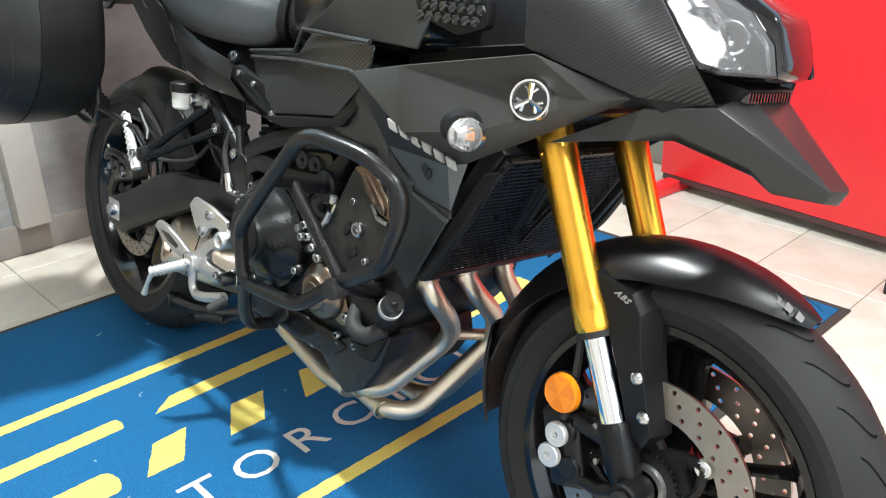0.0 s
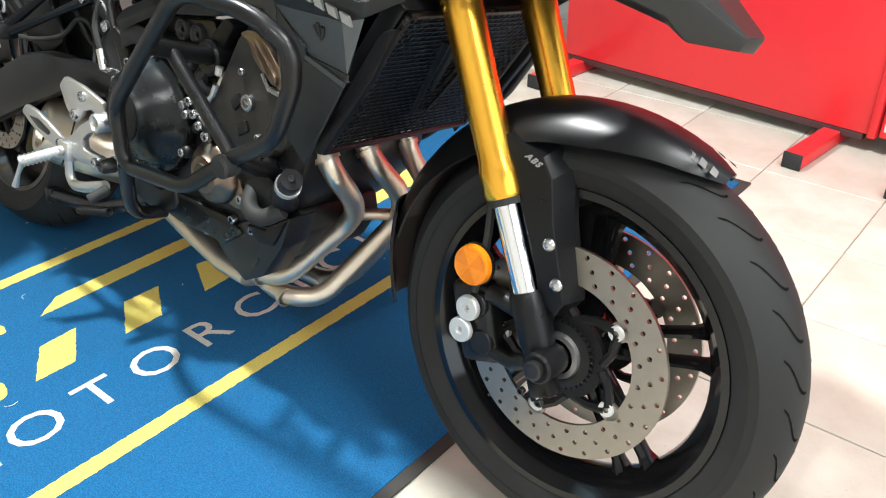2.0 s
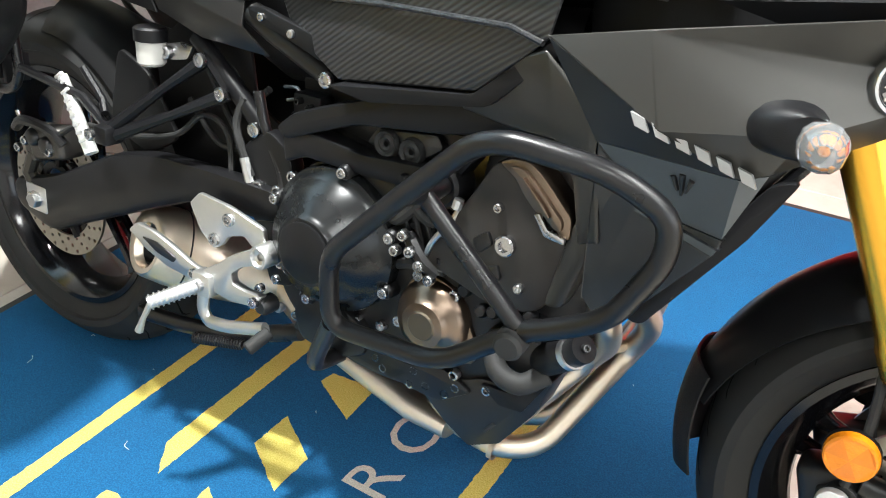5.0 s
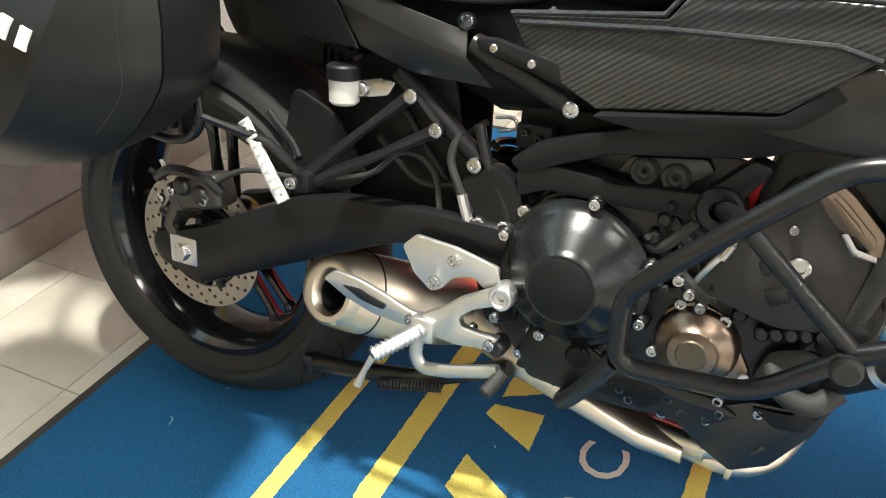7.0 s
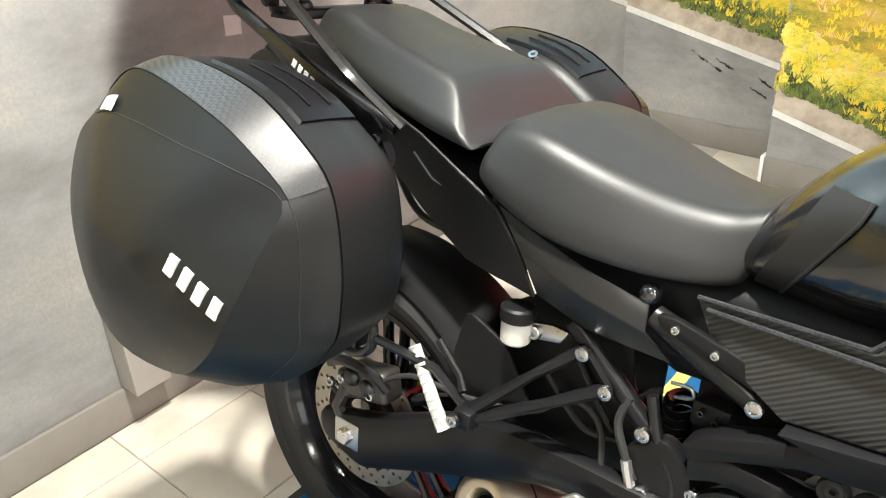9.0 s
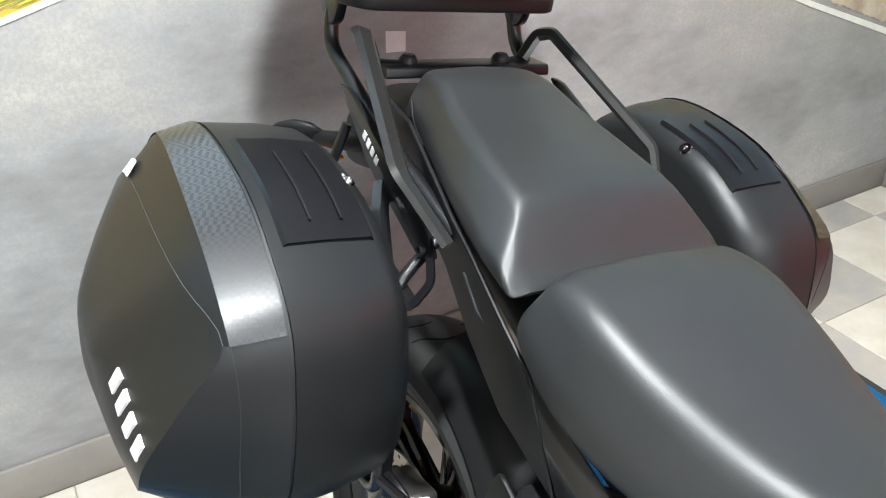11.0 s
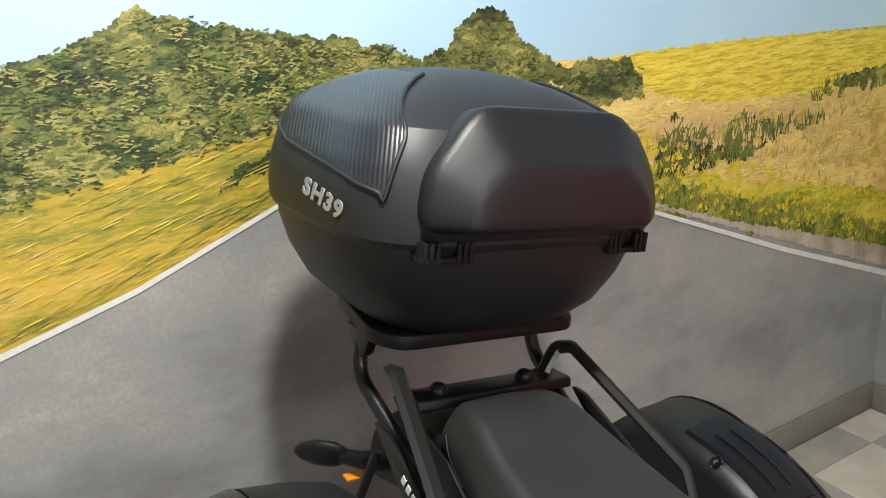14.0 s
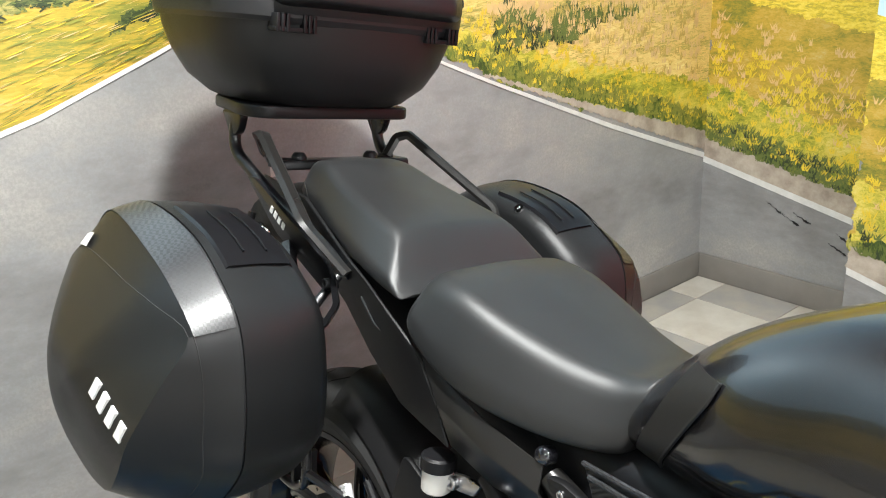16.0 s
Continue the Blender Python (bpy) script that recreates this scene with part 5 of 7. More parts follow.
part("oil_filler", lathe([(0, 0.022), (0.014, 0.022), (0.017, 0.018), (0.017, 0), (0, 0)], (0.672, -0.138, 0.318), (0, -1, 0), 20), PLASTIC, eng)
# levers, valves and hoses between cover and cylinder
ctl = part("throttle_linkage", tube(spline([(0.77, -0.145, 0.475), (0.80, -0.155, 0.452), (0.82, -0.15, 0.438)], 4), 0.010, 8), CAST, eng)
bolts([(0.772, -0.158, 0.480), (0.785, -0.160, 0.462), (0.80, -0.160, 0.447), (0.760, -0.156, 0.455), (0.815, -0.158, 0.432)], ctl, r=0.0075, h=0.008)
part("sensor_cable", tube(spline([(0.80, -0.15, 0.455), (0.815, -0.16, 0.485), (0.835, -0.155, 0.515), (0.845, -0.15, 0.54)], 5), 0.004, 8), ALU, ctl)
for P in ([(0.74, -0.10, 0.55), (0.77, -0.14, 0.52), (0.80, -0.14, 0.50), (0.84, -0.13, 0.52)], [(0.72, -0.12, 0.50), (0.75, -0.145, 0.49), (0.79, -0.14, 0.53), (0.83, -0.12, 0.56)], [(0.74, -0.13, 0.42), (0.78, -0.148, 0.44), (0.83, -0.148, 0.445)]):
    part("hose", tube(spline(P, 5), 0.008, 8), RUBBERPART, eng)
for x, z in ((0.745, 0.505), (0.79, 0.545), (0.83, 0.49), (0.86, 0.43), (0.755, 0.53)):
    part("fitting", lathe([(0, 0.012), (0.007, 0.012), (0.010, 0.008), (0.010, -0.01), (0, -0.01)], (x, -0.142, z), (0, -1, 0), 8), CAST, eng)
er = random.Random(5)
for k in range(16):
    x, z = 0.735 + 0.105 * er.random(), 0.455 + 0.10 * er.random()
    y = -0.118 - 0.03 * er.random()
    part("fitting", lathe([(0, 0.011), (0.004, 0.011), (0.006, 0.008), (0.0075, 0.003), (0.0075, -0.012), (0, -0.012)], (x, y, z), (er.uniform(-0.5, 0.5), -1, er.uniform(-0.3, 0.6)), 8), er.choice((CAST, CAST, DARKALU, BOLTSTEEL, PLASTIC)), eng)
for k in range(5):
    x, z = 0.73 + 0.02 * k, 0.555 - 0.006 * k
    part("cable", tube(spline([(x, -0.12, z), (x + 0.02, -0.142, z - 0.035), (x + 0.035, -0.14, z - 0.075), (x + 0.03, -0.125, z - 0.11)], 4), 0.0035, 6), er.choice((RUBBERPART, CAST)), eng)
part("cable_end", tube([(0.838, -0.160, 0.520), (0.828, -0.160, 0.500)], 0.0052, 8), ALU, eng, "bright cable fitting")
part("cable_end", tube([(0.846, -0.160, 0.548), (0.843, -0.160, 0.536)], 0.0065, 8), ALU, eng, "bright cable fitting")
# coolant pipes at the front of the engine
part("coolant_stub", tube([(0.968, -0.130, 0.366), (0.985, -0.152, 0.384), (1.010, -0.168, 0.406), (1.034, -0.180, 0.430)], [0.020, 0.020, 0.018, 0.0165], 16), PLASTIC, eng, "black coolant stub with a steel clamp")
part("hose_clamp", lathe([(0.0165, -0.0045), (0.0195, -0.0045), (0.0195, 0.0045), (0.0165, 0.0045)], (1.018, -0.172, 0.414), (0.70, -0.35, 0.66), 24, closed=True), ALU, eng)
bolts([(1.035, -0.181, 0.431)], eng, (0.6, -0.6, 0.5), 0.005, DARKALU)
part("lower_hose", tube(spline([(0.905, -0.140, 0.372), (0.925, -0.165, 0.352), (0.958, -0.168, 0.345), (0.985, -0.150, 0.362)], 5), 0.0135, 12), RUBBERPART, eng)
for k in range(5):
    part("rocker_bump", lathe([(0, 0.010), (0.006, 0.009), (0.009, 0.003), (0.009, -0.006), (0, -0.006)], (0.888 + 0.016 * k, -0.150, 0.412 + 0.004 * k), (0.1, -1, 0.2), 12), CAST, eng)
part("oil_cooler_cap", lathe([(0, 0.03), (0.026, 0.03), (0.030, 0.025), (0.030, 0), (0, 0)], (0.955, -0.115, 0.40), (0.2, -1, -0.1), 24), PLASTIC, eng)

# exhaust

hp = []
for P in ([(1.000, -0.100, 0.470), (1.027, -0.094, 0.424), (1.014, -0.030, 0.362), (0.981, 0.010, 0.312), (0.892, -0.050, 0.190), (0.845, -0.070, 0.178), (0.76, -0.062, 0.182)],
          [(1.012, -0.030, 0.475), (1.039, -0.015, 0.427), (1.044, 0.050, 0.365), (1.015, 0.088, 0.306), (0.936, -0.012, 0.152), (0.885, -0.048, 0.146), (0.78, -0.040, 0.160)],
          [(1.000, 0.082, 0.470), (1.020, 0.090, 0.418), (1.022, 0.140, 0.360), (0.998, 0.150, 0.305), (0.925, 0.060, 0.165), (0.88, 0.045, 0.150), (0.80, 0.025, 0.160)]):
    hp.append(part("header_pipe", tube(fillet(P, 0.034, 6), 0.0172, 16), STEEL, bike, "heat-stained steel header pipe"))
    part("pipe_collar", lathe([(0.0172, -0.004), (0.0205, -0.004), (0.0205, 0.004), (0.0172, 0.004)], vv(P[0]).lerp(vv(P[1]), 0.6), vv(P[1]) - vv(P[0]), 20, closed=True), STEEL, hp[-1])
    part("pipe_clamp", lathe([(0.0172, -0.004), (0.019, -0.004), (0.019, 0.004), (0.0172, 0.004)], P[-2], vv(P[-1]) - vv(P[-2]), 20, closed=True), STEEL, hp[-1])
part("cross_pipe", tube([(0.982, 0.010, 0.318), (1.004, 0.070, 0.312), (0.998, 0.140, 0.312)], 0.0105, 12), STEEL, hp[1])
col = part("exhaust_collector", rings(bmesh.new(), [super_loop((x, y, z), (0, 1, 0), (0, 0, 1), a, b, 2.4, 24) for x, y, z, a, b in ((0.82, -0.045, 0.166, 0.050, 0.020), (0.76, -0.055, 0.178, 0.050, 0.022), (0.70, -0.062, 0.198, 0.045, 0.023), (0.64, -0.060, 0.216, 0.045, 0.026), (0.56, -0.040, 0.245, 0.060, 0.040), (0.48, -0.010, 0.262, 0.060, 0.046), (0.43, 0.010, 0.262, 0.055, 0.045))]), STEEL, bike, "steel exhaust collector under the engine")
def turned_ring(c, n, a, b, k=28):
    """A loop about c, square to n, a across and b upwards."""
    n = vv(n).normalized()
    u = Vector((0, 0, 1)).cross(n).normalized()
    w = n.cross(u)
    return [vv(c) + u * a * math.cos(2 * math.pi * i / k) + w * b * math.sin(2 * math.pi * i / k) for i in range(k)]


MN = Vector((-0.25, -0.90, 0.35)).normalized()
MC = Vector((0.281, -0.158, 0.312))
mu_rows = [turned_ring((0.470, -0.004, 0.262), (-0.75, -0.64, 0.20), 0.050, 0.050), turned_ring((0.425, -0.045, 0.275), (-0.75, -0.64, 0.20), 0.060, 0.060), turned_ring((0.375, -0.085, 0.290), (-0.68, -0.70, 0.22), 0.062, 0.063), turned_ring((0.335, -0.112, 0.300), (-0.55, -0.78, 0.28), 0.062, 0.064), turned_ring((0.302, -0.128, 0.307), (-0.40, -0.86, 0.32), 0.063, 0.064),
           turned_ring((0.279, -0.140, 0.312), MN, 0.063, 0.061), turned_ring((0.277, -0.150, 0.313), MN, 0.058, 0.056), turned_ring((0.279, -0.157, 0.312), MN, 0.048, 0.047), turned_ring(MC - MN * 0.001, MN, 0.037, 0.038), turned_ring(MC - MN * 0.010, MN, 0.031, 0.034), turned_ring(MC - MN * 0.060, MN, 0.029, 0.032)]
mu = part("muffler_outlet", rings(bmesh.new(), mu_rows), STEEL, bike, "short brushed steel exhaust outlet with a slanting mouth")
# black lining put in for the dark of the hollow mouth
part("dark_mouth_lining", rings(bmesh.new(), [turned_ring(MC - MN * 0.058, MN, 0.0275, 0.0300), turned_ring(MC - MN * 0.014, MN, 0.0290, 0.0315), turned_ring(MC - MN * 0.012, MN, 0.0260, 0.0285), turned_ring(MC - MN * 0.056, MN, 0.0250, 0.0275)]), CAST, mu)
seam_ = turned_ring((0.318, -0.1205, 0.3035), (-0.48, -0.82, 0.30), 0.0628, 0.0645)
part("outlet_seam", tube(seam_ + seam_[:1], 0.0014, 5), CAST, mu)

# belly pan and stands
bp_ = plate("belly_pan", [(0.806, 0.258), (0.850, 0.290), (0.894, 0.312), (0.940, 0.316), (0.990, 0.348), (0.972, 0.292), (0.930, 0.228), (0.886, 0.204), (0.845, 0.226)], -0.140, -0.086, surf("satin_black_pan", (0.007, 0.007, 0.008), 0.34, var=0.1), bike, "black faceted belly pan", 0.005, 0.005)
# added dark plate that closes the view behind the belly pan
plate("pan_backing", [(0.78, 0.240), (0.84, 0.280), (0.95, 0.340), (0.962, 0.300), (0.930, 0.246), (0.895, 0.222), (0.84, 0.225)], -0.084, 0.090, BASEBLACK, bike, "matt black plate added behind the belly pan", r=0.01)
plate("belly_facet", [(0.896, 0.308), (0.940, 0.312), (0.984, 0.340), (0.958, 0.292), (0.925, 0.288)], -0.146, -0.132, PLASTIC, bp_, r=0.003, bevel=0.003)
plate("belly_slot", [(0.905, 0.238), (0.918, 0.256), (0.923, 0.254), (0.910, 0.236)], -0.1418, -0.138, MATT2, bp_, r=0.001, bevel=0.0004)
part("stand_tube", tube([(0.215, -0.110, 0.146), (0.30, -0.110, 0.156), (0.42, -0.108, 0.178), (0.56, -0.10, 0.235)], 0.014, 12), POWDER, bike, "folded main stand tube")
part("stand_foot", box((0.206, -0.126, 0.130), (0.226, -0.094, 0.164), 0.006), POWDER, bike)
coil = [(0.355 + 0.11 * k / 130, -0.128 + 0.009 * math.cos(k * 0.9), 0.158 + 0.030 * k / 130 + 0.009 * math.sin(k * 0.9)) for k in range(131)]
part("stand_spring", tube(coil, 0.0022, 5), POWDER, bike)
part("side_stand", tube([(0.66, 0.13, 0.26), (0.62, 0.20, 0.18), (0.575, 0.275, 0.066)], 0.012, 12), POWDER, bike, "side stand on the ground")
part("side_stand_foot", box((0.545, 0.255, 0.052), (0.615, 0.30, 0.064), 0.004), POWDER, bike)

# frame
fr = plate("frame_beam", [(0.548, 0.566), (0.580, 0.592), (0.636, 0.613), (0.739, 0.648), (0.816, 0.672), (0.885, 0.727), (0.930, 0.744), (0.985, 0.752), (1.02, 0.66), (0.965, 0.640), (0.892, 0.640), (0.851, 0.624), (0.815, 0.616), (0.683, 0.598), (0.616, 0.572), (0.570, 0.552)], -0.152, -0.110, SATIN, bike, "satin black frame beam", 0.010, 0.008)
plate("frame_rail", [(0.560, 0.560), (0.616, 0.571), (0.690, 0.562), (0.792, 0.570), (0.842, 0.620), (0.866, 0.612), (0.815, 0.538), (0.70, 0.534), (0.60, 0.536), (0.565, 0.520)], -0.150, -0.115, SATIN, fr, r=0.008, bevel=0.006)
plate("frame_downtube", [(0.985, 0.640), (1.030, 0.660), (1.032, 0.600), (0.992, 0.455), (0.968, 0.450), (0.985, 0.540), (0.998, 0.590)], -0.160, -0.125, MATT, fr, "dark graphite frame down-tube", 0.010, 0.008)
win = plate("frame_window", [(0.615, 0.58), (0.70, 0.597), (0.82, 0.61), (0.865, 0.603), (0.80, 0.556), (0.70, 0.565)], -0.118, -0.112, CAST, fr, r=0.006)
plate("mount_plate", [(0.685, 0.572), (0.70, 0.594), (0.79, 0.606), (0.80, 0.590), (0.76, 0.562)], -0.130, -0.116, DARKALU, win, r=0.006)
for x, z in ((0.719, 0.580), (0.757, 0.578)):
    part("mount_ring", lathe([(0.004, 0.004), (0.008, 0.006), (0.012, 0.004), (0.016, 0.007), (0.018, 0.003), (0.018, -0.002)], (x, -0.131, z), (0, -1, 0), 28), RUBBERPART, win)
part("frame_cup", lathe([(0.012, 0.02), (0.024, 0.022), (0.028, 0.018), (0.028, -0.02), (0, -0.02), (0, 0.01), (0.012, 0.01)], (0.815, -0.140, 0.556), (0, -1, 0), 24), SATIN, fr)
for s in (1,):
    plate("frame_beam", [(0.545, 0.602), (0.74, 0.650), (0.925, 0.742), (0.985, 0.752), (1.02, 0.66), (0.905, 0.600), (0.70, 0.597), (0.56, 0.530)], 0.110, 0.150, SATIN, bike, "satin black frame beam", 0.02, 0.012)
hp_ = shell("frame_cover", [(0.815, -0.158, 0.690), (0.944, -0.186, 0.742), (1.012, -0.196, 0.690), (1.034, -0.190, 0.560), (1.006, -0.170, 0.545), (0.990, -0.172, 0.613), (0.962, -0.172, 0.652), (0.900, -0.164, 0.650), (0.84, -0.156, 0.655)], [(0, 1, 7, 8), (1, 2, 6, 7), (2, 3, 4, 5), (2, 5, 6)], MATT, bike, "smooth satin frame cover", 0.006, 0.004, 60, 2)
# pivot plate and brake lines
pv = plate("pivot_plate", [(0.475, 0.52), (0.525, 0.555), (0.565, 0.53), (0.585, 0.44), (0.575, 0.33), (0.53, 0.32), (0.505, 0.40)], -0.140, -0.112, SATIN, bike, "black frame pivot plate", 0.014, 0.006)
bolts([(0.548, -0.142, 0.472), (0.512, -0.142, 0.470), (0.575, -0.142, 0.50)], pv, r=0.009)
part("brake_line", tube(spline([(0.47, -0.128, 0.585), (0.462, -0.135, 0.55), (0.475, -0.140, 0.52), (0.497, -0.140, 0.48)], 5), 0.006, 8), RUBBERPART, bike)
part("line_fitting", tube([(0.484, -0.142, 0.505), (0.492, -0.143, 0.482), (0.500, -0.143, 0.458)], 0.0075, 8), ALU, bike)
part("line_guard", tube(spline([(0.497, -0.128, 0.60), (0.515, -0.132, 0.55), (0.548, -0.134, 0.49), (0.545, -0.138, 0.44), (0.51, -0.145, 0.425)], 5), 0.0075, 10), POWDER, bike)
for P in ([(0.33, -0.10, 0.55), (0.40, -0.11, 0.50), (0.46, -0.11, 0.505)], [(0.36, -0.09, 0.60), (0.42, -0.10, 0.53), (0.47, -0.10, 0.48)], [(0.40, -0.08, 0.62), (0.45, -0.10, 0.57), (0.50, -0.11, 0.60)]):
    part("cable", tube(spline(P, 5), 0.005, 8), RUBBERPART, bike)
part("shock_spring", tube([(0.50 + 0.02 * math.cos(k * 0.5), -0.02 + 0.03 * math.sin(k * 0.5), 0.43 + 0.0011 * k) for k in range(110)], 0.006, 6), POWDER, bike)
# added black sheet that blocks the gap so it stays dark
plate("gap_blocker", [(0.534, 0.535), (0.534, 0.632), (0.56, 0.660), (0.72, 0.665), (0.72, 0.545)], -0.078, -0.070, TAILBLACK, bike, "black sheet added to darken the gap behind the frame", r=0.01)
ab = part("relay_block", box((0.540, -0.108, 0.572), (0.590, -0.078, 0.606), 0.005), PLASTIC, bike)
bolts([(0.556, -0.109, 0.596), (0.575, -0.109, 0.590)], ab, r=0.005, h=0.010, material=DARKALU)
part("bent_wire", tube(spline([(0.500, -0.080, 0.600), (0.526, -0.082, 0.603), (0.531, -0.082, 0.590), (0.506, -0.080, 0.582)], 5), 0.0025, 6), ALU, ab)

# subframe struts
part("subframe_strut", tube([(0.372, -0.120, 0.652), (0.500, -0.122, 0.548)], 0.0135, 12), SATIN, bike, "black subframe tube")
part("subframe_strut", tube([(0.478, -0.118, 0.700), (0.52, -0.120, 0.684), (0.615, -0.118, 0.640)], [0.016, 0.018, 0.015], 12), COWL, bike, "satin grey subframe tube")
bolts([(0.498, -0.136, 0.547), (0.620, -0.134, 0.640)], bike, r=0.0105)
part("panel_knob", lathe([(0, 0.012), (0.006, 0.0115), (0.011, 0.008), (0.013, 0.003), (0.013, -0.008), (0, -0.008)], (0.469, -0.124, 0.727), (0, -1, 0.2), 20), GLOSS, bike, "gloss black domed screw head")
sc_ = plate("strut_cover", [(0.488, 0.713), (0.515, 0.715), (0.600, 0.695), (0.648, 0.678), (0.640, 0.660), (0.612, 0.664), (0.55, 0.684), (0.495, 0.698)], -0.142, -0.128, TAILBLACK, bike, "black cover strip with two screws", r=0.006)
bolts([(0.516, -0.143, 0.703), (0.567, -0.143, 0.690)], sc_, r=0.0055, h=0.004)

# right footrest hanger
BRIGHT = surf("bright_cast_aluminium", (0.64, 0.64, 0.63), 0.38, 0.95, var=0.10, grain=0.3)
rs = plate("footrest_plate", [(0.420, 0.432), (0.440, 0.452), (0.499, 0.447), (0.563, 0.432), (0.566, 0.406), (0.545, 0.397), (0.527, 0.411), (0.498, 0.402), (0.484, 0.384), (0.467, 0.374), (0.440, 0.395)], -0.188, -0.179, BRIGHT, bike, "cast aluminium footrest hanger", 0.005, 0.0025)
bolts([(0.501, -0.189, 0.429), (0.472, -0.189, 0.391)], rs, r=0.0095)
plate("hanger_arm", [(0.462, 0.344), (0.476, 0.354), (0.491, 0.362), (0.517, 0.384), (0.574, 0.416), (0.594, 0.412), (0.594, 0.398), (0.575, 0.389), (0.539, 0.374), (0.519, 0.357), (0.522, 0.343), (0.546, 0.339), (0.577, 0.340), (0.562, 0.320), (0.516, 0.314), (0.49, 0.317), (0.466, 0.312)], -0.206, -0.192, BRIGHT, rs, r=0.005, bevel=0.003)
part("pivot_boss", lathe([(0.005, 0.004), (0.010, 0.006), (0.012, 0.010), (0.015, 0.010), (0.017, 0.007), (0.017, -0.02), (0, -0.02), (0, 0.004)], (0.577, -0.204, 0.402), (0, -1, 0), 28), BRIGHT, rs)
part("peg_block", box((0.450, -0.216, 0.308), (0.486, -0.190, 0.344), 0.005), BRIGHT, rs)
plate("heel_guard", [(0.302, 0.359), (0.320, 0.376), (0.360, 0.372), (0.400, 0.360), (0.440, 0.345), (0.472, 0.342), (0.467, 0.322), (0.431, 0.320), (0.384, 0.324), (0.340, 0.338)], -0.204, -0.194, BRIGHT, rs, r=0.006, bevel=0.003)
# dark plate laid on the guard for the darkness of an open slot
plate("slot_dark_plate", [(0.334, 0.358), (0.368, 0.359), (0.408, 0.345), (0.402, 0.336), (0.366, 0.342)], -0.2055, -0.203, DARKALU, rs, r=0.004, bevel=0.0005)
bolts([(0.446, -0.206, 0.334), (0.566, -0.208, 0.330), (0.469, -0.218, 0.326)], rs, r=0.008)
pg = part("footpeg", tube([(0.466, -0.212, 0.326), (0.458, -0.226, 0.322), (0.425, -0.272, 0.304)], [0.0105, 0.0105, 0.0095], 12), BRIGHT, rs, "ribbed aluminium footpeg")
for k in range(9):
    c = Vector((0.460, -0.223, 0.3225)).lerp(Vector((0.427, -0.269, 0.305)), k / 8)
    part("rib", lathe([(0.0095, -0.0014), (0.0120, -0.0010), (0.0120, 0.0010), (0.0095, 0.0014)], c, (-0.033, -0.046, -0.0175), 12, closed=True), BRIGHT, pg)
part("feeler", tube([(0.424, -0.268, 0.300), (0.413, -0.272, 0.276), (0.404, -0.274, 0.252)], [0.005, 0.004, 0.0065], 8), BRIGHT, pg)
pd = part("brake_pedal", tube(fillet([(0.455, -0.196, 0.310), (0.450, -0.195, 0.272), (0.462, -0.195, 0.256), (0.500, -0.196, 0.262), (0.578, -0.198, 0.288)], 0.022), 0.0105, 10, flat=0.75), BRIGHT, rs, "cast aluminium brake pedal")
part("pedal_tip", cyl((0.572, -0.228, 0.266), (0.584, -0.196, 0.285), 0.0100, 14, bevel=0.002), RUBBERPART, pd)
part("pedal_pivot", lathe([(0, 0.016), (0.009, 0.016), (0.013, 0.010), (0.014, -0.01), (0, -0.01)], (0.572, -0.188, 0.322), (0, -1, 0), 20), DARKALU, pd)

# passenger footrest
pb = bmesh.new()
tube([(0.402, -0.128, 0.628), (0.345, -0.160, 0.578), (0.280, -0.205, 0.512)], [0.014, 0.009, 0.014], 8, pb, flat=0.75)
tube([(0.443, -0.128, 0.586), (0.37, -0.165, 0.546), (0.285, -0.205, 0.503)], [0.014, 0.009, 0.014], 8, pb, flat=0.75)
tube([(0.402, -0.126, 0.628), (0.443, -0.126, 0.586)], 0.012, 8, pb, flat=0.7)
box((0.264, -0.228, 0.490), (0.296, -0.190, 0.520), 0.008, pb)
pbk = part("passenger_bracket", pb, SATIN, bike, "satin black triangular passenger footrest bracket")
bolts([(0.404, -0.145, 0.627), (0.443, -0.145, 0.587)], pbk, r=0.010)
bolts([(0.275, -0.236, 0.508)], pbk, r=0.009)
pp = part("passenger_peg", tube([(0.245, -0.215, 0.468), (0.222, -0.212, 0.500), (0.175, -0.205, 0.570)], [0.0110, 0.0105, 0.0085], 10, flat=0.8), surf("pale_cast_aluminium", (0.84, 0.84, 0.83), 0.45, 0.5, var=0.05), pbk, "bright folded passenger peg")
for k in range(9):
    c = Vector((0.240, -0.224, 0.490)).lerp(Vector((0.180, -0.213, 0.572)), k / 8)
    part("rib", box((-0.009, -0.003, -0.0022), (0.009, 0.003, 0.0022), 0.001, m=Matrix.Translation(c) @ Matrix.Rotation(radians(-36), 4, "Y")), pp.data.materials[0], pp)
part("peg_spring", tube([(0.205, -0.19, 0.585), (0.245, -0.19, 0.545), (0.262, -0.20, 0.53)], 0.006, 8), PLASTIC, pbk)

# rear brake fluid reservoir
rv = part("fluid_reservoir", lathe([(0, 0), (0.017, 0.0), (0.021, 0.004), (0.022, 0.036), (0, 0.036)], (0.297, -0.140, 0.600), (0, 0, 1), 24), WHITEPL, bike, "white brake fluid reservoir with a black cap")
cap = part("reservoir_cap", lathe([(0, 0.020), (0.021, 0.020), (0.0245, 0.017), (0.0245, 0.0), (0, 0.0)], (0.297, -0.140, 0.6355), (0, 0, 1), 24), PLASTIC, rv)
plate("reservoir_bracket", [(0.308, 0.612), (0.312, 0.632), (0.345, 0.640), (0.372, 0.638), (0.36, 0.618), (0.33, 0.612)], -0.130, -0.124, BOLTSTEEL, rv, r=0.004, bevel=0.001)
bolts([(0.322, -0.131, 0.622)], rv, r=0.010, h=0.008)

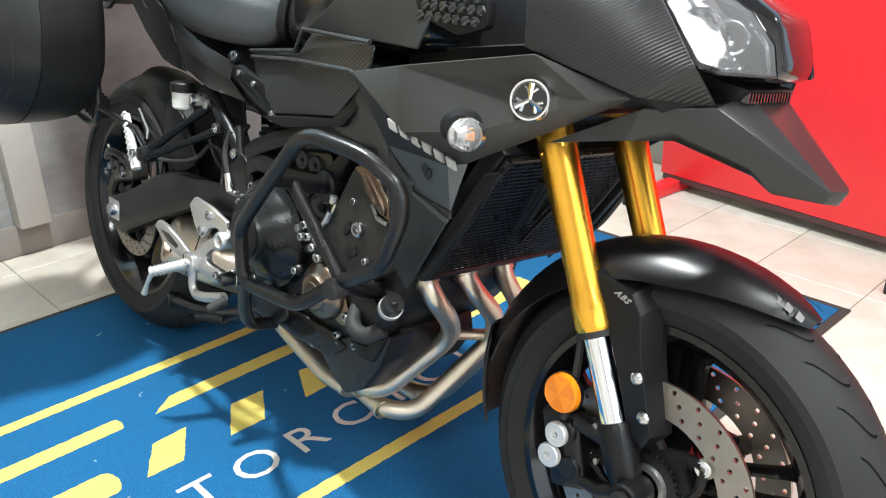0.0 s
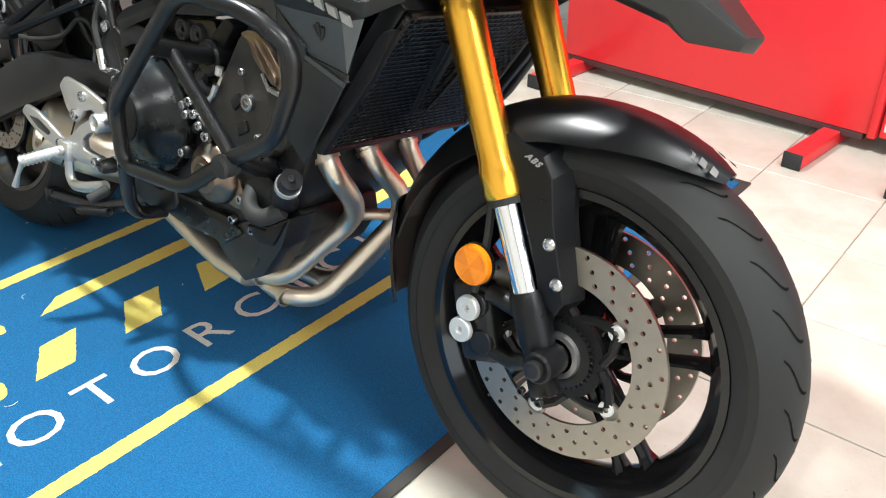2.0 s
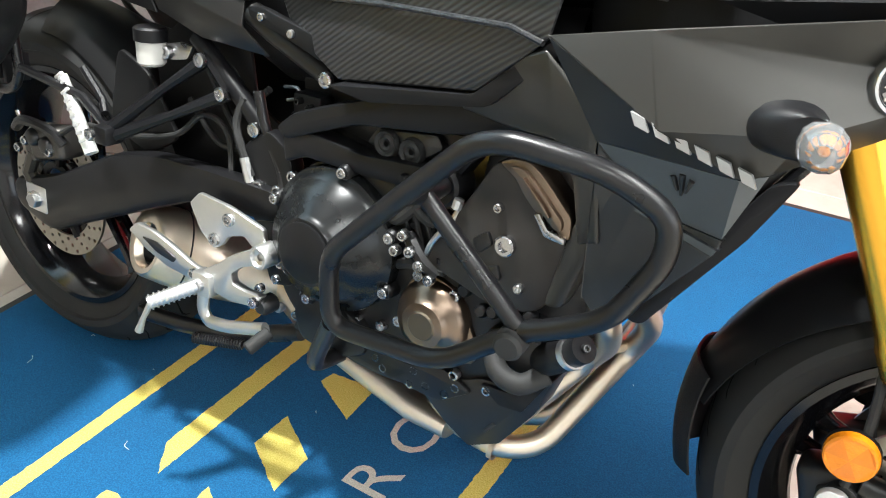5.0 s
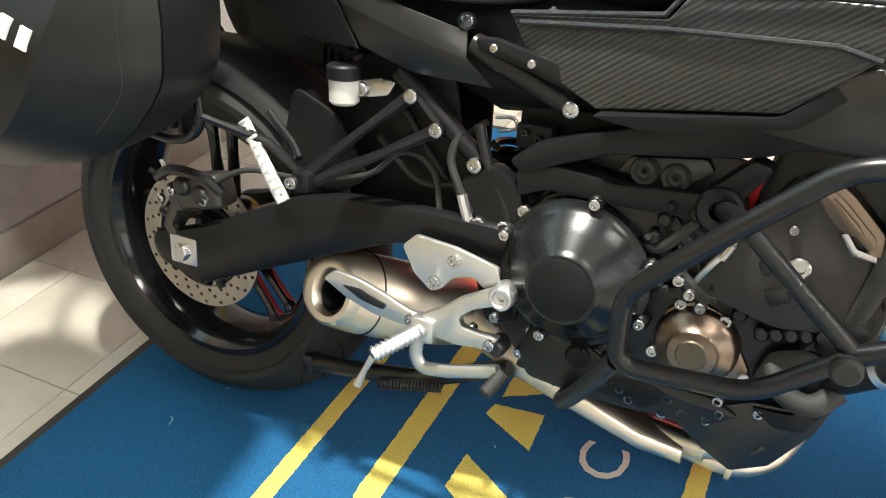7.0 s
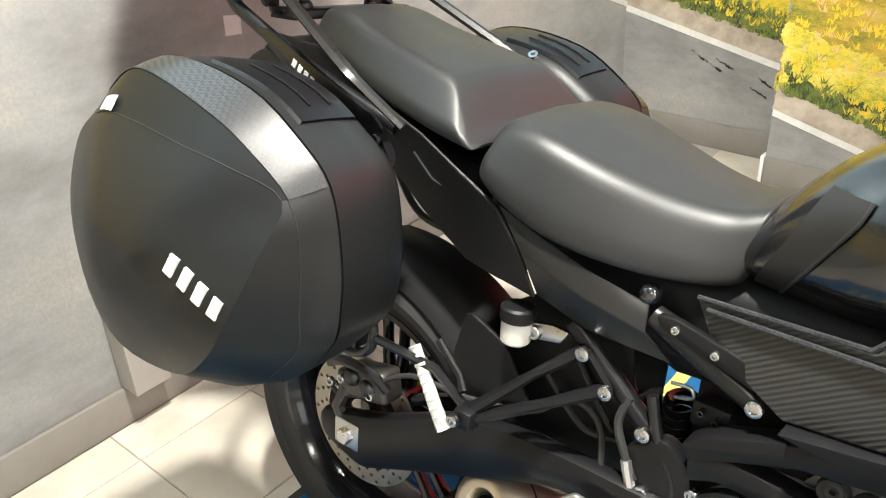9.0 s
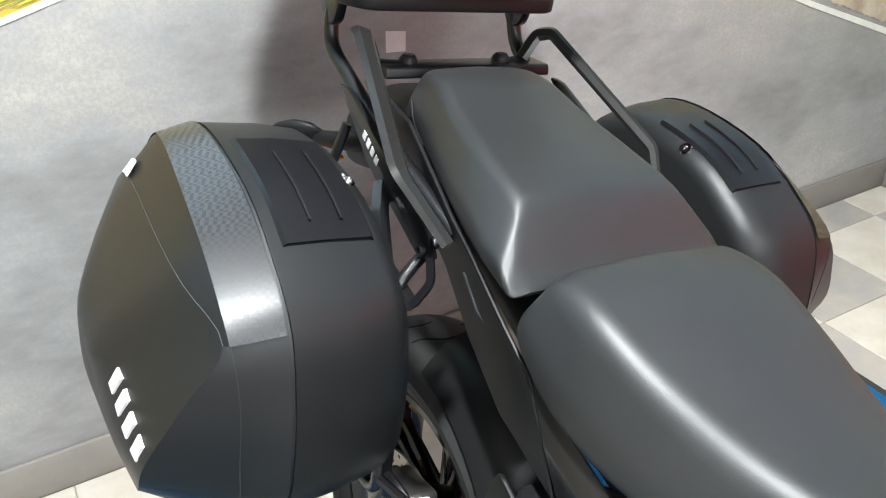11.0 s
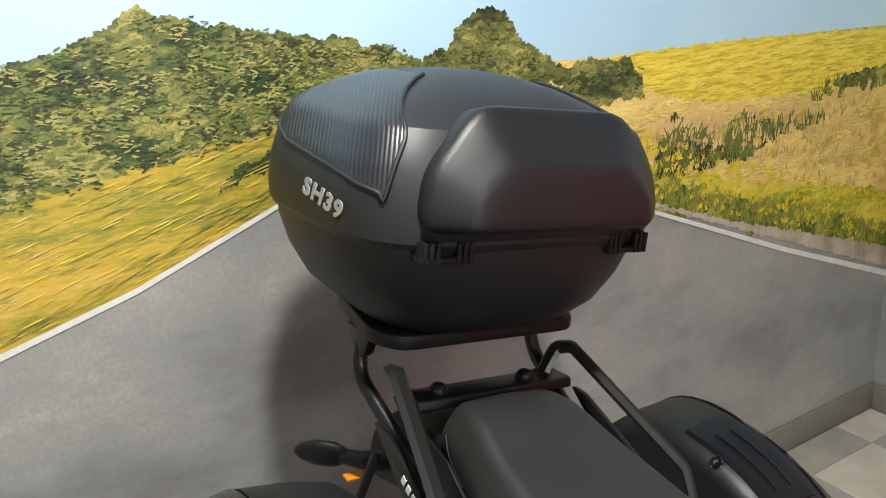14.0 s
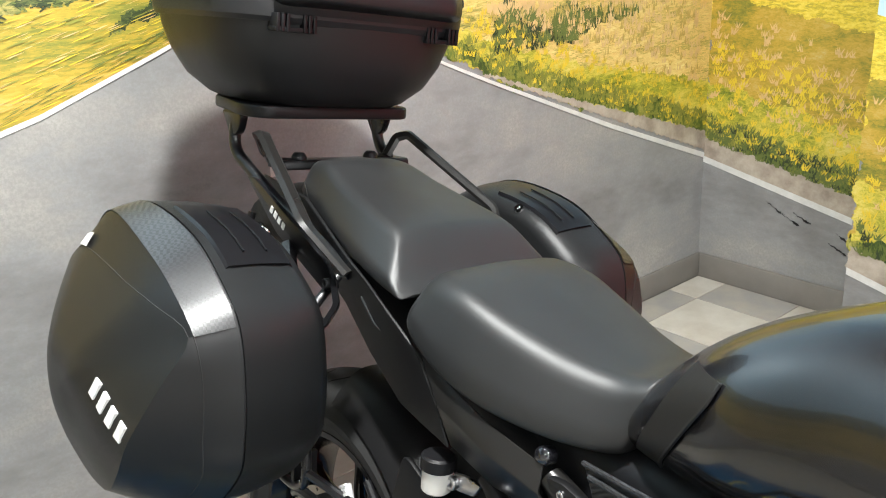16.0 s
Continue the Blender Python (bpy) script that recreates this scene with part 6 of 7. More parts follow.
# engine guard
GR = 0.0118
ring_pts = [(0.984, -0.243, 0.459), (0.893, -0.255, 0.390), (0.742, -0.260, 0.383), (0.744, -0.271, 0.482), (0.845, -0.285, 0.582), (0.930, -0.296, 0.662), (0.968, -0.300, 0.676), (1.066, -0.284, 0.667), (1.120, -0.268, 0.636), (1.122, -0.262, 0.594), (1.078, -0.250, 0.512), (1.030, -0.245, 0.482), (0.986, -0.243, 0.460)]
gd = part("engine_guard", tube(fillet(ring_pts, 0.030, 5), GR, 14), POWDER, bike, "black tubular engine guard")
part("guard_brace", tube([(0.853, -0.246, 0.576), (0.979, -0.243, 0.463)], 0.0105, 12), POWDER, gd)
part("guard_leg", tube(fillet([(0.742, -0.258, 0.386), (0.690, -0.222, 0.300), (0.663, -0.190, 0.262), (0.668, -0.140, 0.258)], 0.03), GR, 12), POWDER, gd)
part("guard_arm", tube([(0.852, -0.284, 0.588), (0.845, -0.220, 0.572), (0.818, -0.150, 0.556)], GR, 12), POWDER, gd)
part("guard_stay", tube([(0.985, -0.244, 0.455), (0.97, -0.19, 0.43), (0.955, -0.13, 0.41)], 0.012, 12), POWDER, gd)
part("end_cap", lathe([(0, 0.006), (0.013, 0.006), (0.017, 0.002), (0.018, -0.02), (0, -0.02)], (0.978, -0.258, 0.446), (0.1, -1, -0.1), 20), RUBBERPART, gd)
for s in (1,):
    part("engine_guard", tube(fillet([(x, -y, z) for x, y, z in ring_pts], 0.030, 5), GR, 14), POWDER, bike, "black tubular engine guard")


# ---- bodywork ----
def shell_mesh(loop, crown):
    """A thin domed pane over a closed loop."""
    bm = bmesh.new()
    V = [bm.verts.new(p) for p in loop]
    c = bm.verts.new(crown)
    for i in range(len(V)):
        bm.faces.new((V[i], V[(i + 1) % len(V)], c))
    return bm


TANK = smooth_secs([(0.545, 0, 0.085, 0.760, 0.800, 2.4), (0.580, 0, 0.110, 0.755, 0.865, 2.5), (0.630, 0, 0.126, 0.750, 0.918, 2.6), (0.700, 0, 0.148, 0.748, 0.960, 2.6), (0.800, 0, 0.154, 0.752, 0.998, 2.6), (0.920, 0, 0.178, 0.760, 1.012, 2.6), (1.040, 0, 0.165, 0.775, 1.000, 2.6), (1.120, 0, 0.12, 0.80, 0.96, 2.6)], 4)
tank = body("fuel_tank", TANK, TANKBLACK, bike, "deep black fuel tank", 32)


def tank_y(x, z):
    """Half width of the tank at x and z."""
    for a, b in zip(TANK, TANK[1:]):
        if a[0] <= x <= b[0]:
            f = (x - a[0]) / (b[0] - a[0])
            hw, zb, zt, q = (a[i] + (b[i] - a[i]) * f for i in (2, 3, 4, 5))
            w = min(abs((z - (zb + zt) / 2) / ((zt - zb) / 2)), 0.999)
            return hw * (1 - w ** q) ** (1 / q)
    return 0.0


for s in (-1, 1):
    zs = [0.768 + 0.135 * k / 12 for k in range(13)]
    back = [float(np.interp(z, (0.766, 0.84, 0.897, 0.96), (0.572, 0.608, 0.632, 0.668))) for z in zs]
    fore = [float(np.interp(z, (0.758, 0.809, 0.879, 0.905), (0.600, 0.634, 0.676, 0.684))) for z in zs]
    grid_ = [[Vector((x, s * (tank_y(x, z) + 0.0035), z)) for x in np.linspace(a, b, 7)] for z, a, b in zip(zs, back, fore)]
    cv = part("tank_cover", skin(grid_, 0.003), TANKCOVER, tank, "matt black rear tank cover", 40)
    part("cover_edge", tube([r[-1] for r in grid_], 0.0022, 6), DARKMARK, cv)

for s in (-1, 1):
    Y = lambda a: s * a
    cp = shell("side_panel", [(0.528, Y(0.125), 0.742), (0.725, Y(0.160), 0.762), (0.752, Y(0.154), 0.800), (0.955, Y(0.192), 0.800), (0.945, Y(0.192), 0.752), (0.862, Y(0.180), 0.682), (0.655, Y(0.155), 0.650), (0.560, Y(0.130), 0.690)], [(0, 1, 6, 7), (1, 2, 3, 4), (1, 4, 5, 6)], CARBON, bike, "ribbed carbon-look side panel", 0.005, 0.003)
    part("panel_ridge", tube([(0.545, Y(0.1345), 0.737), (0.725, Y(0.1665), 0.752), (0.90, Y(0.188), 0.757), (0.942, Y(0.196), 0.748)], 0.0035, 8), CARBON2, cp)
    part("panel_ridge", tube([(0.530, Y(0.1285), 0.746), (0.722, Y(0.1645), 0.767), (0.752, Y(0.1725), 0.804), (0.95, Y(0.1945), 0.804)], 0.0035, 8), CARBON2, cp)
    plate("lower_lip", [(0.655, 0.648), (0.86, 0.678), (0.945, 0.75), (0.955, 0.738), (0.88, 0.668), (0.72, 0.640)], min(Y(0.125), Y(0.182)), max(Y(0.125), Y(0.182)), PLASTIC, cp, r=0.01, bevel=0.005)
    tb = shell("tank_flank", [(0.752, Y(0.166), 0.806), (0.955, Y(0.190), 0.806), (1.06, Y(0.205), 0.806), (1.09, Y(0.190), 0.90), (1.00, Y(0.185), 0.915), (0.86, Y(0.178), 0.87)], [(0, 1, 5), (1, 2, 3, 4), (1, 4, 5)], MATT2, bike, "graphite tank flank panel", 0.004, 0.003)
    # faceted side fairing
    V = [(0.964, 0.238, 0.764), (1.060, 0.234, 0.784), (1.265, 0.208, 0.824), (1.362, 0.130, 0.787), (1.250, 0.184, 0.716), (1.181, 0.210, 0.676), (1.153, 0.204, 0.605), (1.048, 0.166, 0.453), (1.020, 0.176, 0.490), (1.018, 0.205, 0.668), (1.085, 0.243, 0.701), (1.205, 0.240, 0.722), (1.325, 0.167, 0.778), (1.160, 0.225, 0.670)]
    V = [(x, Y(y), z) for x, y, z in V]
    fa = shell("side_fairing", V, [(0, 1, 10), (1, 2, 12), (1, 12, 11, 10), (2, 3, 12), (12, 3, 4), (12, 4, 11), (11, 4, 5), (10, 11, 5, 13)], MATT, bike, "faceted matt graphite side fairing", 0.004, 0.003)
    V += [(1.066, Y(0.192), 0.622), (1.066, Y(0.190), 0.612), (1.1515, Y(0.2025), 0.594), (1.064, Y(0.1895), 0.606), (1.148, Y(0.2015), 0.587)]
    lo = shell("lower_fairing", V, [(0, 10, 13, 9), (15, 6, 16), (17, 18, 7, 8), (9, 14, 8), (14, 15, 17, 8)], MATT2, fa, "dark lower fairing leg", 0.004, 0.002)
    shell("slate_panel", V, [(9, 13, 14), (13, 5, 6), (14, 13, 6, 15)], BAND, lo, "slate grey painted fairing panel", 0.004)
    shell("slate_line", V, [(15, 16, 18, 17)], BAND, lo, "thin slate grey line", 0.004)
    def on_plane(i0, i1, i2, x, z, lift=0.0012):
        a, b, c = (vv(V[q]) for q in (i0, i1, i2))
        n = (b - a).cross(c - a)
        return Vector((x, a.y - (n.x * (x - a.x) + n.z * (z - a.z)) / n.y + Y(lift), z))
    for q in (-1, 0, 1):
        a = on_plane(14, 13, 6, 1.108 + 0.0095 * q, 0.660 - 0.004 * abs(q), 0.002)
        part("emblem_bar", tube([a, on_plane(14, 13, 6, 1.108 + 0.004 * q, 0.638 + 0.004 * abs(q), 0.002)], [0.0032, 0.0018], 6), DARKMARK, lo, "dark slanting emblem bar")
    # word mark as slanting bars
    for k in range(6):
        c = Vector((1.068, Y(0.2440), 0.7060)).lerp(Vector((1.166, Y(0.2260), 0.6740)), k / 5)
        u, w, o = Vector((0.0088, Y(-0.0014), -0.0029)), Vector((-0.0050, Y(0.0005), 0.0078)), Vector((0, Y(0.0012), 0))
        q = [c - u * 0.85 - w * 0.8, c + u * 0.60 - w * 0.8, c + u * 0.85 + w * 0.8, c - u * 0.60 + w * 0.8]
        part("word_mark_bar", rings(bmesh.new(), [[p + o for p in q], [p - o * 3 for p in q]]), GREYMARK, fa, "silver bar of a word mark", 0)
    bc = Vector((1.262, Y(0.2000), 0.770))
    ax = Vector((0.42, Y(1), 0.12))
    bg = part("round_badge", lathe([(0, 0.003), (0.0205, 0.003), (0.022, 0.0055), (0.0245, 0.0055), (0.026, 0.003), (0.026, -0.008), (0, -0.008)], bc, ax, 40), CHROME, fa, "round chrome badge")
    part("badge_field", lathe([(0, 0.0036), (0.0203, 0.0036), (0.0203, 0.002)], bc, ax, 32), DARKMARK, bg)
    x_, y_, z_ = axes(ax)
    for k in range(3):
        a = radians(90 + 120 * k)
        d = x_ * math.cos(a) + y_ * math.sin(a)
        e = bc + z_ * 0.0044
        part("emblem_spoke", tube([e, e + d * 0.0195], [0.0024, 0.0040], 6), CHROME, bg)
        for q in (-0.5, 0.5):
            d2 = x_ * math.cos(a + q) + y_ * math.sin(a + q)
            part("emblem_tine", tube([e + d * 0.008, e + d2 * 0.017], 0.0022, 6), CHROME, bg)
    # indicator
    sc = Vector((1.192, Y(0.246), 0.726))
    ind = part("indicator", rings(bmesh.new(), [super_loop(sc + Vector((dx, Y(d), 0)), (1, 0, 0.2), (-0.2, 0, 1), a, b, 2.2, 20) for dx, d, a, b in ((-0.004, -0.012, 0.033, 0.023), (0, 0.002, 0.030, 0.020), (0.010, 0.010, 0.024, 0.019), (0.018, 0.014, 0.020, 0.018))]), PLASTIC, fa, "black indicator housing with clear lens")
    lc = sc + Vector((0.030, Y(0.014), -0.003))
    part("reflector", lathe([(0, 0.001), (0.010, 0.003), (0.0165, 0.006), (0.0180, 0.006), (0.0180, -0.004), (0, -0.004)], lc - Vector((0, Y(0.006), 0)), (0.35, Y(1), 0), 20), LAMPBOWL, ind)
    part("lens", rings(bmesh.new(), [super_loop(lc + Vector((dx, Y(d), 0)), (1, 0, 0), (0, 0, 1), a, b, 2.4, 12) for dx, d, a, b in ((-0.004, -0.008, 0.0190, 0.0200), (0.000, 0.004, 0.0195, 0.0205), (0.003, 0.019, 0.0160, 0.0165), (0.005, 0.031, 0.0085, 0.0085))]), LENSMILK, ind, "clear indicator lens", 12)
    part("bulb", lathe([(0, 0.010), (0.003, 0.009), (0.0045, 0.004), (0.0045, 0.0), (0, 0.0)], lc + Vector((0.002, Y(0.0), 0)), (0.35, Y(1), 0), 14), AMBER, ind)
    # nose flank and lamps
    nf = shell("nose_flank", [(1.235, Y(0.200), 0.905), (1.362, Y(0.138), 0.920), (1.434, Y(0.138), 0.832), (1.445, Y(0.092), 0.788), (1.378, Y(0.152), 0.790), (1.245, Y(0.205), 0.830)], [(0, 1, 2), (0, 2, 5), (5, 2, 4), (2, 3, 4)], CARBONFINE, bike, "carbon-look nose flank", 0.004, 0.003)
    shell("nose_lower", [(1.10, Y(0.190), 0.812), (1.245, Y(0.200), 0.832), (1.38, Y(0.148), 0.792), (1.446, Y(0.088), 0.788), (1.40, Y(0.110), 0.768), (1.20, Y(0.180), 0.790)], [(0, 1, 5), (1, 2, 4, 5), (2, 3, 4)], PLASTIC, nf, "black lower nose panel", 0.004)
    hl = [vv((x, Y(y), z)) for x, y, z in ((1.362, 0.132, 0.915), (1.432, 0.132, 0.835), (1.452, 0.120, 0.829), (1.482, 0.050, 0.829), (1.472, 0.050, 0.862), (1.441, 0.050, 0.893), (1.388, 0.066, 0.925))]
    hc_ = sum(hl, Vector()) / len(hl)
    back = [hc_ + (p - hc_) * 0.72 + Vector((-0.040, Y(-0.018), -0.004)) for p in hl]
    hs = part("headlight", rings(bmesh.new(), [hl, back]), [LAMPBOWL], bike, "angular headlight with chrome reflector", 20)
    fcs = bmesh.new()
    fcs.from_mesh(hs.data)
    front = max(fcs.faces, key=lambda f: f.calc_center_median().x if len(f.verts) == len(hl) else -9)
    bmesh.ops.delete(fcs, geom=[front], context="FACES_ONLY")
    fcs.to_mesh(hs.data)
    fcs.free()
    part("headlight_rim", tube(hl + hl[:1], 0.0045, 8), GLOSS, hs)
    part("lens", shell_mesh([p + Vector((0.004, Y(0.002), 0.001)) for p in hl], hc_ + Vector((0.014, Y(0.008), 0.004))), LENS, hs, "clear lens")
    for u, w, r in ((0.34, 0.42, 0.024), (0.66, 0.40, 0.020)):
        c = hl[1].lerp(hl[3], u).lerp(hl[0].lerp(hl[5], u), w) + Vector((-0.020, Y(-0.010), 0))
        bw = part("reflector_bowl", lathe([(r * 0.3, -0.018), (r * 0.7, -0.012), (r, 0.0), (r * 1.12, 0.001), (r * 1.12, -0.006)], c, (0.75, Y(0.62), -0.15), 24), CHROME, hs)
        part("bulb_shield", lathe([(0, 0.004), (r * 0.3, 0.002), (r * 0.34, -0.016), (0, -0.016)], c, (0.75, Y(0.62), -0.15), 16), GLOSS, bw)
    part("headlight_bar", tube([hl[0].lerp(hl[6], 0.5) + Vector((-0.012, 0, -0.004)), hl[2].lerp(hl[3], 0.4) + Vector((-0.012, 0, 0.006))], [0.003, 0.006, 0.003], 8), LAMPBOWL, hs)
    hx = part("honeycomb_panel", prism(closed_fillet([(1.030, 0.880), (1.050, 0.848), (1.125, 0.830), (1.175, 0.845), (1.17, 0.885)], 0.01), min(Y(0.180), Y(0.196)), max(Y(0.180), Y(0.196)), "xz", 0.003), PLASTIC, bike, "black honeycomb air intake panel")
    for r_ in range(3):
        for k in range(7):
            cx, cz = 1.052 + 0.017 * k + 0.0085 * (r_ % 2), 0.850 + 0.0145 * r_
            if cz < 0.838 + 0.3 * max(0, 1.075 - cx):
                continue
            part("hexagon", lathe([(0, 0.003), (0.0065, 0.003), (0.0078, 0.0), (0, 0)], (cx, Y(0.196), cz), (0, Y(1), 0), 6), CARBON, hx)
grille = part("nose_grille", prism([(1.392, 0.786), (1.452, 0.792), (1.468, 0.812), (1.40, 0.824)], -0.070, 0.050, "xz", 0.004), PLASTIC, bike, "slatted grille under the headlights")
for k in range(15):
    y = -0.064 + 0.0077 * k
    part("grille_slat", box((1.435, y - 0.0018, 0.796), (1.4665, y + 0.0018, 0.808), 0.0006), GLOSS, grille)
part("nose_centre", prism(closed_fillet([(1.36, 0.960), (1.43, 0.918), (1.474, 0.893), (1.490, 0.846), (1.488, 0.825), (1.44, 0.812), (1.34, 0.812), (1.32, 0.95)], 0.012), -0.048, 0.040, "xz", 0.008), GLOSS, bike, "gloss black nose centre")
bk_v = [(1.245, 0.138, 0.712), (1.373, 0.132, 0.777), (1.447, 0.098, 0.789), (1.460, 0.0, 0.800), (1.566, 0.026, 0.712), (1.575, 0.0, 0.713), (1.558, 0.027, 0.697), (1.508, 0.050, 0.699), (1.484, 0.056, 0.715), (1.402, 0.098, 0.742), (1.355, 0.130, 0.735), (1.340, 0.0, 0.790), (1.566, 0.0, 0.694), (1.507, 0.061, 0.750), (1.505, 0.0, 0.753), (1.502, 0.032, 0.766), (1.400, 0.113, 0.756), (1.486, 0.070, 0.726), (1.455, 0.048, 0.806)]
tri = [(0, 1, 10), (1, 2, 16, 10), (2, 13, 17, 16), (10, 16, 9), (16, 17, 8, 9), (13, 4, 17), (17, 4, 6, 7), (17, 7, 8), (2, 18, 15, 13), (18, 3, 14, 15), (13, 15, 4), (15, 14, 5, 4), (4, 5, 12, 6), (1, 11, 3, 18, 2)]
bm = bmesh.new()
for sgn in (1, -1):
    VV = [bm.verts.new((x, sgn * y, z)) for x, y, z in bk_v]
    for f in tri:
        bm.faces.new([VV[i] for i in f])
bmesh.ops.remove_doubles(bm, verts=bm.verts, dist=1e-5)
bmesh.ops.recalc_face_normals(bm, faces=bm.faces)
bmesh.ops.solidify(bm, geom=list(bm.faces), thickness=0.005)
bmesh.ops.bevel(bm, geom=[e for e in bm.edges if len(e.link_faces) == 2 and e.calc_face_angle(0) > 0.3], offset=0.002, segments=2, profile=0.5, affect="EDGES", clamp_overlap=True)
bk = part("beak", bm, surf("smooth_graphite_beak", (0.034, 0.034, 0.034), 0.30, 0.4, var=0.08, scale=6), bike, "matt graphite pointed beak", 24)

# radiator with its guard
RADM = Matrix.Translation((1.122, 0, 0.590)) @ Matrix.Rotation(radians(33), 4, "Y")
rad = part("radiator", box((-0.020, -0.160, -0.125), (0.012, 0.160, 0.125), 0.005, m=RADM), CAST, bike, "black radiator behind a perforated guard")
grid = bmesh.new()
for k in range(31):
    z = -0.117 + 0.0078 * k
    tube([RADM @ Vector((0.020, -0.155, z)), RADM @ Vector((0.020, 0.155, z))], 0.0015, 4, grid)
    for j in range(22):
        y = -0.150 + 0.0142 * j + (0.0071 if k % 2 else 0)
        if k < 30 and abs(y) < 0.155:
            tube([RADM @ Vector((0.020, y, z)), RADM @ Vector((0.020, y + 0.002, z + 0.0078))], 0.0013, 4, grid)
gg = part("guard_mesh", grid, POWDER, rad)
gg["kind"] = "stuff"
gf = bmesh.new()
for a, b in (((-0.158, -0.122), (0.158, -0.122)), ((-0.158, 0.122), (0.158, 0.122)), ((-0.158, -0.122), (-0.158, 0.122)), ((0.158, -0.122), (0.158, 0.122))):
    tube([RADM @ Vector((0.020, a[0], a[1])), RADM @ Vector((0.020, b[0], b[1]))], 0.005, 8, gf)
part("guard_frame", gf, POWDER, rad)
for k, (y0, z0, y1, z1) in enumerate(((-0.05, 0.075, -0.015, -0.07), (-0.028, 0.08, -0.008, -0.02), (0.028, 0.08, 0.008, -0.02), (0.05, 0.075, 0.015, -0.07))):
    part("emblem_bar", tube([RADM @ Vector((0.0225, y0, z0)), RADM @ Vector((0.0225, y1, z1))], [0.008, 0.004], 6, flat=0.5), SATIN, rad)
for s in (-1, 1):
    plate("radiator_shroud", [(1.070, 0.480), (1.088, 0.478), (1.170, 0.60), (1.205, 0.668), (1.18, 0.66), (1.13, 0.58)], min(s * 0.165, s * 0.178), max(s * 0.165, s * 0.178), PLASTIC, rad, r=0.01)
part("steering_head", tube([along((FX - 0.09, 0, FZ), 0.47), along((FX - 0.09, 0, FZ), 0.66)], 0.035, 16), SATIN, bike)
# hidden black bulkhead, added inside the fairing
part("hidden_bulkhead", prism(closed_fillet([(0.98, 0.62), (1.20, 0.72), (1.30, 0.80), (1.28, 0.92), (1.05, 0.92), (0.95, 0.80)], 0.03), -0.13, 0.13, "xz", 0.02), PLASTIC, bike, "black hidden bulkhead added inside the fairing")

# seats
def cushion(name, rows, r, crown, label):
    """A seat drawn along x: rows of (x low, x high, half width low, half width high, z low, z high), a rounded trapezium across."""
    loops = []
    for xb, xt, hb, ht, zb, zt in smooth_secs(rows, 5):
        h = max(zt - zb, 0.004)
        pts = closed_fillet([(-hb, zb), (hb, zb), (hb * 0.97 + ht * 0.03, zb + h * 0.30), (ht, zt), (0, zt + crown * min(1, h / 0.06)), (-ht, zt), (-hb * 0.97 - ht * 0.03, zb + h * 0.30)], min(r, h * 0.42), 5)
        loops.append([Vector((xb + (xt - xb) * (z - zb) / h, y, z)) for y, z in pts])
    return part(name, rings(bmesh.new(), loops), VINYL, bike, label, 45)


cushion("rider_seat", [(0.216, 0.224, 0.110, 0.090, 0.848, 0.866), (0.214, 0.228, 0.142, 0.112, 0.828, 0.882), (0.232, 0.242, 0.158, 0.126, 0.808, 0.892), (0.300, 0.302, 0.163, 0.136, 0.775, 0.886), (0.380, 0.380, 0.156, 0.126, 0.757, 0.864), (0.460, 0.460, 0.136, 0.106, 0.750, 0.844), (0.520, 0.522, 0.116, 0.090, 0.752, 0.838), (0.552, 0.560, 0.104, 0.082, 0.758, 0.846), (0.564, 0.572, 0.096, 0.076, 0.768, 0.850), (0.572, 0.578, 0.080, 0.062, 0.790, 0.838)], 0.026, 0.006, "black vinyl rider seat")
pill = cushion("pillion_seat", [(-0.176, -0.170, 0.064, 0.052, 0.940, 0.966), (-0.170, -0.156, 0.090, 0.076, 0.926, 0.984), (-0.110, -0.102, 0.105, 0.088, 0.908, 0.986), (-0.030, -0.030, 0.122, 0.098, 0.890, 0.966), (0.060, 0.060, 0.140, 0.108, 0.872, 0.946), (0.140, 0.115, 0.153, 0.112, 0.858, 0.934), (0.186, 0.140, 0.158, 0.114, 0.852, 0.924), (0.200, 0.166, 0.158, 0.128, 0.850, 0.898), (0.207, 0.186, 0.153, 0.136, 0.851, 0.876), (0.209, 0.200, 0.134, 0.124, 0.856, 0.864)], 0.016, 0.004, "black vinyl pillion seat")
part("seat_piping", tube(spline([(-0.150, -0.096, 0.945), (-0.12, -0.106, 0.925), (-0.07, -0.117, 0.912)], 5), 0.0011, 6), DARKALU, pill)

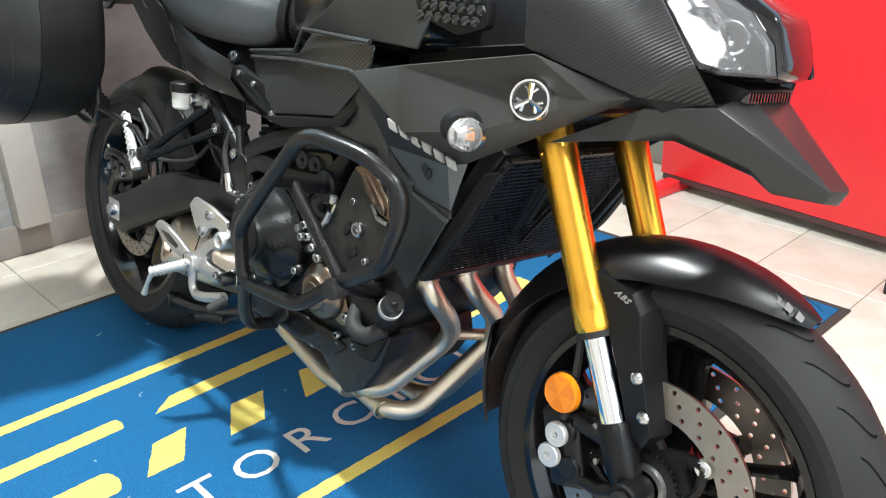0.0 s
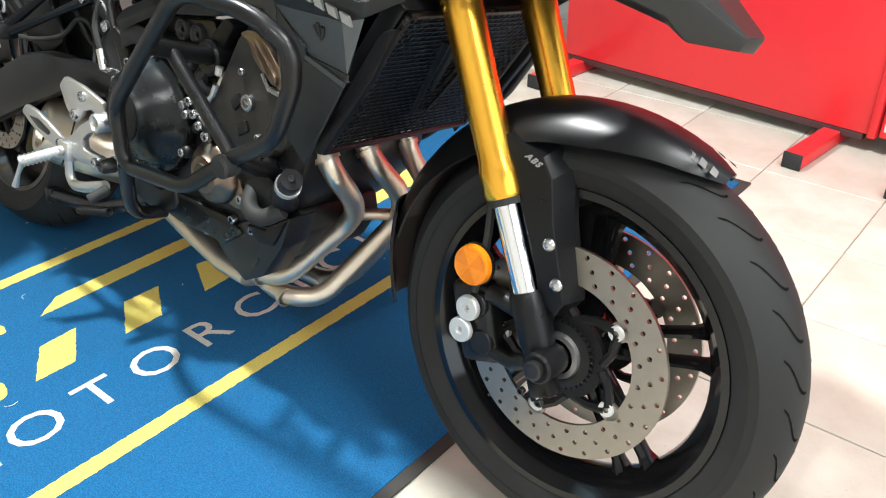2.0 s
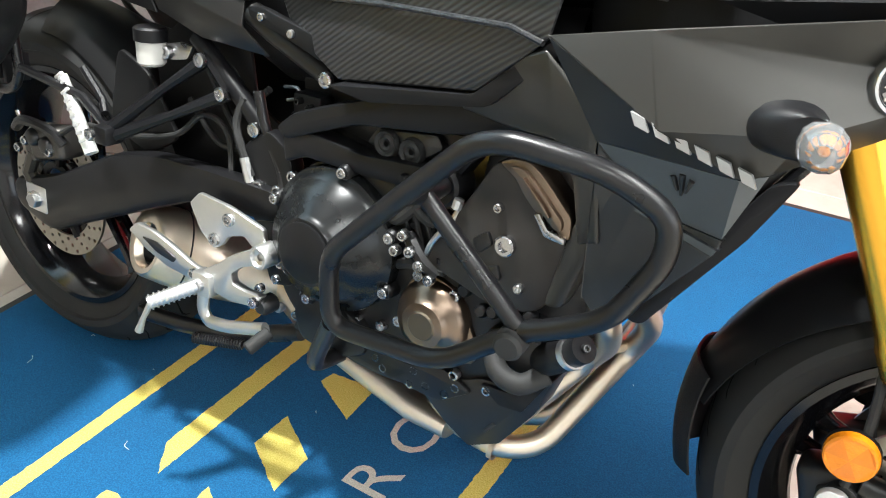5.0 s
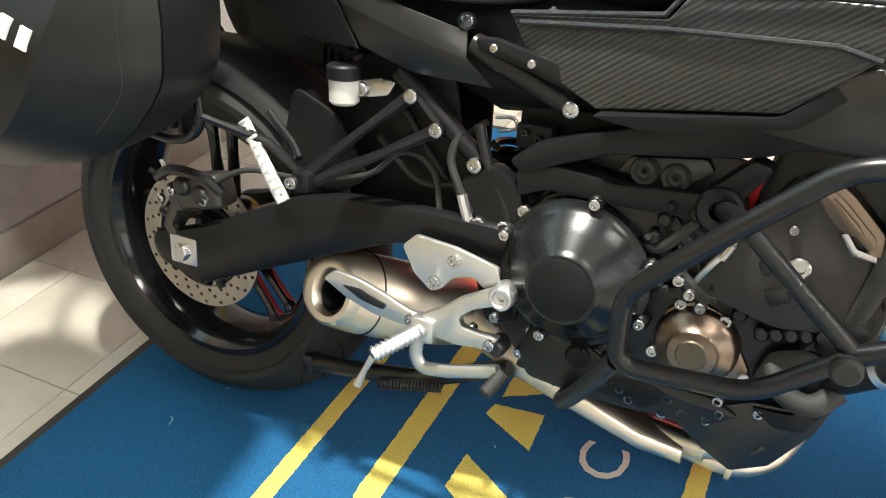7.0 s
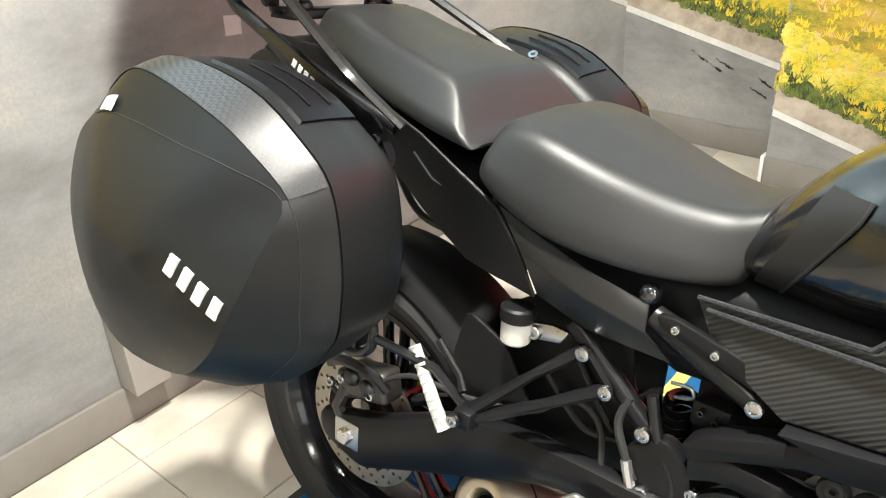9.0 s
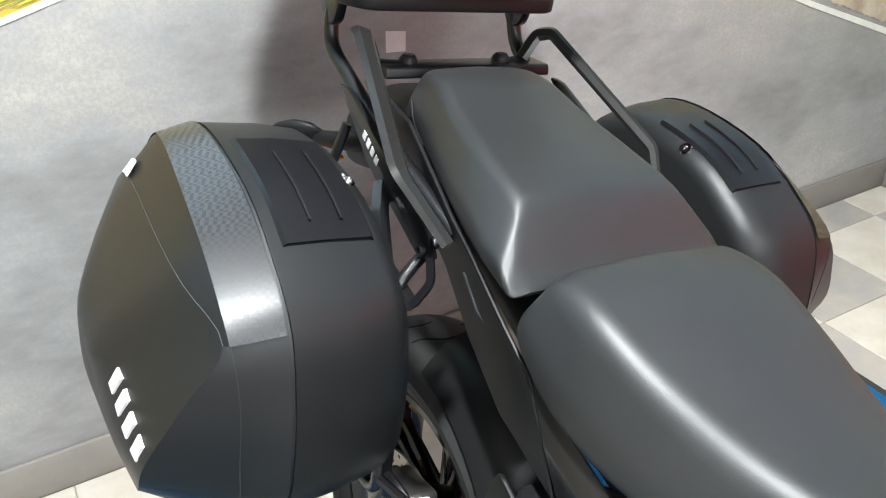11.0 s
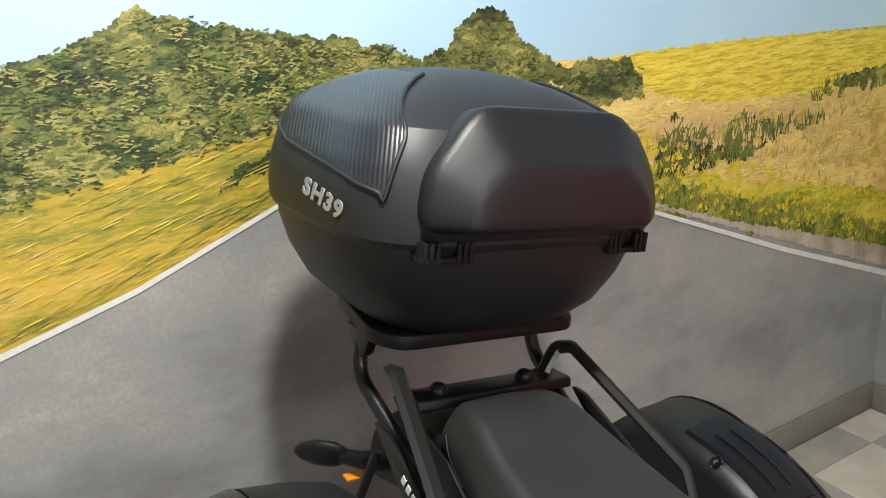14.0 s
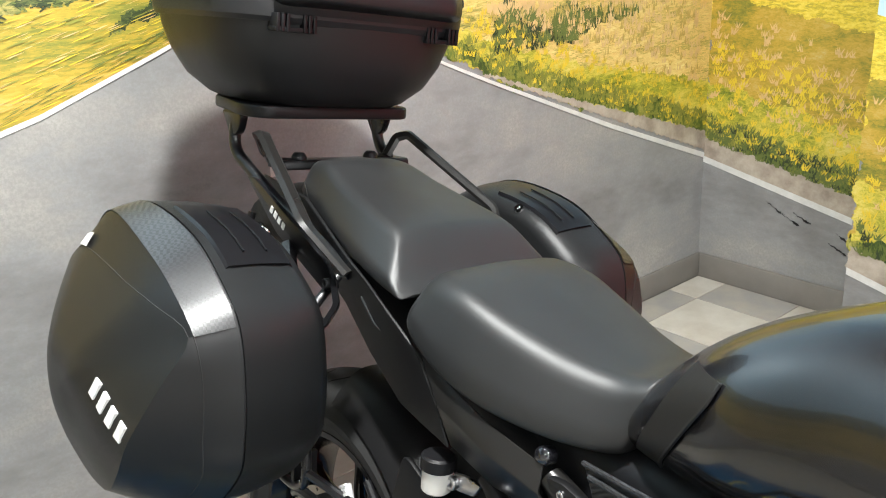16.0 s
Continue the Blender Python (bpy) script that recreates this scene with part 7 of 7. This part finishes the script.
# tail
for s in (-1, 1):
    Y = lambda a: s * a
    tl = shell("tail_panel", [(-0.300, Y(0.088), 0.938), (-0.100, Y(0.120), 0.935), (0.050, Y(0.135), 0.872), (0.114, Y(0.143), 0.853), (0.190, Y(0.147), 0.817), (0.255, Y(0.149), 0.787), (0.300, Y(0.152), 0.735), (0.326, Y(0.146), 0.680), (0.250, Y(0.130), 0.682), (0.196, Y(0.128), 0.690), (0.112, Y(0.125), 0.738), (0.030, Y(0.118), 0.791), (-0.196, Y(0.095), 0.882)], [(0, 1, 11, 12), (1, 2, 11), (2, 3, 10, 11), (3, 4, 10), (4, 9, 10), (4, 5, 6, 9), (6, 7, 8, 9)], TAILBLACK, bike, "black tail side panel", 0.006, 0.003)
    part("panel_crease", tube([(0.098, Y(0.143), 0.822), (0.135, Y(0.1435), 0.792), (0.156, Y(0.142), 0.786)], 0.0016, 6), MATT2, tl)
    shell("side_cowl", [(0.257, Y(0.154), 0.790), (0.328, Y(0.151), 0.763), (0.390, Y(0.147), 0.741), (0.474, Y(0.131), 0.717), (0.302, Y(0.160), 0.738), (0.400, Y(0.156), 0.707), (0.478, Y(0.140), 0.684), (0.328, Y(0.150), 0.684), (0.400, Y(0.138), 0.656), (0.512, Y(0.124), 0.648)], [(0, 1, 4), (1, 2, 5, 4), (2, 3, 6, 5), (4, 5, 8, 7), (5, 6, 9, 8)], COWL, tl, "satin black cowl along the seat", 0.004, 0.004, 30)
    rail = [(-0.240, -0.118, 0.982), (-0.214, -0.146, 1.020), (-0.186, -0.157, 1.024), (0.032, -0.204, 0.923), (0.100, -0.171, 0.862)] if s < 0 else [(-0.216, 0.120, 0.980), (-0.224, 0.148, 1.014), (-0.200, 0.158, 1.022), (0.022, 0.187, 0.922), (0.070, 0.168, 0.872)]
    grp = part("grab_rail", tube(fillet(rail, 0.014 if s < 0 else 0.007, 3), [0.014, 0.018, 0.017, 0.014, 0.013, 0.011] if s < 0 else [0.012, 0.013, 0.011, 0.009, 0.008, 0.007], 6, flat=0.5), COWL, bike, "satin black pillion grab rail")
    part("rail_bracket", tube([(-0.212, Y(0.075), 0.974), (-0.220, Y(0.125), 0.976), (-0.220, Y(0.130), 0.984)], [0.016, 0.017, 0.012], 8, flat=0.4), SATIN, grp)
    part("rack_tube", tube(fillet([(-0.300, Y(0.150), 1.045), (-0.292, Y(0.158), 0.985), (-0.15, Y(0.145), 0.915), (0.055, Y(0.132), 0.845)], 0.05), 0.011, 12), POWDER, bike, "black rack tube")
    sp = plate("rack_plate", [(-0.335, 1.052), (-0.26, 1.052), (-0.272, 1.018), (-0.300, 1.005)], min(Y(0.146), Y(0.162)), max(Y(0.146), Y(0.162)), POWDER, bike, r=0.01)
    pm = part("rack_side_plate", prism(closed_fillet([(-0.205, 0.955), (-0.175, 0.955), (0.05, 0.868), (0.085, 0.835), (0.05, 0.822), (-0.10, 0.880)], 0.01), min(Y(0.170), Y(0.178)), max(Y(0.170), Y(0.178)), "xz", 0.002), POWDER, bike, "black rack side plate with white maker's mark")
    for k in range(4):
        c = Vector((-0.112 + 0.0125 * k, Y(0.1792), 0.914 - 0.0062 * k))
        part("mark_bar", box((-0.0045, -0.0006, -0.0055), (0.0045, 0.0006, 0.0055), 0, m=Matrix.Translation(c) @ Matrix.Rotation(radians(26), 4, "Y")), WHITEMARK, pm, "white bar of a maker's mark", 0)
    bolts([(0.062, Y(0.180), 0.838)], pm, (0, Y(1), 0), 0.008, DARKALU)
    part("carrier_loop", tube(fillet([(-0.060, Y(0.176), 0.872), (-0.020, Y(0.196), 0.850), (0.020, Y(0.204), 0.800), (0.090, Y(0.202), 0.782), (0.098, Y(0.185), 0.815), (0.062, Y(0.172), 0.848)], 0.008, 3), 0.011, 4, flat=0.5), POWDER, bike, "black flat-bar pannier mount")
    # pannier carrier
    pcx = part("pannier_carrier", tube(fillet([(0.045, Y(0.150), 0.840), (0.060, Y(0.215), 0.790), (0.120, Y(0.245), 0.690), (0.135, Y(0.245), 0.560), (0.080, Y(0.235), 0.530), (-0.20, Y(0.225), 0.560), (-0.26, Y(0.19), 0.70), (-0.25, Y(0.14), 0.88)], 0.05), 0.0075, 10), POWDER, bike, "black pannier carrier tube")
    part("carrier_stay", tube([(0.135, Y(0.245), 0.580), (0.21, Y(0.20), 0.545), (0.262, Y(0.20), 0.512)], 0.007, 8), POWDER, pcx)
    for k in range(5):
        part("carrier_rib", box((0.09 - 0.016 * k, min(Y(0.205), Y(0.245)), 0.548 + 0.004 * k), (0.098 - 0.016 * k, max(Y(0.205), Y(0.245)), 0.590 + 0.004 * k), 0.001), PLASTIC, pcx)
    # rear indicator
    st = part("rear_indicator", tube([(-0.280, Y(0.085), 0.838), (-0.320, Y(0.125), 0.828), (-0.348, Y(0.142), 0.824)], [0.017, 0.014, 0.012], 10), PLASTIC, bike, "black rear indicator on a short stalk")
    part("lamp_body", rings(bmesh.new(), [super_loop((-0.350 - 0.010 * k, Y(0.140 + 0.014 * k), 0.824), (0.6, Y(-0.2), 0.2), (0, 0, 1), a, b, 2.2, 18) for k, a, b in ((0, 0.020, 0.014), (1, 0.034, 0.022), (2.4, 0.036, 0.022), (3.6, 0.026, 0.015), (4.2, 0.010, 0.006))]), PLASTIC, st)
part("rear_reflector", box((-0.338, -0.146, 0.796), (-0.318, -0.108, 0.801), 0.0015), AMBER, bike, "amber strip under the rear indicator")
body("tail_unit", [(0.02, 0, 0.095, 0.83, 0.895, 3), (-0.12, 0, 0.09, 0.85, 0.925, 3), (-0.22, 0, 0.08, 0.865, 0.935, 3), (-0.32, 0, 0.06, 0.870, 0.915, 3), (-0.345, 0, 0.045, 0.880, 0.905, 2.4)], PLASTIC, bike, "black tail unit under the pillion seat")
body("under_tail", [(0.45, 0, 0.09, 0.63, 0.74, 3), (0.25, 0, 0.09, 0.68, 0.80, 3), (0.05, 0, 0.085, 0.76, 0.84, 3), (-0.2, 0, 0.095, 0.80, 0.90, 3), (-0.33, 0, 0.105, 0.77, 0.90, 3), (-0.36, 0, 0.08, 0.79, 0.88, 3)], PLASTIC, bike, "black undertray")
part("carrier_cross_plate", prism(closed_fillet([(-0.240, 0.962), (-0.232, 0.978), (-0.185, 0.980), (-0.180, 0.964)], 0.005), -0.120, 0.150, "xz", 0.003), SATIN, bike, "black rear carrier plate")
for y in (-0.075, 0.078):
    part("carrier_bolt", lathe([(0, 0.012), (0.008, 0.012), (0.012, 0.008), (0.014, 0.004), (0.014, -0.002), (0, -0.002)], (-0.208, y, 0.979), (0, 0, 1), 16), SATIN, bike)
rackp = part("case_rack", prism(closed_fillet([(-0.195, -0.15), (-0.195, 0.15), (-0.24, 0.175), (-0.42, 0.14), (-0.45, 0.0), (-0.42, -0.14), (-0.24, -0.175)], 0.03), 1.050, 1.072, "xy", 0.005), PLASTIC, bike, "black top case base plate")
body("seat_pan", [(0.40, 0, 0.085, 0.64, 0.770, 3), (0.50, 0, 0.100, 0.60, 0.775, 3), (0.70, 0, 0.115, 0.62, 0.780, 3), (0.95, 0, 0.120, 0.66, 0.80, 3)], PLASTIC, bike, "black inner bodywork under tank and seat")


# ---- cases ----
def levels(name, rows, material, parent, label="", n=48, p=3.2, smooth=50):
    """A body built upwards from rounded plans: rows of (z, x middle, half length, half width)."""
    return part(name, rings(bmesh.new(), [super_loop((xm, 0, z), (1, 0, 0), (0, 1, 0), a, b, p, n) for z, xm, a, b in rows]), material, parent, label, smooth)


top_case = thing("top_case", "black and grey motorcycle top case with a padded backrest", "top case", at=LEAN)
CX = -0.318
basep = levels("case_base", [(1.0725, CX, 0.135, 0.146), (1.080, CX, 0.150, 0.164), (1.110, CX, 0.178, 0.202), (1.150, CX, 0.196, 0.228), (1.190, CX, 0.206, 0.244), (1.214, CX, 0.209, 0.249)], BASEBLACK, top_case, "matt black lower shell")
LID = [(1.208, 0.0, 0.206, 0.248), (1.216, 0.0, 0.211, 0.252), (1.240, 0.0, 0.213, 0.255), (1.275, 0.001, 0.211, 0.253), (1.305, 0.003, 0.205, 0.246), (1.331, 0.006, 0.197, 0.235), (1.350, 0.008, 0.189, 0.224), (1.367, 0.012, 0.168, 0.200), (1.385, 0.015, 0.138, 0.165), (1.401, 0.017, 0.102, 0.122), (1.412, 0.018, 0.060, 0.075), (1.417, 0.018, 0.020, 0.028)]
lid = part("case_lid", rings(bmesh.new(), [super_loop((CX - d, 0, z), (1, 0, 0), (0, 1, 0), a, b, 3.9, 96) for z, d, a, b in LID]), LIDGREY, top_case, "satin dark grey lid", 17)


def lid_point(a, z, lift=0.0015):
    """A point on the lid at plan angle a and height z."""
    Z = [r[0] for r in LID]
    M, A, B = (float(np.interp(z, Z, [r[k] for r in LID])) for k in (1, 2, 3))
    x, y = math.cos(a), math.sin(a)
    return Vector((CX - M + (A + lift) * math.copysign(abs(x) ** (2 / 3.9), x), (B + lift) * math.copysign(abs(y) ** (2 / 3.9), y), z + lift * (0.4 if z < 1.34 else 1.0)))


for s in (-1, 1):
    # ribbed inlay that widens towards the top
    rows = []
    for k in range(23):
        f = k / 22
        z = 1.264 + 0.142 * f
        g = min(1, f / 0.56)
        a0, a1 = 49 - 6 * g + 26 * max(0, f - 0.56) / 0.44, 52 + 84 * g ** 0.75
        rows.append([lid_point(s * radians(a0 + (a1 - a0) * j / 18), z + 0.010 * (j / 18) * (1 - g), 0.0020) for j in range(19)])
    part("ribbed_inlay", rings(bmesh.new(), rows, closed=False), LIDRIB, lid, "ribbed black lid inlay", 60)
    edge = [r[18] for r in rows[:14][::-1]] + rows[0][::-1][1:-1] + [r[0] for r in rows]
    part("inlay_border", tube([p for k, p in enumerate(edge) if k % 2 == 0 or k == len(edge) - 1], 0.0030, 8), LIDGREY, lid, "satin grey raised border")
    bold = letters("SH39", 0.034, 0.0006, 0.10, 1.16, 0.0013)
    bmesh.ops.transform(bold, matrix=pose(-0.243, s * 0.2550, 1.2500, 90, 0, 7 if s < 0 else 173) @ Matrix.Rotation(radians(-11), 4, "Z") @ Matrix.Diagonal((1.12, 0.92, 1, 1)), verts=bold.verts)
    mk_ = part("marking", bold, GREYMARK, lid, "silver letters and numbers", 0)
    mk_["kind"] = "stuff"
    hg = part("hinge", box((-0.136, s * 0.148 - 0.037, 1.194), (-0.1095, s * 0.148 + 0.037, 1.202), 0.002), PLASTIC, basep, "black plastic hinge")
    for dy in (-0.033, -0.024, -0.015, 0.015, 0.024, 0.033):
        part("hinge_tooth", box((-0.136, s * 0.148 + dy - 0.0030, 1.194), (-0.1075, s * 0.148 + dy + 0.0030, 1.222), 0.001), PLASTIC, hg)
# backrest pad on the front face
pad_rows = []
for x, hb, ht, zb, zt, r in ((-0.165, 0.184, 0.108, 1.236, 1.374, 0.030), (-0.112, 0.192, 0.118, 1.233, 1.384, 0.030), (-0.104, 0.190, 0.117, 1.234, 1.382, 0.028), (-0.098, 0.184, 0.114, 1.235, 1.375, 0.027), (-0.084, 0.165, 0.104, 1.238, 1.350, 0.024), (-0.072, 0.150, 0.096, 1.240, 1.331, 0.020), (-0.068, 0.144, 0.092, 1.242, 1.325, 0.018), (-0.0655, 0.135, 0.086, 1.246, 1.318, 0.016), (-0.064, 0.112, 0.070, 1.256, 1.302, 0.012)):
    zm = zb + (zt - zb) * 0.45
    pts = closed_fillet([(-hb, zb), (hb, zb), (hb * 0.92 + ht * 0.08, zm), (ht, zt), (-ht, zt), (-hb * 0.92 - ht * 0.08, zm)], r, 4)
    pad_rows.append([Vector((x - 0.12 * (z - 1.236), y, z)) for y, z in pts])
rail_rows = [[lid_point(radians(-31 + 62 * j / 24), z, l) for j in range(25)] for z, l in ((1.206, 0.0005), (1.207, 0.0025), (1.237, 0.0022), (1.238, 0.0005))]
part("hinge_rail", rings(bmesh.new(), rail_rows, closed=False), BASEBLACK, top_case, "matt black front strip under the pad")
part("backrest_pad", rings(bmesh.new(), pad_rows), PADVINYL, top_case, "padded black vinyl backrest", 38)


def closed_curve(pts, n=4):
    """A smooth closed loop through pts."""
    out = []
    N = len(pts)
    for i in range(N):
        a, b, c, d = (vv(pts[(i + k) % N]) for k in (-1, 0, 1, 2))
        for k in range(n):
            u = k / n
            out.append(0.5 * (2 * b + (c - a) * u + (2 * a - 5 * b + 4 * c - d) * u * u + (3 * b - a - 3 * c + d) * u ** 3))
    return out


def pannier(s):
    """A side case with a faceted outer lid; s is the bike's side."""
    ob = thing("pannier", "charcoal plastic pannier with a carbon-look strip and white mark", "pannier", "panniers of the motorcycle", at=LEAN)
    OUT = [(-0.080, 0.943), (0.050, 0.927), (0.135, 0.885), (0.186, 0.842), (0.206, 0.770), (0.209, 0.700), (0.190, 0.635), (0.085, 0.545), (-0.130, 0.512), (-0.235, 0.590), (-0.275, 0.720), (-0.245, 0.835), (-0.165, 0.920)]
    RIDGE = [(-0.100, 0.432, 0.929), (0.039, 0.437, 0.902), (0.112, 0.438, 0.874), (0.178, 0.439, 0.835), (0.190, 0.432, 0.775), (0.187, 0.430, 0.700), (0.178, 0.430, 0.640), (0.076, 0.435, 0.556), (-0.128, 0.435, 0.522), (-0.228, 0.430, 0.597), (-0.266, 0.428, 0.720), (-0.238, 0.428, 0.828), (-0.172, 0.430, 0.900)]
    CREASE = [(-0.105, 0.462, 0.874), (0.028, 0.463, 0.864), (0.100, 0.459, 0.857), (0.174, 0.444, 0.834), (0.178, 0.480, 0.780), (0.166, 0.514, 0.712), (0.122, 0.513, 0.645), (0.042, 0.500, 0.586), (-0.110, 0.486, 0.562), (-0.195, 0.480, 0.612), (-0.232, 0.476, 0.720), (-0.215, 0.466, 0.820), (-0.165, 0.462, 0.866)]
    wide = lambda y: s * (y if s < 0 else 0.245 + (y - 0.245) * 0.82)
    c = Vector((-0.03, 0, 0.72))
    flat = lambda y, k: closed_curve([(c.x + (x - c.x) * k, wide(y), c.z + (z - c.z) * k) for x, z in OUT])
    put = lambda rows, k=1.0, dy=0.0: closed_curve([(c.x + (x - c.x) * k, wide(y + dy), c.z + (z - c.z) * k) for x, y, z in rows])
    part("case_body", rings(bmesh.new(), [flat(0.245, 0.82), flat(0.250, 0.88), flat(0.272, 0.945), flat(0.320, 0.982), flat(0.383, 1.0)]), CASEPLASTIC, ob, "black inner shell", 50)
    part("seam", rings(bmesh.new(), [flat(0.382, 0.985), flat(0.388, 0.985)]), DARKMARK, ob)
    mid = [(a[0] * 0.45 + b[0] * 0.55, 0.410, a[1] * 0.45 + b[2] * 0.55) for a, b in zip(OUT, RIDGE)]
    mid = [(c.x + (x - c.x) * 1.006, y, c.z + (z - c.z) * 1.006) for x, y, z in mid]
    inner = [(c.x + (x - c.x) * 0.66, y + 0.022, c.z + (z - c.z) * 0.66) for x, y, z in CREASE]
    inner = [(x, 0.5 * y + 0.2575, z) for x, y, z in inner]
    face = [put(CREASE), put(inner), put([(c.x + (x - c.x) * 0.3, 0.531, c.z + (z - c.z) * 0.3) for x, y, z in CREASE]), put([(c.x + (x - c.x) * 0.04, 0.5345, c.z + (z - c.z) * 0.04) for x, y, z in CREASE])]
    cols = [spline([L[i] for L in face], 4) for i in range(len(face[0]))]
    face = [[col_[k] for col_ in cols] for k in range(len(cols[0]))]
    lidp = part("case_lid", rings(bmesh.new(), [flat(0.387, 1.0), put(mid), put(RIDGE)] + face), CASEPLASTIC, ob, "charcoal outer lid", 20)
    # carbon-look strip along the top edge, ending at the front corner
    top = list(range(47, 52)) + list(range(0, 13))
    lift = lambda L: [vv(p) + (vv(p) - Vector((c.x, p[1], c.z))).normalized() * 0.0016 + Vector((0, s * 0.0006, 0)) for p in L]
    part("carbon_strip", rings(bmesh.new(), [[L[i] for i in top] for L in (lift(flat(0.3885, 1.0)), lift(put(mid)), lift(put(RIDGE)))], closed=False), CARBON2, lidp, "carbon-look strip", 60)
    R_, C_ = put(RIDGE), put(CREASE)
    part("lid_groove", tube([C_[i] + Vector((0, s * 0.0002, 0)) for i in list(range(48, 52)) + list(range(0, 13))], 0.0007, 6), RUBBERPART, lidp)
    part("front_groove", tube([R_[i] for i in range(12, 27)], 0.0009, 6), RUBBERPART, lidp)
    part("reflector", rings(bmesh.new(), [[lift(L)[i] + Vector((0, s * 0.003, 0)) for i in (49, 50, 51)] for L in ([a.lerp(b, 0.62) for a, b in zip(R_, C_)], [a.lerp(b, 0.98) for a, b in zip(R_, C_)])], closed=False), WHITEMARK, lidp, "small white reflector")
    def lid_y(x, z):
        """How far out the lid lies at x and z."""
        best = 0.0
        me = lidp.data
        for p in me.polygons:
            q = [me.vertices[v].co for v in p.vertices]
            for k in range(1, len(q) - 1):
                a, b, d = q[0], q[k], q[k + 1]
                det = (b.x - a.x) * (d.z - a.z) - (d.x - a.x) * (b.z - a.z)
                if abs(det) < 1e-12:
                    continue
                u = ((x - a.x) * (d.z - a.z) - (d.x - a.x) * (z - a.z)) / det
                w = ((b.x - a.x) * (z - a.z) - (x - a.x) * (b.z - a.z)) / det
                if u >= 0 and w >= 0 and u + w <= 1:
                    best = max(best, s * (a.y + (b.y - a.y) * u + (d.y - a.y) * w))
        return best
    for k in range(4):
        x, z = 0.076 + 0.024 * k, 0.748 - 0.0097 * k
        ry = [(dx, dz) for dx, dz in ((-0.0100, -0.0080), (0.0030, -0.0130), (0.0098, 0.0080), (-0.0035, 0.0130))]
        out = [Vector((x + dx, s * (max(lid_y(x + dx, z + dz), lid_y(x, z) - 0.003) + 0.0022), z + dz)) for dx, dz in ry]
        part("mark_block", rings(bmesh.new(), [out, [p - Vector((0, s * 0.006, 0)) for p in out]]), WHITEMARK, lidp, "white block of a maker's mark", 0)
    # flush latch panel with its ridges and lock, on the top of the inner shell
    band = [1, 2, 3, 4, 5, 6, 7]
    rowl = lambda y, k, h: [vv(p) + Vector((0, 0, h)) for p in (flat(y, k)[i] for i in band)]
    pl = part("latch_panel", skin([rowl(0.268, 0.940, 0.0), rowl(0.272, 0.948, 0.004), rowl(0.320, 0.984, 0.0035), rowl(0.366, 0.997, 0.0035), rowl(0.370, 0.997, 0.0)], 0.002), GLOSSCASE, ob, "smooth black latch panel")
    for y, k in ((0.300, 0.974), (0.335, 0.990)):
        part("latch_ridge", tube([p + Vector((0, 0, 0.003)) for p in rowl(y, k, 0.002)[1:6]], 0.0016, 6), PLASTIC, pl)
    part("lock", lathe([(0, 0.003), (0.003, 0.003), (0.004, 0.006), (0.009, 0.006), (0.010, 0.003), (0.010, -0.01), (0, -0.01)], (0.017, wide(0.262), 0.912), (0.1, s * -0.6, 0.75), 18), CHROME, pl)
    return ob


pannier(-1)
pannier(1)

# ---- floor tiles ----
P_ = 0.306
tile_me = None
rest = bmesh.new()
for i in range(-8, 12):
    for j in range(-16, 4):
        x0, y0 = 1.540 + P_ * i, 1.030 + P_ * j
        lx, hx, ly, hy = max(x0, WX + 0.012), min(x0 + P_, ROOM_X), max(y0, ROOM_Y), min(y0 + P_, YA - 0.012)
        if lx >= XC - 0.02:
            hy = min(hy, YC - 0.013)
        if hx - lx < 0.03 or hy - ly < 0.03:
            continue
        if lx > MX0 + 0.05 and hx < MX1 - 0.05 and ly > MY0 + 0.05 and hy < MY1 - 0.05:
            continue
        if lx > 3.3 or ly < -2.3:
            box((lx + 0.0015, ly + 0.0015, -0.008), (hx - 0.0015, hy - 0.0015, 0), 0, rest)
            continue
        grey = x0 < 0.25 and y0 > 0.9 and (i + j) % 2 == 0
        whole = not grey and abs(hx - lx - P_) < 1e-6 and abs(hy - ly - P_) < 1e-6
        if whole and tile_me:
            t = new("tile", tile_me)
            t.parent = floor
        else:
            t = part("tile", box((-(hx - lx) / 2 + 0.0015, -(hy - ly) / 2 + 0.0015, -0.008), ((hx - lx) / 2 - 0.0015, (hy - ly) / 2 - 0.0015, 0), 0.0012, seg=1), GREYTILE if grey else TILE, floor, smooth=0)
            if whole:
                tile_me = t.data
        t.location = ((lx + hx) / 2, (ly + hy) / 2, random.uniform(-0.0003, 0.0003))
far = part("far_tiling", rest, TILE, floor, smooth=0)
far["kind"] = "stuff"
